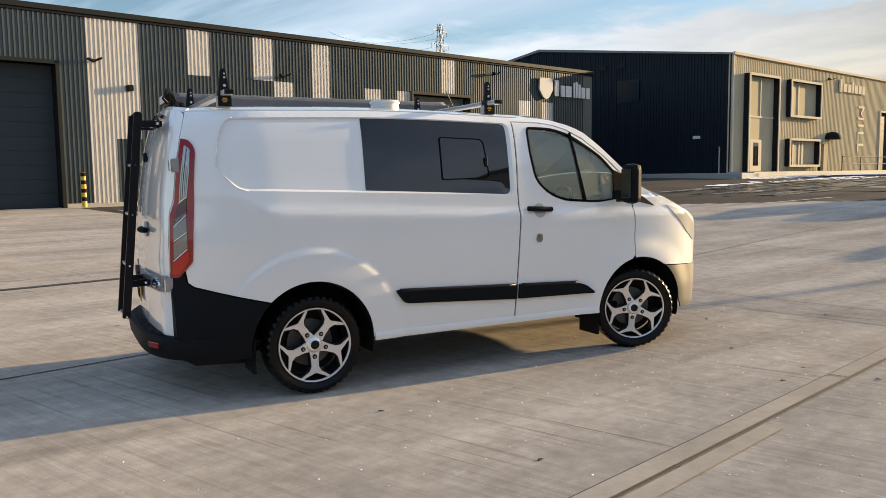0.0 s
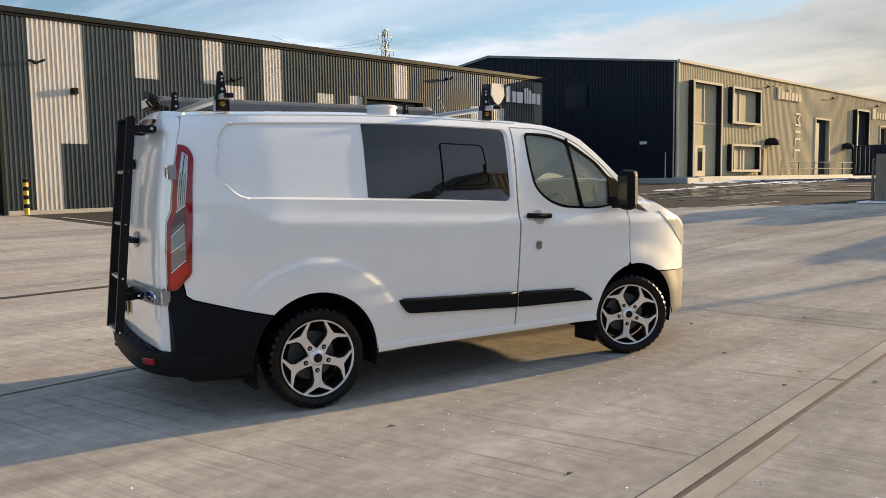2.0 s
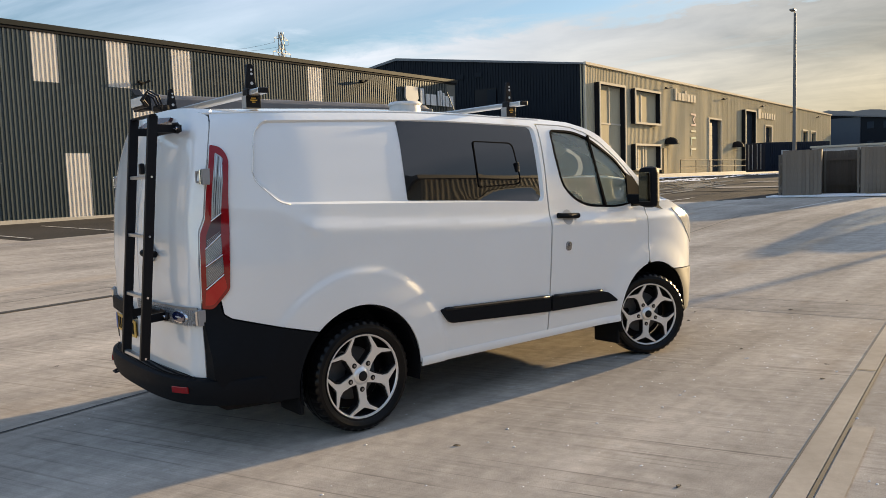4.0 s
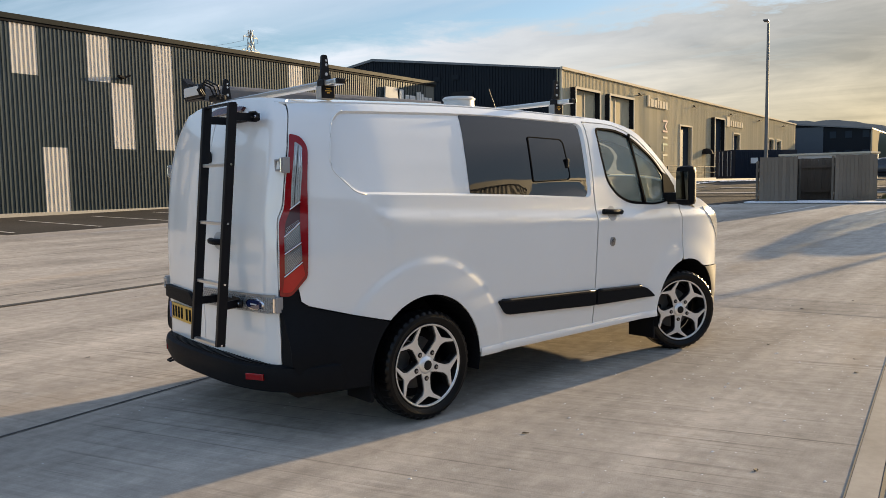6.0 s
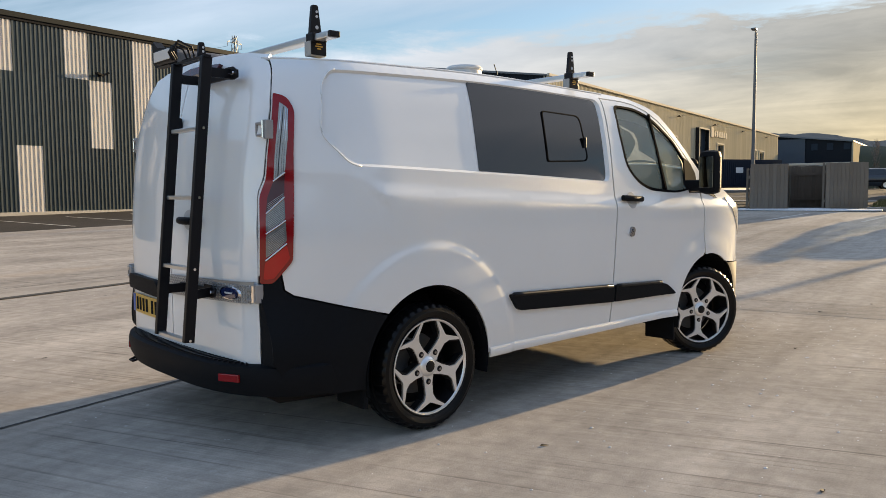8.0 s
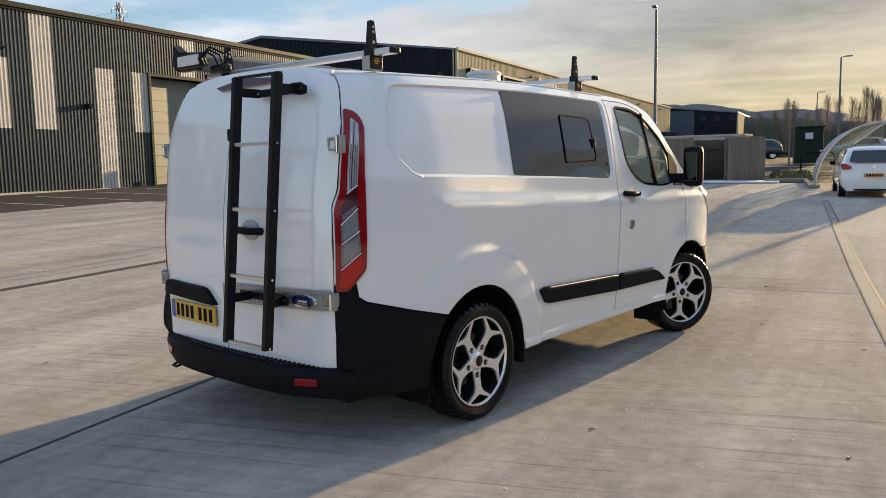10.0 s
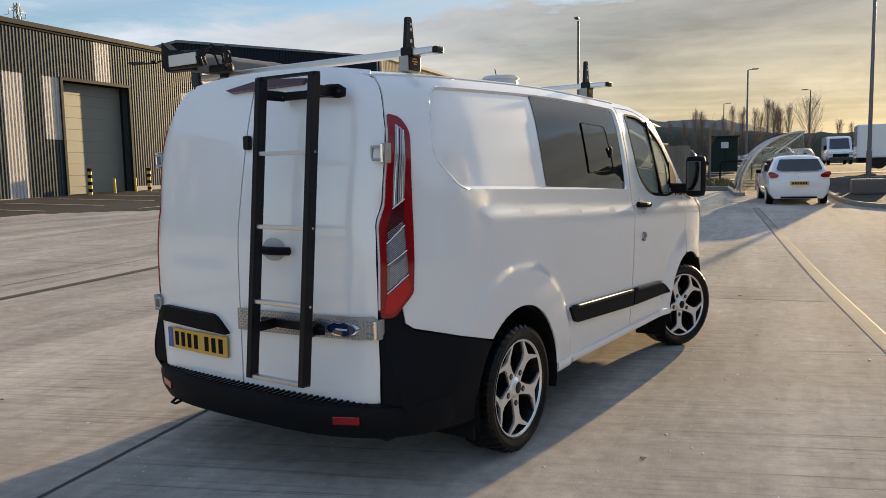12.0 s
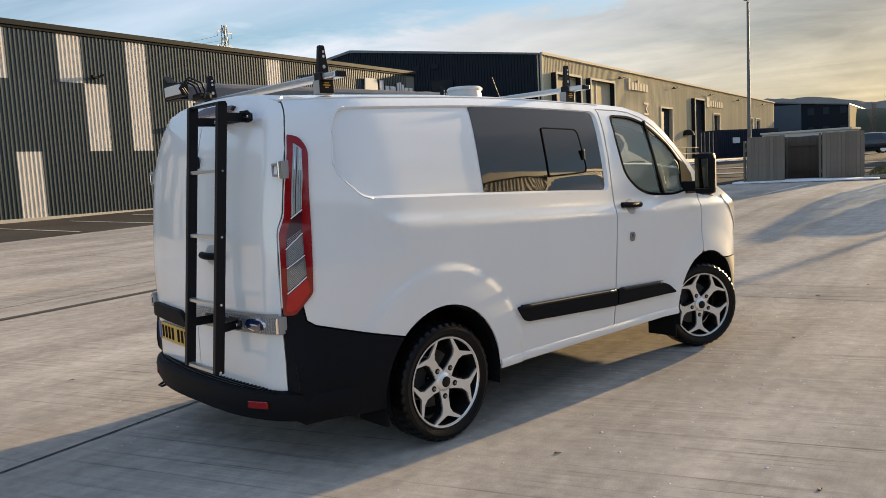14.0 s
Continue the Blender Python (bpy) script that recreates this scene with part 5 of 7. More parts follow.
# ---- rear doors ----
def rear_edge(z, gap=0.005):
    return half_width(gap_u(z), z) - gap


def rear_at(off=0.0):
    """The rear face, bowed across and wrapping forward to the body side at its edges."""
    def flat(y, z):
        return -0.938 + lean(z) - 0.055 * (1 - min(1.0, abs(y) / 0.835) ** 2.2)

    def f(y, z):
        ye = rear_edge(z, 0.0) + (LEFT if y > 0 else 0.0)
        e = min(1.0, max(0.0, (abs(y) - ye + 0.11) / 0.11)) ** 2
        return Vector((flat(y, z) + e * (gap_u(z) + lean(z) - flat(ye, z)) - off, y, z))
    return f


def rear_top(y):
    return 1.950 + 0.046 * (1 - min(1, abs(y) / 0.66) ** 2.4)


zs = [0.45, 0.6, 0.8, 1.0, 1.2, 1.265, 1.295, 1.345, 1.375, 1.5, 1.6, 1.7, 1.8, 1.86, 1.90, 1.935]
R_DOOR = [(-rear_edge(z), z) for z in zs] + [(y, rear_top(y)) for y in np.linspace(-0.60, 0.038, 14)] + [(0.040, 1.55), (0.050, 1.38), (0.063, 1.25), (0.068, 1.12), (0.068, 0.447)] + [(y, 0.446 + 0.0) for y in (0.0, -0.4)]
L_DOOR = [(rear_edge(z) + LEFT, z) for z in zs] + [(y, rear_top(y)) for y in np.linspace(0.65, 0.046, 12)] + [(0.048, 1.55), (0.058, 1.38), (0.071, 1.25), (0.076, 1.12), (0.076, 0.447), (0.4, 0.446)]


def dished(off=0.0):
    """Rear door skin with its pressed upper field."""
    g = rear_at(off)

    def f(y, z):
        p = g(y, z)
        d = smoothstep(0.0, 0.12, 0.33 - abs(abs(y) - 0.40)) * smoothstep(0.98, 1.10, z) * (1 - smoothstep(1.60, 1.76, z))
        p.x += 0.008 * d
        return p
    return f


rd = shell("rear_door", R_DOOR, dished(), M_WHITE, van, step=0.045, edge=0.025, out=(-1, 0, 0), label="white hinged rear door with a bolted ladder")
ld = shell("rear_door", L_DOOR, dished(), M_WHITE, van, step=0.045, edge=0.025, out=(-1, 0, 0), label="white hinged rear door with the number plate")
# same black sheet behind the rear doors, for the shade in their gaps
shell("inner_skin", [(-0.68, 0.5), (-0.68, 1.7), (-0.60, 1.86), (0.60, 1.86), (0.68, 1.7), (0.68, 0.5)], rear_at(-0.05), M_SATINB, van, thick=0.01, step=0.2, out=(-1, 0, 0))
bm = bmesh.new()
box(bm, -0.75, 3.6, -0.80, 0.80, 0.325, 0.38, 0.02)
box(bm, -0.35, 3.3, -0.55, 0.55, 0.27, 0.33, 0.02)
extrude_poly(bm, [(-0.84, 0.40), (-0.84, 0.26), (-0.76, 0.21), (-0.40, 0.19), (-0.40, 0.40)], 1.38, "y", -0.66)
part("underbody", bm, M_SATINB, van)
bm = bmesh.new()
pipe(bm, [(-0.97, 0.60, 0.31), (-1.02, 0.60, 0.292), (-1.045, 0.595, 0.284), (-1.04, 0.57, 0.279), (-1.01, 0.56, 0.288)], 0.008, 8)
part("towing_eye", bm, M_SATINB, van)
for sgn in (-1, 1):
    shell("door_jamb", [(0.0, 0.47), (0.0, 1.90), (0.05, 1.90), (0.05, 0.47)], lambda d, z, s=sgn: Vector((gap_u(z) + 0.016 + lean(z) + d * 0.25, s * (half_width(gap_u(z), z) + (LEFT if s > 0 else 0) - d), z)), M_WHITE, van, thick=0.006, step=0.05, out=(-1, 0, 0))
    zc = (0.45, 0.55, 0.65, 0.75, 0.84)
    shell("corner_cladding", [(half_width(gap_u(z), z) + 0.003, z) for z in zc] + [(half_width(gap_u(z), z, 1.0) + 0.008, z) for z in reversed(zc)], lambda y, z, s=sgn: Vector((gap_u(z) - 0.004 + 0.10 * (y - half_width(gap_u(z), z)), s * y + (LEFT if s > 0 else 0), z)), M_PLASTIC, van, thick=0.01, step=0.04, out=(-1, 0, 0), label="black plastic corner beside the rear door")
shell("rear_header", [(y, rear_top(y) - 0.025) for y in np.linspace(-0.63, 0.69, 15)] + [(y, rear_top(y) + 0.022) for y in np.linspace(0.66, -0.60, 15)], rear_at(-0.02), M_WHITE, van, thick=0.012, step=0.06, out=(-1, 0, 0), label="white roof edge above the rear doors")
# silver tread-plate strip, badge, black trim, plate
shell("tread_strip", [(0.07, 0.735), (0.07, 0.842), (-0.755, 0.858), (-0.755, 0.754)], rear_at(0.020), M_ALUD, rd, thick=0.006, step=0.05, out=(-1, 0, 0), label="dull chequered aluminium strip")
bm = bmesh.new()
for i in range(60):
    for j in range(7):
        y, z = 0.05 - i * 0.0143, 0.755 + j * 0.0135
        if -0.74 < y:
            p = rear_at(0.0215)(y, z)
            a = radians(45 if (i + j) % 2 else -45)
            beam(bm, p + Vector((0, 0.006 * math.cos(a), 0.006 * math.sin(a))), p - Vector((0, 0.006 * math.cos(a), 0.006 * math.sin(a))), 0.0035, 0.0035, up=(1, 0, 0))
part("tread_pattern", bm, M_ALU, rd)["kind"] = "stuff"
bm = bmesh.new()
vs = [bm.verts.new(rear_at(0.030)(-0.605 + 0.080 * math.cos(a), 0.797 + 0.032 * math.sin(a))) for a in np.linspace(0, 2 * math.pi, 32, endpoint=False)]
v2 = [bm.verts.new(rear_at(0.020)(-0.605 + 0.086 * math.cos(a), 0.797 + 0.037 * math.sin(a))) for a in np.linspace(0, 2 * math.pi, 32, endpoint=False)]
bm.faces.new(vs)
for k in range(32):
    bm.faces.new((vs[k], vs[(k + 1) % 32], v2[(k + 1) % 32], v2[k]))
badge = part("badge", bm, M_CHROME, rd, "oval blue badge with a chrome edge")
shell("badge_face", [(-0.605 + 0.073 * math.cos(a), 0.797 + 0.027 * math.sin(a)) for a in np.linspace(0, 2 * math.pi, 28, endpoint=False)], rear_at(0.032), M_OVAL, badge, thick=0.002, step=0.03, out=(-1, 0, 0))
shell("badge_bar", rounded([(-0.572, 0.801), (-0.640, 0.801), (-0.636, 0.793), (-0.576, 0.793)], 0.003, 3), rear_at(0.034), M_SIGNW, badge, thick=0.001, step=0.02, out=(-1, 0, 0))
shell("handle_trim", rounded([(0.785, 0.715, 0.01), (0.725, 0.800, 0.03), (0.255, 0.790, 0.04), (0.150, 0.695, 0.02)], n=3), rear_at(0.030), M_PLASTIC, ld, thick=0.03, step=0.05, out=(-1, 0, 0), label="black plastic pull trim")
npl = shell("number_plate", rounded([(0.685, 0.570), (0.685, 0.681), (0.165, 0.681), (0.165, 0.570)], 0.006, 2), rear_at(0.018), M_PLATE_Y, ld, thick=0.006, step=0.06, out=(-1, 0, 0), label="yellow plate with plain dark bars and a blue band")
shell("plate_band", [(0.683, 0.572), (0.683, 0.679), (0.640, 0.679), (0.640, 0.572)], rear_at(0.0205), M_PLATE_B, npl, thick=0.002, step=0.05, out=(-1, 0, 0))
for k in range(7):
    y0 = 0.615 - k * 0.058 - (0.035 if k > 3 else 0)
    shell("plate_bar", [(y0, 0.588), (y0, 0.664), (y0 - 0.032, 0.664), (y0 - 0.032, 0.588)], rear_at(0.0205), M_BLK, npl, thick=0.002, step=0.05, out=(-1, 0, 0))
# rear handle
shell("handle_recess", [(-0.178 + 0.072 * math.cos(a), 1.145 + 0.055 * math.sin(a)) for a in np.linspace(0, 2 * math.pi, 24, endpoint=False)], rear_at(0.004), M_RECESS, rd, thick=0.006, step=0.04, out=(-1, 0, 0))
bm = bmesh.new()
pipe(bm, [rear_at(0.02 + 0.022 * math.sin(math.pi * k / 8))(-0.095 - 0.205 * k / 8, 1.142) for k in range(9)], 0.020, 10)
part("door_handle", bm, M_PLASTIC, rd, "black rear door handle")
bm = bmesh.new()
p = rear_at(0.012)(0.02, 1.66)
box(bm, p.x - 0.02, p.x + 0.01, -0.005, 0.035, 1.625, 1.695, 0.01)
part("lock_cover", bm, M_SATINB, rd)
# hinges
for sgn in (-1, 1):
    for z in (0.800, 1.590):
        ye = half_width(gap_u(z), z) + (LEFT if sgn > 0 else 0)
        x0 = gap_u(z) + lean(z)
        h = part("hinge", bm_boxes([(x0 - 0.030, x0 + 0.012, min(sgn * (ye - 0.006), sgn * (ye + 0.020)), max(sgn * (ye - 0.006), sgn * (ye + 0.020)), z - 0.045, z + 0.045),
                                    (x0 - 0.046, x0 - 0.030, min(sgn * (ye - 0.046), sgn * (ye + 0.004)), max(sgn * (ye - 0.046), sgn * (ye + 0.004)), z + 0.022, z + 0.034),
                                    (x0 - 0.046, x0 - 0.030, min(sgn * (ye - 0.046), sgn * (ye + 0.004)), max(sgn * (ye - 0.046), sgn * (ye + 0.004)), z - 0.034, z - 0.022),
                                    (x0 - 0.046, x0 - 0.030, min(sgn * (ye - 0.054), sgn * (ye - 0.044)), max(sgn * (ye - 0.054), sgn * (ye - 0.044)), z - 0.034, z + 0.034)], 0.003), M_HINGE, rd if sgn < 0 else ld, "bare steel door hinge")
        bm = bmesh.new()
        tube(bm, (x0 - 0.036, sgn * (ye + 0.004), z - 0.04), (x0 - 0.036, sgn * (ye + 0.004), z + 0.04), 0.009, seg=10)
        part("hinge_pin", bm, M_CHROME, h)
# high brake lamp
shell("brake_lamp", [(0.24, 1.935), (0.02, 1.968), (-0.10, 1.968), (-0.32, 1.955), (-0.30, 1.932), (0.20, 1.920)], rear_at(0.022), M_REDD, van, thick=0.02, step=0.05, out=(-1, 0, 0), label="slim dark red high brake lamp")
# bumper step
bm = bmesh.new()
rows = []
NB = 64


def bumper_x(y):
    return -0.47 - 0.625 * max(0.0, 1 - min(1.0, abs(y) / 0.972) ** 3.2) ** (1 / 2.6)


for k in range(NB + 1):
    t = -1 + 2 * k / NB
    a = t * math.pi / 2
    y = 0.972 * math.copysign(abs(math.sin(a)) ** 0.625, t)
    xo = -0.47 - 0.625 * abs(math.cos(a)) ** 0.77
    pts = [(-0.44, 0.455, 0.90), (xo + 0.03, 0.452, 0.985), (xo + 0.008, 0.44, 0.998), (xo, 0.41, 1.0), (xo + 0.008, 0.345, 1.0), (xo + 0.03, 0.295, 0.985), (-0.44, 0.285, 0.90)]
    y = y * (1 - 0.035 * smoothstep(-0.72, -0.47, xo)) + LEFT * max(0.0, t)
    row = [bm.verts.new((x, y * g, z)) for x, z, g in pts]
    if rows:
        for c in range(len(pts) - 1):
            bm.faces.new((rows[-1][c], rows[-1][c + 1], row[c + 1], row[c]))
    rows.append(row)
bm.faces.new(rows[0])
bm.faces.new(rows[-1][::-1])
bump = part("rear_bumper", bm, M_PLASTIC, van, "black plastic rear bumper with a ribbed step")
smooth_by_angle(bump, 30)
for k in range(41):
    y = -0.712 + k * 0.0356
    part("step_rib", bm_boxes([(bumper_x(y) + 0.03, -0.965, y - 0.006, y + 0.006, 0.452, 0.460)], 0.002), M_SATINB, bump)
for sgn in (-1, 1):
    bm = bmesh.new()
    beam(bm, (bumper_x(0.58) - 0.001, sgn * 0.58, 0.382), (bumper_x(0.70) - 0.001, sgn * 0.70, 0.386), 0.016, 0.038, bevel=0.004)
    part("reflector", bm, M_REDR, bump, "small dark red reflector")

# ---- wheels ----
def make_wheel(label):
    """A wheel about the origin, its outer face towards -y."""
    w = new("wheel")
    w["label"] = label
    prof = [(0.246, 0.085), (0.252, 0.098), (0.258, 0.1045), (0.262, 0.1045), (0.264, 0.1015), (0.278, 0.1085), (0.290, 0.112), (0.294, 0.1135), (0.298, 0.112), (0.312, 0.110), (0.328, 0.096), (0.334, 0.075), (0.335, 0.035), (0.331, 0.030), (0.331, 0.024), (0.335, 0.019),
            (0.335, -0.019), (0.331, -0.024), (0.331, -0.030), (0.335, -0.035), (0.334, -0.075), (0.328, -0.096), (0.312, -0.110), (0.298, -0.112), (0.294, -0.1135), (0.290, -0.112), (0.278, -0.1085), (0.264, -0.1015), (0.262, -0.1045), (0.258, -0.1045), (0.252, -0.098), (0.246, -0.085)]
    prof = [(r * 1.040, y * 1.05) for r, y in prof]
    N = 200
    bm = bmesh.new()
    rows = []
    for k in range(N):
        a = 2 * math.pi * k / N
        row = []
        for r, y in prof:
            if 0.340 < r and 0.07 < abs(y) < 0.105 and k % 5 < 2:
                r -= 0.009
            row.append(bm.verts.new((r * math.cos(a), y, r * math.sin(a))))
        rows.append(row)
    for k in range(N):
        for c in range(len(prof) - 1):
            bm.faces.new((rows[k][c], rows[k][c + 1], rows[(k + 1) % N][c + 1], rows[(k + 1) % N][c]))
    t = part("tyre", bm, M_RUBBER, w, "black road tyre with worn tread")
    smooth_by_angle(t, 28)

    def lathe(name, prof, material, host, n=72, label=""):
        bm = bmesh.new()
        rows = [[bm.verts.new((r * math.cos(2 * math.pi * k / n), y, r * math.sin(2 * math.pi * k / n))) for r, y in prof] for k in range(n)]
        for k in range(n):
            for c in range(len(prof) - 1):
                bm.faces.new((rows[k][c], rows[k][c + 1], rows[(k + 1) % n][c + 1], rows[(k + 1) % n][c]))
        return smooth_by_angle(part(name, bm, material, host, label), 30)

    rim = lathe("rim", [(0.243, -0.095), (0.247, -0.101), (0.243, -0.106), (0.236, -0.104), (0.232, -0.096)], M_ALLOY, w, label="machined alloy rim edge")
    lathe("rim_barrel", [(0.232, -0.093), (0.222, -0.06), (0.215, 0.02), (0.228, 0.085), (0.243, 0.09)], M_GLOSSB, w, label="gloss black rim barrel")
    lathe("brake_disc", [(0.05, 0.03), (0.155, 0.03), (0.158, 0.042), (0.05, 0.05)], M_POST, w, label="dull grey brake disc")
    lathe("back_plate", [(0.01, 0.062), (0.21, 0.062), (0.212, 0.075)], M_SATINB, w)
    # one forked spoke
    bm = bmesh.new()
    bk = bmesh.new()

    def prism(b, pts, y_of, th):
        va = [b.verts.new((p[0], y_of(math.hypot(*p)), p[1])) for p in pts]
        vb = [b.verts.new((p[0] * 1.0, y_of(math.hypot(*p)) + th, p[1])) for p in pts]
        n = len(pts)
        b.faces.new(va)
        b.faces.new(vb[::-1])
        for i in range(n):
            b.faces.new((va[i], vb[i], vb[(i + 1) % n], va[(i + 1) % n]))

    def face_y(r):
        return -0.078 - 0.020 * smoothstep(0.06, 0.235, r)

    def polar(r, deg):
        return (r * math.sin(radians(deg)), r * math.cos(radians(deg)))

    stem = [(-0.034, 0.045), (-0.026, 0.090), (-0.0245, 0.146), (-0.012, 0.190), (0.0, 0.186), (0.012, 0.190), (0.0245, 0.146), (0.026, 0.090), (0.034, 0.045)]
    prism(bm, stem, face_y, 0.014)
    for s in (-1, 1):
        arm = [(s * 0.012, 0.190), (s * 0.0245, 0.146), (s * 0.040, 0.176), polar(0.237, s * 25.5), polar(0.237, s * 21.5)]
        if s < 0:
            arm = arm[::-1]
        prism(bm, arm, face_y, 0.014)
    bmesh.ops.remove_doubles(bm, verts=bm.verts, dist=0.0005)
    bmesh.ops.recalc_face_normals(bm, faces=bm.faces)
    me = bpy.data.meshes.new("spoke")
    bm.to_mesh(me)
    bm.free()
    me.materials.append(M_ALLOY)
    bst = [(-0.040, 0.045), (-0.033, 0.090), (-0.031, 0.142), (0.0, 0.182), (0.031, 0.142), (0.033, 0.090), (0.040, 0.045)]
    prism(bk, bst, lambda r: face_y(r) + 0.010, 0.045)
    for s in (-1, 1):
        arm = [(s * 0.009, 0.186), (s * 0.031, 0.142), (s * 0.046, 0.169), polar(0.233, s * 27.5), polar(0.233, s * 20.5)]
        prism(bk, arm if s > 0 else arm[::-1], lambda r: face_y(r) + 0.010, 0.045)
    bmesh.ops.recalc_face_normals(bk, faces=bk.faces)
    mb = bpy.data.meshes.new("spoke_back")
    bk.to_mesh(mb)
    bk.free()
    mb.materials.append(M_GLOSSB)
    for k in range(5):
        so = new("spoke", me)
        so.parent, so.rotation_euler = w, (0, radians(72 * k + 180), 0)
        sb = new("spoke_back", mb)
        sb.parent, sb.rotation_euler = so, (0, 0, 0)
        a = radians(72 * k + 180)
        bx, bz = 0.080 * math.sin(a), 0.080 * math.cos(a)
        b3 = bmesh.new()
        tube(b3, (bx, -0.070, bz), (bx, -0.0815, bz), 0.0155, 0.0155, 16)
        seat_ring = part("bolt_seat", b3, M_GLOSSB, w, "black bolt recess")
        b3 = bmesh.new()
        tube(b3, (bx, -0.078, bz), (bx, -0.088, bz), 0.0095, 0.008, 6)
        part("wheel_bolt", b3, M_LOCK, seat_ring, "dull steel wheel bolt")
    lathe("hub", [(0.0, -0.096), (0.028, -0.096), (0.036, -0.094), (0.046, -0.088), (0.053, -0.080), (0.056, -0.072), (0.056, -0.03)], M_ALLOY, w, 40, "machined hub")
    lathe("centre_cap", [(0.0, -0.1005), (0.022, -0.0995), (0.029, -0.0965), (0.030, -0.093)], M_GLOSSB, w, 30, "dark centre cap")
    for c in w.children:
        if not c.name.startswith("tyre"):
            c.scale = (1.078, 1, 1.078)
    return w


wheel = make_wheel("forked five-spoke alloy wheel with a black tyre")
wheel.parent = van
wheel.matrix_basis = pose(0, -0.872, WR)
for m in (pose(WB, -0.872, WR, 0, 8, -23), pose(0, 0.925, WR, 0, 0, 180), pose(WB, 0.925, WR, 0, 0, 157)):
    copy_thing(wheel, m)

# ---- ladder ----
lad = new("ladder")
lad.parent = van
lad["label"] = "satin black ladder with aluminium rungs bolted to a rear door"
LB, LT = (-1.180, 0.565), (-1.045, 1.945)


def lad_x(z):
    return LB[0] + (LT[0] - LB[0]) * (z - LB[1]) / (LT[1] - LB[1])


for y in (-0.538, -0.205):
    bm = bmesh.new()
    beam(bm, (LB[0], y, LB[1]), (LT[0], y, LT[1]), 0.030, 0.052, up=(1, 0, 0.1), bevel=0.004)
    r = part("ladder_rail", bm, M_SATINB, lad)
    for z in (0.575, 0.92, 1.265, 1.60):
        bm = bmesh.new()
        tube(bm, (lad_x(z), y - 0.022, z), (lad_x(z), y + 0.022, z), 0.007, seg=8)
        part("bolt", bm, M_CHROME, r)
for z in (0.572, 0.92, 1.265, 1.60):
    bm = bmesh.new()
    box(bm, lad_x(z) - 0.016, lad_x(z) + 0.016, -0.53, -0.215, z - 0.010, z + 0.010, 0.004)
    part("rung", bm, M_ALU, lad, "ribbed aluminium rung")
for z, y0, y1 in ((1.872, -0.585, -0.19), (0.795, -0.515, -0.115)):
    xb = rear_at(0.03)(-0.35, z).x
    bm = bmesh.new()
    box(bm, xb - 0.016, xb, y0, y1, z - 0.020, z + 0.020, 0.004)
    extrude_poly(bm, [(y0 + 0.10, z + 0.036), (y0 + 0.02, z + 0.034), (y0 - 0.022, z + 0.012), (y0 - 0.018, z - 0.024), (y0 + 0.02, z - 0.030), (y0 + 0.10, z - 0.022)], 0.006, "x", xb - 0.021)
    for y in (-0.538, -0.205):
        yb = max(y, y0 + 0.03)
        beam(bm, (lad_x(z) + 0.005, y, z), (xb - 0.006, yb, z), 0.010, 0.046, up=(0, 0, 1))
    part("bracket", bm, M_SATINB, lad, "black stand-off bracket")
    for y in (y0 + 0.005, y0 + 0.05, y1 - 0.03):
        bm = bmesh.new()
        tube(bm, (xb - 0.016, y, z), (xb - 0.036, y, z), 0.009, seg=8)
        part("bolt", bm, M_CHROME, lad)
bm = bmesh.new()
beam(bm, (LT[0], -0.56, 1.945), (LT[0], -0.19, 1.945), 0.03, 0.012)
part("top_bar", bm, M_SATINB, lad)

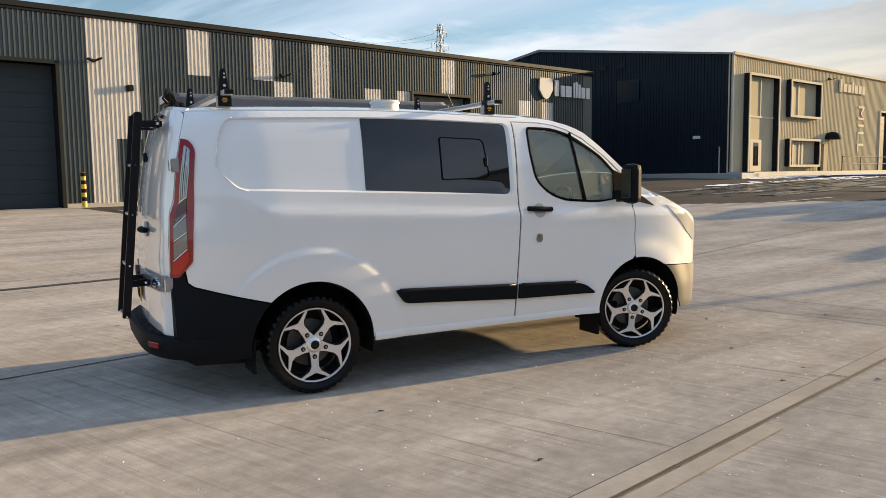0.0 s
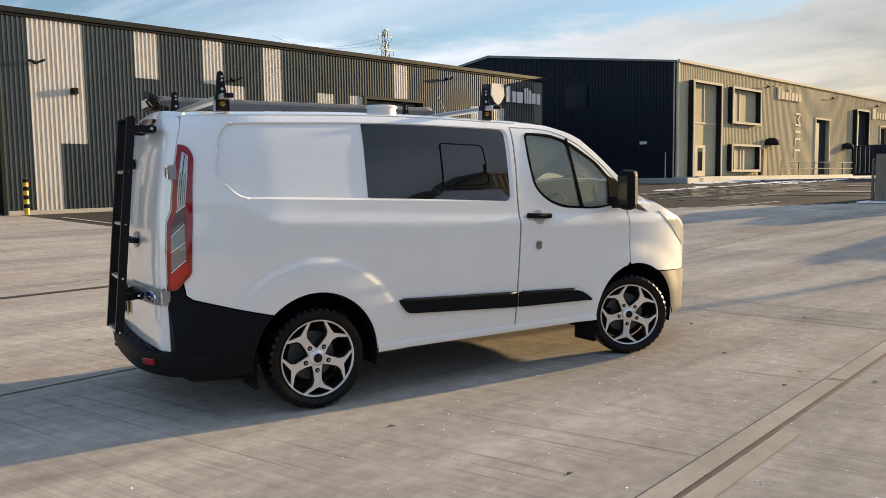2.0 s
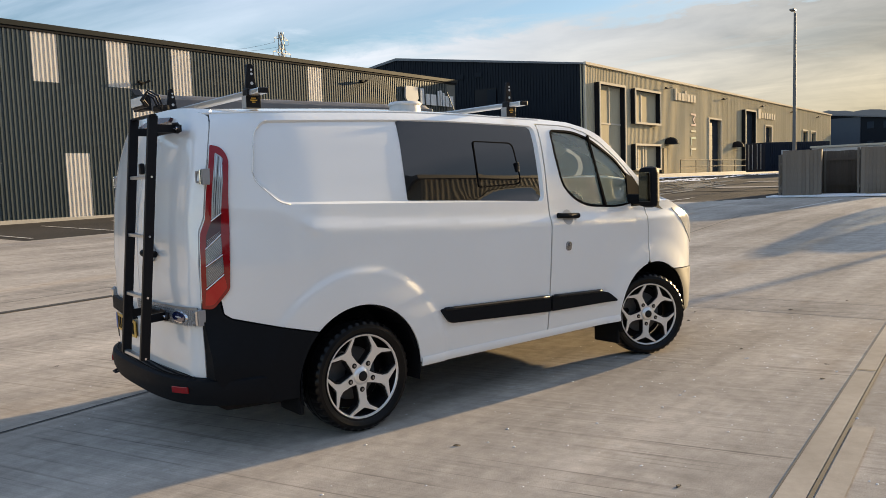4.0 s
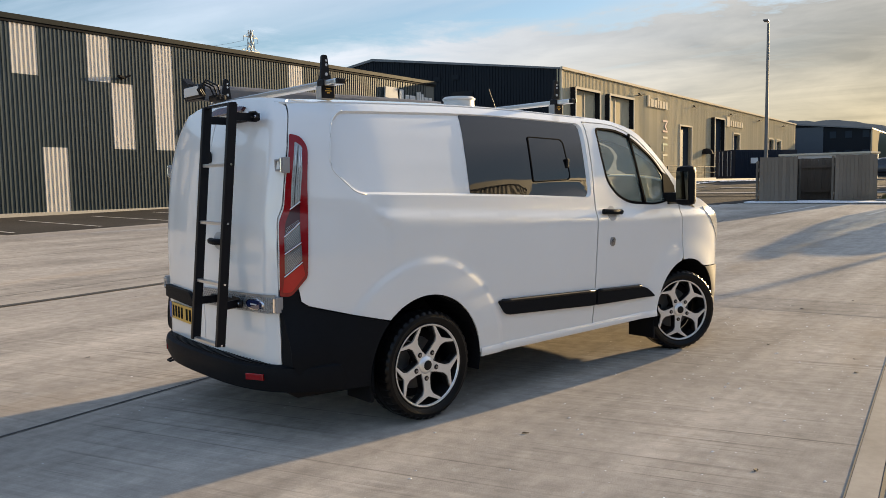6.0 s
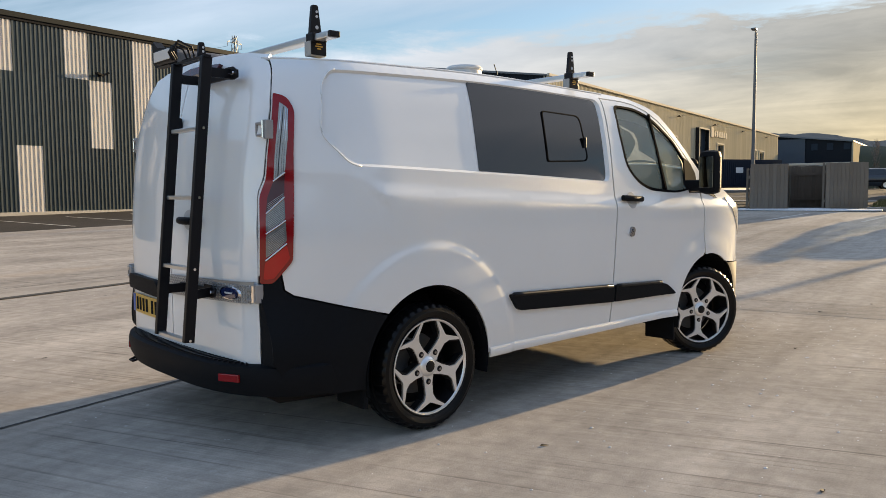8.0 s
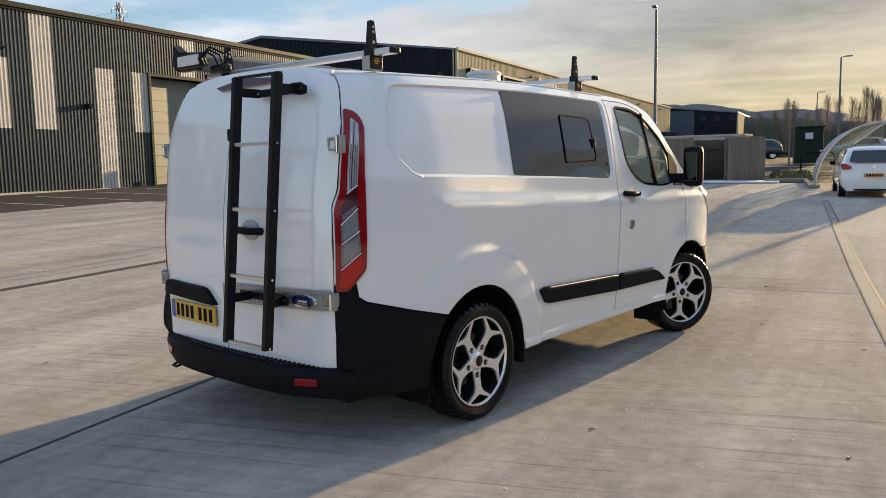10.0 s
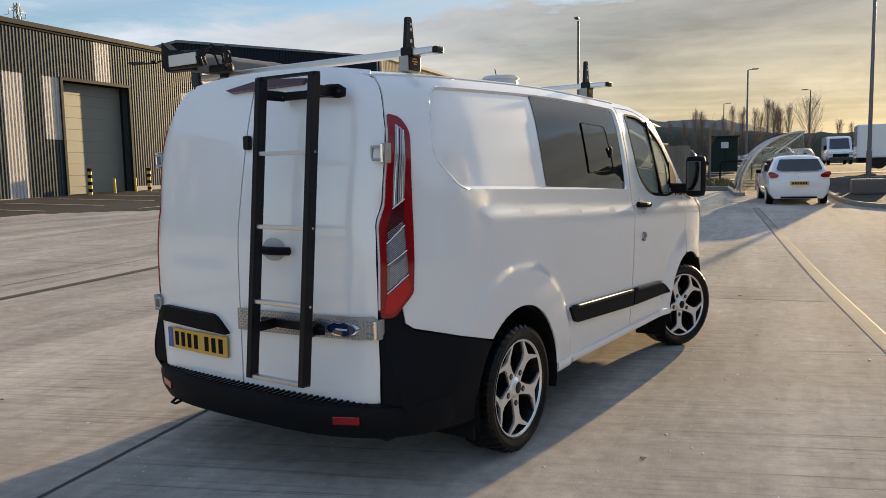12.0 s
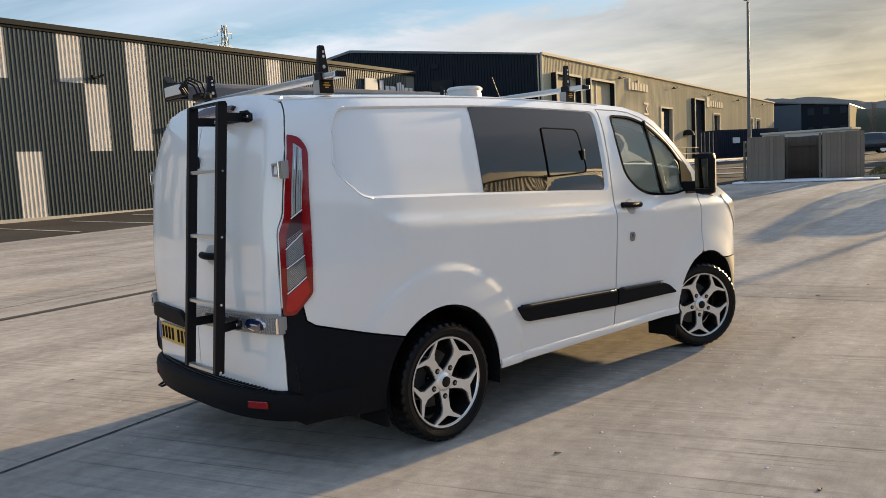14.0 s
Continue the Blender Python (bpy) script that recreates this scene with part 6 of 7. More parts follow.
# ---- roof bars, stops, awning, vent ----
for x, ylo, yhi in ((-0.50, -0.815, 0.86), (1.60, -0.815, 0.86)):
    bar = new("roof_bar")
    bar.parent = van
    bar["label"] = "aluminium roof bar with tall black end stops"
    bm = bmesh.new()
    box(bm, x - 0.032, x + 0.032, ylo, yhi, 2.060, 2.094, 0.008)
    part("beam", bm, M_ALU, bar)
    for y in (ylo - 0.012, yhi + 0.012):
        part("end_cap", bm_boxes([(x - 0.031, x + 0.031, y - 0.012, y + 0.012, 2.061, 2.093)], 0.006), M_SATINB, bar)
    for s in (-1, 1):
        foot = part("foot", bm_boxes([(x - 0.048, x + 0.048, s * 0.655 - 0.03, s * 0.655 + 0.03, 1.985, 2.062)], 0.008), M_FOOT, bar, "pale grey roof-bar foot with a black tag")
        part("tag_plate", bm_boxes([(x - 0.046, x + 0.046, min(s * 0.6852, s * 0.6895), max(s * 0.6852, s * 0.6895), 1.990, 2.058)], 0.002), M_SATINB, foot, "black tag plate")
        for j, wd in enumerate((0.030, 0.044, 0.022)):
            zc = 2.046 - j * 0.012
            part("tag_bar", bm_boxes([(x - wd / 2, x + wd / 2, min(s * 0.6893, s * 0.6905), max(s * 0.6893, s * 0.6905), zc - 0.003, zc + 0.003)]), M_PLATE_Y, foot)
        bm = bmesh.new()
        prof = [(x - 0.036, 2.094), (x + 0.036, 2.094), (x + 0.016, 2.240), (x + 0.010, 2.248), (x - 0.014, 2.248), (x - 0.020, 2.240)]
        extrude_poly(bm, prof, 0.020, "y", s * 0.655 - 0.01)
        stop = part("load_stop", bm, M_SATINB, bar, "tall tapered black load stop")
        # white plugs stand in for bright sky seen through the holes
        for zc, rr in ((2.135, 0.010), (2.190, 0.008), (2.215, 0.007)):
            b3 = bmesh.new()
            tube(b3, (x + 0.006, s * 0.655 - 0.0115, zc), (x + 0.006, s * 0.655 + 0.0115, zc), rr, seg=10)
            part("stop_hole", b3, M_SIGNW, stop)
        part("clamp", bm_boxes([(x - 0.045, x + 0.045, s * 0.655 - 0.045, s * 0.655 + 0.02, 2.056, 2.102)], 0.008), M_SATINB, bar)

awn = new("awning")
awn.parent = van
awn["label"] = "rolled grey awning in a long case along the roof edge"
bm = bmesh.new()
rows = []
for i in range(49):
    x = -0.60 + 2.62 * i / 48
    row = []
    for k in range(14):
        a = 2 * math.pi * k / 14
        rr = 0.052 + 0.007 * noise.noise((x * 6, k * 0.9, 0)) + 0.004 * noise.noise((x * 22, k * 0.7, 5))
        row.append(bm.verts.new((x, 0.93 + rr * 1.3 * math.cos(a), 2.185 + rr * math.sin(a))))
    if rows:
        for k in range(14):
            bm.faces.new((rows[-1][k], rows[-1][(k + 1) % 14], row[(k + 1) % 14], row[k]))
    rows.append(row)
bm.faces.new(rows[0])
bm.faces.new(rows[-1][::-1])
part("awning_bag", bm, M_BAGW, awn, "wrinkled grey awning bag", smooth=True)
part("awning_rail", bm_boxes([(-0.60, 2.02, 0.80, 0.87, 2.105, 2.20)], 0.01), M_BAGW, awn, "grey awning back rail")
bm = bmesh.new()
extrude_poly(bm, [(1.035, 2.285), (1.045, 2.15), (1.00, 2.11), (0.80, 2.11), (0.80, 2.215), (0.96, 2.235)], 0.06, "x", -0.66)
part("end_cap", bm, M_BAGB, awn, "black hooked end cap")
wl = part("work_light", bm_boxes([(-0.70, -0.655, 0.66, 0.93, 2.115, 2.205)], 0.012), M_BAGB, awn, "slim rectangular work light")
part("light_glass", bm_boxes([(-0.708, -0.699, 0.675, 0.915, 2.128, 2.192)], 0.004), M_CREAM, wl, "pale work light glass")
for j in range(3):
    bm = bmesh.new()
    y0 = 0.66 - 0.03 * j
    pipe(bm, [(-0.68, y0 + 0.02, 2.12), (-0.72, y0 - 0.01, 2.16), (-0.70, y0 - 0.05, 2.20 + 0.01 * j), (-0.66, y0 - 0.09 - 0.03 * j, 2.17), (-0.64, y0 - 0.10 - 0.02 * j, 2.11), (-0.60, y0 - 0.03, 2.08)], 0.007, 6)
    part("cable", bm, M_BAGB, awn, "black looped cable")
bm = bmesh.new()
box(bm, -0.64, -0.56, 0.52, 0.66, 2.075, 2.125, 0.02)
part("cable_clamp", bm, M_BAGB, awn)
for x in (-0.2, 0.6, 1.4):
    part("awning_foot", bm_boxes([(x - 0.03, x + 0.03, 0.70, 0.84, 1.97, 2.12)], 0.01), M_SATINB, awn)

bm = bmesh.new()
tube(bm, (0.80, -0.42, 2.01), (0.80, -0.42, 2.070), 0.115, 0.110, 32)
tube(bm, (0.80, -0.42, 2.070), (0.80, -0.42, 2.080), 0.118, 0.122, 32)
tube(bm, (0.80, -0.42, 2.080), (0.80, -0.42, 2.094), 0.122, 0.108, 32)
smooth_by_angle(part("roof_vent", bm, M_CREAM, van, "round cream roof vent"), 30)
bm = bmesh.new()
pipe(bm, [(1.75, 0.1, 2.0), (1.71, 0.1, 2.08), (1.62, 0.1, 2.26)], 0.004, 6)
part("aerial", bm, M_SATINB, van)
part("rear_cable_box", bm_boxes([(0.98, 1.10, 0.10, 0.20, 2.01, 2.06)], 0.01), M_SATINB, van)

# ---- cab ----
for y in (-0.45, 0.45):
    seat = new("seat")
    seat.parent = van
    seat["label"] = "dark grey cloth cab seat"
    part("cushion", bm_boxes([(1.85, 2.35, y - 0.26, y + 0.26, 0.70, 0.90)], 0.05), M_SEAT, seat)
    bm = bmesh.new()
    beam(bm, (1.88, y, 0.86), (1.76, y, 1.46), 0.48, 0.12, up=(1, 0, 0.2), bevel=0.04)
    part("backrest", bm, M_SEAT, seat)
    bm = bmesh.new()
    box(bm, 1.69, 1.78, y - 0.13, y + 0.13, 1.50, 1.68, 0.03)
    part("headrest", bm, M_SEAT, seat)
bm = bmesh.new()
extrude_poly(bm, [(2.55, 0.75), (2.60, 1.18), (2.72, 1.27), (2.98, 1.28), (2.98, 0.75)], 1.7, "y", -0.85)
part("dashboard", bm, M_SATINB, van, "black moulded dashboard")
st = new("steering_wheel")
st.parent = van
st.matrix_basis = pose(2.42, -0.45, 1.22, 0, -58, 0)
st["label"] = "black steering wheel"
bm = bmesh.new()
pipe(bm, [(0.19 * math.cos(a), 0.19 * math.sin(a), 0) for a in np.linspace(0, 2 * math.pi, 33)], 0.017, 8)
part("wheel_ring", bm, M_SATINB, st)
part("wheel_boss", bm_boxes([(-0.06, 0.06, -0.18, 0.18, -0.02, 0.02), (-0.18, 0.0, -0.03, 0.03, -0.02, 0.015)], 0.01), M_SATINB, st)
bm = bmesh.new()
box(bm, 2.05, 2.16, -0.14, 0.14, 1.70, 1.78, 0.02)
part("cab_mirror", bm, M_SATINB, van)
part("bulkhead", bm_boxes([(1.62, 1.66, -0.78, 0.78, 0.35, 1.88)]), M_SATINB, van)

# ---- bin store, lamps, far things ----
store = thing("bin_store", "weathered timber close-boarded bin store with open middle", "fence", pose(0, 0, 0))


def boards(parent, a, b, h, lean=0.0):
    a, b = Vector(a), Vector(b)
    L = (b - a).length
    n = max(2, int(L / 0.125))
    bm = bmesh.new()
    box(bm, 0, L / n - 0.004, -0.012, 0.012, 0, h, 0.003)
    me = bpy.data.meshes.new("board")
    bm.to_mesh(me)
    bm.free()
    # back boards take the brown with the enclosure's shade in its colour
    me.materials.append(M_WOOD_SHADED if lean else M_WOOD)
    ang = math.atan2((b - a).y, (b - a).x)
    for i in range(n):
        p = a.lerp(b, i / n)
        o = new("board", me)
        o.parent = parent
        o.matrix_world = pose(p.x, p.y, rise(p.x, p.y) - 0.02 + random.uniform(-0.012, 0.012), 0, 0, math.degrees(ang))
    s = Vector((-(b - a).y, (b - a).x)).normalized() * (0.05 if not lean else -0.05)
    for z in (0.3, h - 0.35):
        bm = bmesh.new()
        beam(bm, (a.x + s.x, a.y + s.y, rise(*a) + z), (b.x + s.x, b.y + s.y, rise(*b) + z), 0.05, 0.09)
        part("rail", bm, M_WOOD_SHADED if lean else M_WOOD, parent)
    for p in (a.lerp(b, 0.06), b.lerp(a, 0.06)):
        bm = bmesh.new()
        q = p + s * 1.9
        box(bm, q.x - 0.04, q.x + 0.04, q.y - 0.04, q.y + 0.04, rise(*p) - 0.1, rise(*p) + h - 0.02, 0.01)
        part("post", bm, M_WOOD, parent)


H = 1.72
boards(store, (30.5, 7.35), (31.0, 6.12), H)
boards(store, (31.5, 4.88), (31.9, 3.54), H)
boards(store, (33.3, 6.45), (33.7, 4.95), H - 0.1, 1)
boards(store, (30.5, 7.35), (33.6, 7.9), H - 0.16)
boards(store, (31.9, 3.54), (34.4, 4.1), H - 0.16)
boards(store, (33.6, 7.9), (34.4, 4.1), H - 0.22)
boards(store, (31.0, 6.12), (33.3, 6.45), H)
boards(store, (31.5, 4.88), (33.7, 4.95), H)
bm = bmesh.new()
for x0, x1, y0, y1 in ((29.9, 31.3, 3.0, 7.8), (31.3, 32.3, 4.7, 6.4)):
    for v in box(bm, x0, x1, y0, y1, 0, 0.05, 0.01):
        v.co.z += rise(30.6, 5) - 0.0
tagged(part("pad", bm, M_SNOW, smooth=False), "frosted concrete pad before the bin store", "pad", kind="structure")


def street_lamp(name, x, y, h, r, label, arm=0.7, az=180, z0=None):
    z0 = rise(x, y) if z0 is None else z0
    L = thing(name, label, "street lamp", pose(x, y, z0, 0, 0, az), group="lamp columns")
    bm = bmesh.new()
    tube(bm, (0, 0, -0.2), (0, 0, 1.3), r * 1.35, r * 1.3, 14)
    tube(bm, (0, 0, 1.3), (0, 0, h), r, r * 0.62, 14)
    part("column", bm, M_POST, L, smooth=False)
    bm = bmesh.new()
    pipe(bm, [(0, 0, h - 0.02), (0.08, 0, h + 0.04), (arm * 0.6, 0, h + 0.08)], 0.03)
    part("bracket", bm, M_POST, L)
    bm = bmesh.new()
    box(bm, arm * 0.45, arm * 0.45 + 0.55, -0.14, 0.14, h + 0.04, h + 0.13, 0.03)
    part("lantern", bm, M_POST, L, "flat grey lantern head")
    return L


street_lamp("street_lamp", 47.9, 10.22, 9.30, 0.11, "tall slim steel lamp column behind the bin store")
street_lamp("street_lamp", 73.9, -1.05, 8.4, 0.10, "distant slim steel lamp column", az=-90, z0=1.2)
street_lamp("street_lamp", 88.4, -8.0, 7.6, 0.09, "distant slim steel lamp column", az=90, z0=1.2)
street_lamp("street_lamp", 109, -0.27, 8.0, 0.09, "distant slim steel lamp column", az=-90, z0=1.2)
street_lamp("street_lamp", 33.0, -3.07, 11.0, 0.078, "stout steel lamp column on the far pavement")

pyl = thing("pylon", "far lattice electricity pylon with three pairs of arms", "pylon", pose(228.0, 238.4, 19.7, 0, 0, 5))
bm = bmesh.new()
HT = 44.4
for sx in (-1, 1):
    for sy in (-1, 1):
        beam(bm, (sx * 4.0, sy * 4.0, -20), (sx * 0.6, sy * 0.6, HT), 0.22, 0.22)
zz = np.linspace(0, HT, 12)
for a, b in zip(zz, zz[1:]):
    ra, rb = 2.97 - 2.27 * a / HT, 2.97 - 2.27 * b / HT
    for s in (-1, 1):
        beam(bm, (-ra, s * ra, a), (rb, s * rb, b), 0.16, 0.16)
        beam(bm, (ra, s * ra, a), (-rb, s * rb, b), 0.16, 0.16)
        beam(bm, (s * ra, -ra, a), (s * rb, rb, b), 0.16, 0.16, up=(1, 0, 0))
part("tower", bm, M_POST, pyl)
for z, w in ((41.5, 4.2), (36, 5.2), (30.5, 4.6)):
    bm = bmesh.new()
    beam(bm, (-w, 0, z), (w, 0, z), 0.2, 0.22)
    beam(bm, (-w, 0, z), (0, 0, z + 2.0), 0.12, 0.12)
    beam(bm, (w, 0, z), (0, 0, z + 2.0), 0.12, 0.12)
    for s in (-w, w):
        tube(bm, (s, 0, z - 1.8), (s, 0, z), 0.10, seg=6)
    part("arm", bm, M_POST, pyl)

for z, w in ((41.5, 4.2), (36, 5.2), (30.5, 4.6)):
    for e in (-w, w):
        bm = bmesh.new()
        pts = []
        for k in range(13):
            t = k / 12
            pts.append((e * (1 - t) + 120 * t, 210 * t, (z - 1.8) * (1 - t) + (z + 42) * t - 22 * t * (1 - t)))
        pipe(bm, pts, 0.05, 4)
        part("wire", bm, M_POST, pyl, "thin power line")

cont = thing("shipping_container", "navy corrugated steel shipping container beside the platform", "container", pose(68.0, 14.5, 1.68, 0, 0, -40))
bm = bmesh.new()
box(bm, -3.05, 3.05, -1.22, 1.22, -0.3, 2.0, 0.03)
part("body", bm, M_CONT, cont)
for i in range(30):
    bm = bmesh.new()
    box(bm, -3.0 + i * 0.2, -2.9 + i * 0.2, -1.25, -1.21, -0.1, 1.85, 0.01)
    part("rib", bm, M_CONT, cont)
for y in (-0.75, -0.3, 0.3, 0.75):
    bm = bmesh.new()
    tube(bm, (-3.10, y, -0.1), (-3.10, y, 1.9), 0.03, seg=8)
    part("lock_bar", bm, M_GALV, cont, "steel lock bar")
part("notice", bm_boxes([(-1.6, -0.9, -1.275, -1.252, 0.9, 1.35)], 0.005), M_SIGNW, cont, "pale notice")

# far dark unit
far_unit = thing("industrial_unit", "far navy industrial unit with slate square panels and a low roof", "building", pose(148, 20.2, -0.2, 0, 0, -2.8))
bm = bmesh.new()
extrude_poly(bm, [(-8.7, 0), (12, 0), (12, 11.5), (-8.7, 9.3)], 60, "x", 0)
part("wall", bm, M_CLAD_N, far_unit)
bm = bmesh.new()
extrude_poly(bm, [(-9.0, 9.27), (12.4, 11.54), (12.4, 11.75), (-9.0, 9.48)], 61, "x", -0.5)
part("roof", bm, M_ROOFM, far_unit)
part("wall", bm_boxes([(-0.15, 0, -1.5, 12, 0, 10.0)]), mat("slate_blue_cladding", (0.05, 0.065, 0.085), 0.45, vary=0.1, scale=2), far_unit, "slate blue front bay")
M_FARW = mat("slate_panel", (0.032, 0.042, 0.054), 0.8, spec=0.1, vary=0.15, scale=1)
for y in (-3.0, -5.4, -8.0):
    for z in (8.0, 4.8):
        part("panel", bm_boxes([(-0.12, -0.02, y - 0.5, y + 0.5, z, z + 1.15)], 0.02), M_FARW, far_unit, "slate square panel")
part("wall", bm_boxes([(-0.1, 30, -8.95, -8.72, 0, 9.2)]), M_CLAD_G, far_unit, "pale end wall")

# hill and dark bank
bm = bmesh.new()
rows = []
for i in range(121):
    y = 180 - i * 3.6
    row = []
    for x, h in ((360, 0), (420, 1.0), (520, 1.0), (700, 0)):
        hh = h * (22 + 1.6 * noise.noise((i * 0.21, x, 0)) + 0.9 * noise.noise((i * 0.9, x, 3)) + 4.5 * smoothstep(20, 50, y) + 0.8 * noise.noise((i * 2.3, x, 8)))
        hh *= 1 - 0.55 * smoothstep(0, -60, y)
        row.append(bm.verts.new((x, y, max(0, hh) + 2)))
    if rows:
        for c in range(3):
            bm.faces.new((rows[-1][c], rows[-1][c + 1], row[c + 1], row[c]))
    rows.append(row)
tagged(part("backdrop", bm, M_HILL, smooth=True), "low wooded hill on the skyline", "hill", kind="structure")
bm = bmesh.new()
rows = []
for i in range(161):
    y = 9.8 - i * 0.9
    row = []
    for x, h in ((136, 0), (137.5, 0.75), (140, 1), (147, 0.9), (152, 0)):
        hh = h * (5.8 + 2.0 * smoothstep(-16, 14, y) + 0.35 * noise.noise((i * 0.5, x, 0)) + 0.3 * noise.noise((i * 1.7, x, 3)))
        row.append(bm.verts.new((x + 0.4 * noise.noise((i * 0.8, x, 7)), y, rise(138, 0) + hh - 0.9)))
    if rows:
        for c in range(4):
            bm.faces.new((rows[-1][c], rows[-1][c + 1], row[c + 1], row[c]))
    rows.append(row)
tagged(part("hedge_bank", bm, M_HEDGE, smooth=True), "long dark planted bank beyond the car park", "hedge", kind="stuff")


def bare_tree(x, y, h, spread, seed, upright=0.8, z0=None, label="tall bare winter tree with upright twigs"):
    rnd = random.Random(seed)
    z0 = rise(x, y) if z0 is None else z0
    T = thing("tree", label, "tree", pose(x, y, z0), group="bare trees")
    bm = bmesh.new()
    tube(bm, (0, 0, -0.3), (0, 0, h * 0.25), h * 0.009, h * 0.007, 8)
    tube(bm, (0, 0, h * 0.25), (0.05 * h * rnd.uniform(-0.4, 0.4), 0, h * 0.95), h * 0.007, h * 0.001, 6)
    part("trunk", bm, M_BARK, T)
    verts, faces = [], []

    def twig(a, b, r0, r1):
        d = (b - a).normalized()
        u = d.cross(Vector((0.3, 0.9, 0.2))).normalized()
        v = d.cross(u)
        k = len(verts)
        for c, r in ((a, r0), (b, r1)):
            verts.extend(c + r * (u * math.cos(q) + v * math.sin(q)) for q in (0, 2.094, 4.189))
        faces.extend([(k, k + 1, k + 4, k + 3), (k + 1, k + 2, k + 5, k + 4), (k + 2, k, k + 3, k + 5)])

    def jitter(w, up):
        return Vector((rnd.uniform(-w, w), rnd.uniform(-w, w), rnd.uniform(0, up)))

    for i in range(80):
        t = rnd.uniform(0.06, 0.86)
        a = rnd.uniform(0, 2 * math.pi)
        ln = spread * rnd.uniform(0.55, 1.0) * (0.55 + 1.1 * math.sin(math.pi * min(1.0, t + 0.12)))
        d = Vector((math.cos(a), math.sin(a), upright * 2.0 + rnd.uniform(-0.3, 0.5))).normalized()
        p0 = Vector((0, 0, t * h))
        p1 = p0 + d * ln
        p1.z = min(p1.z, h * rnd.uniform(0.80, 0.97))
        twig(p0, p1, h * 0.0019, h * 0.0007)
        for j in range(6):
            q = p0.lerp(p1, rnd.uniform(0.25, 1))
            e = (d + jitter(0.55, 0.9)).normalized()
            r = q + e * ln * rnd.uniform(0.18, 0.36)
            twig(q, r, h * 0.0009, h * 0.0005)
            for k in range(1):
                q2 = q.lerp(r, rnd.uniform(0.3, 0.9))
                twig(q2, q2 + (e + jitter(0.6, 0.7)).normalized() * ln * 0.24, h * 0.0007, h * 0.0004)
    part("crown", mesh_from("crown", verts, faces, M_BARK), None, T, "crown of bare twigs")
    return T


bare_tree(83.4, -7.3, 6.8, 2.0, 5, 0.95, label="rounded bare winter tree beside a lamp column")
poplars = [bare_tree(0, 0, 9.3, 1.7 + 0.3 * i, 40 + i, 1.6 + 0.4 * i) for i in range(3)]
spots = [(133, 7.3, 0.85), (129, 3.3, 1.0), (131, 2.3, 0.95), (134, 0.3, 0.82), (130, -2.3, 1.05), (132, -3.9, 1.0), (131, -5.6, 1.02), (128.5, -7.2, 1.14), (130, -8.3, 1.06), (133, -9.5, 1.0),
         (131, -10.5, 1.05), (118, -15.5, 0.66), (134, -19.7, 0.72), (134, -1.1, 0.88), (132, 4.9, 0.8), (129.5, 1.2, 0.7), (130.5, -6.4, 0.9), (131.5, -9.0, 0.95)]
for i, (x, y, k) in enumerate(spots):
    src = poplars[i % 3]
    if i < 3:
        src.matrix_world = pose(x, y, rise(x, y), 0, 0, i * 70) @ Matrix.Scale(k, 4)
    else:
        c = copy_thing(src, pose(x, y, rise(x, y), 0, 0, i * 70))
        c.scale = (k, k, k)

# wood along the far side of the yard
bm = bmesh.new()
rnd = random.Random(77)
for i in range(420):
    t = rnd.random()
    x, y = 58 - 52 * t + rnd.uniform(-4, 4), -27.5 - 22 * t + rnd.uniform(-4, 4)
    h = 4.2 + 3.0 * noise.noise((t * 9, 1, 0)) + 2.0 * rnd.random() + 2.0 * t
    g = bmesh.ops.create_icosphere(bm, subdivisions=2, radius=1.0)
    rx = rnd.uniform(0.8, 1.9)
    zc = rnd.uniform(0.3, 0.95) * h
    for v in g["verts"]:
        k = 1 + 0.45 * noise.noise(v.co * 2.3 + Vector((i, 0, 0)))
        v.co = Vector((x + v.co.x * rx * k, y + v.co.y * rx * k, 1.0 + zc + v.co.z * rx * 0.9 * k))
tagged(part("wood", bm, M_HEDGE), "dark ragged belt of trees across the road", "trees", kind="stuff")

# ---- unit across the yard, behind the camera ----
M_CLAD_C = mat("glossy_bronze_cladding", (0.50, 0.42, 0.28), 0.35, vary=0.12, scale=3, rnd=0.1, stretch=(3, 3, 0.4))
unit_c = thing("industrial_unit", "dark profiled-steel industrial unit facing across the yard", "building", pose(0, 0, 0, 0, 0, -2.8))
part("wall", bm_boxes([(-40, 3, -16.6, -16.3, -0.3, 5.4), (2.7, 3, -35, -16.6, -0.3, 5.4), (-40, -39.7, -35, -16.6, -0.3, 5.4), (-40, 3, -35.3, -35, -0.3, 5.4)]), M_CLAD_D, unit_c)
part("roof", bm_boxes([(-40.2, 3.2, -35.5, -16.2, 5.4, 5.6)]), M_ROOFM, unit_c)
for k in range(-40, 3):
    clad(unit_c, P_PALE if k in (-31, -18, -17, -6) else P_DARK, k + 1.0, -16.297, 0.3, 5.35, 1.04, math.pi)
unit_d = thing("industrial_unit", "bronze profiled-steel industrial unit standing askew across the yard", "building", pose(13.6, -13.2, 0, 0, 0, -29))
part("wall", bm_boxes([(-4, 10, -0.3, 0, -0.3, 6.4), (9.7, 10, -14, -0.3, -0.3, 6.4), (-4, -3.7, -14, -0.3, -0.3, 6.4), (-4, 10, -14.3, -14, -0.3, 6.4)]), M_CLAD_C, unit_d)
part("roof", bm_boxes([(-4.2, 10.2, -14.5, 0.1, 6.4, 6.6)]), M_ROOFM, unit_d)
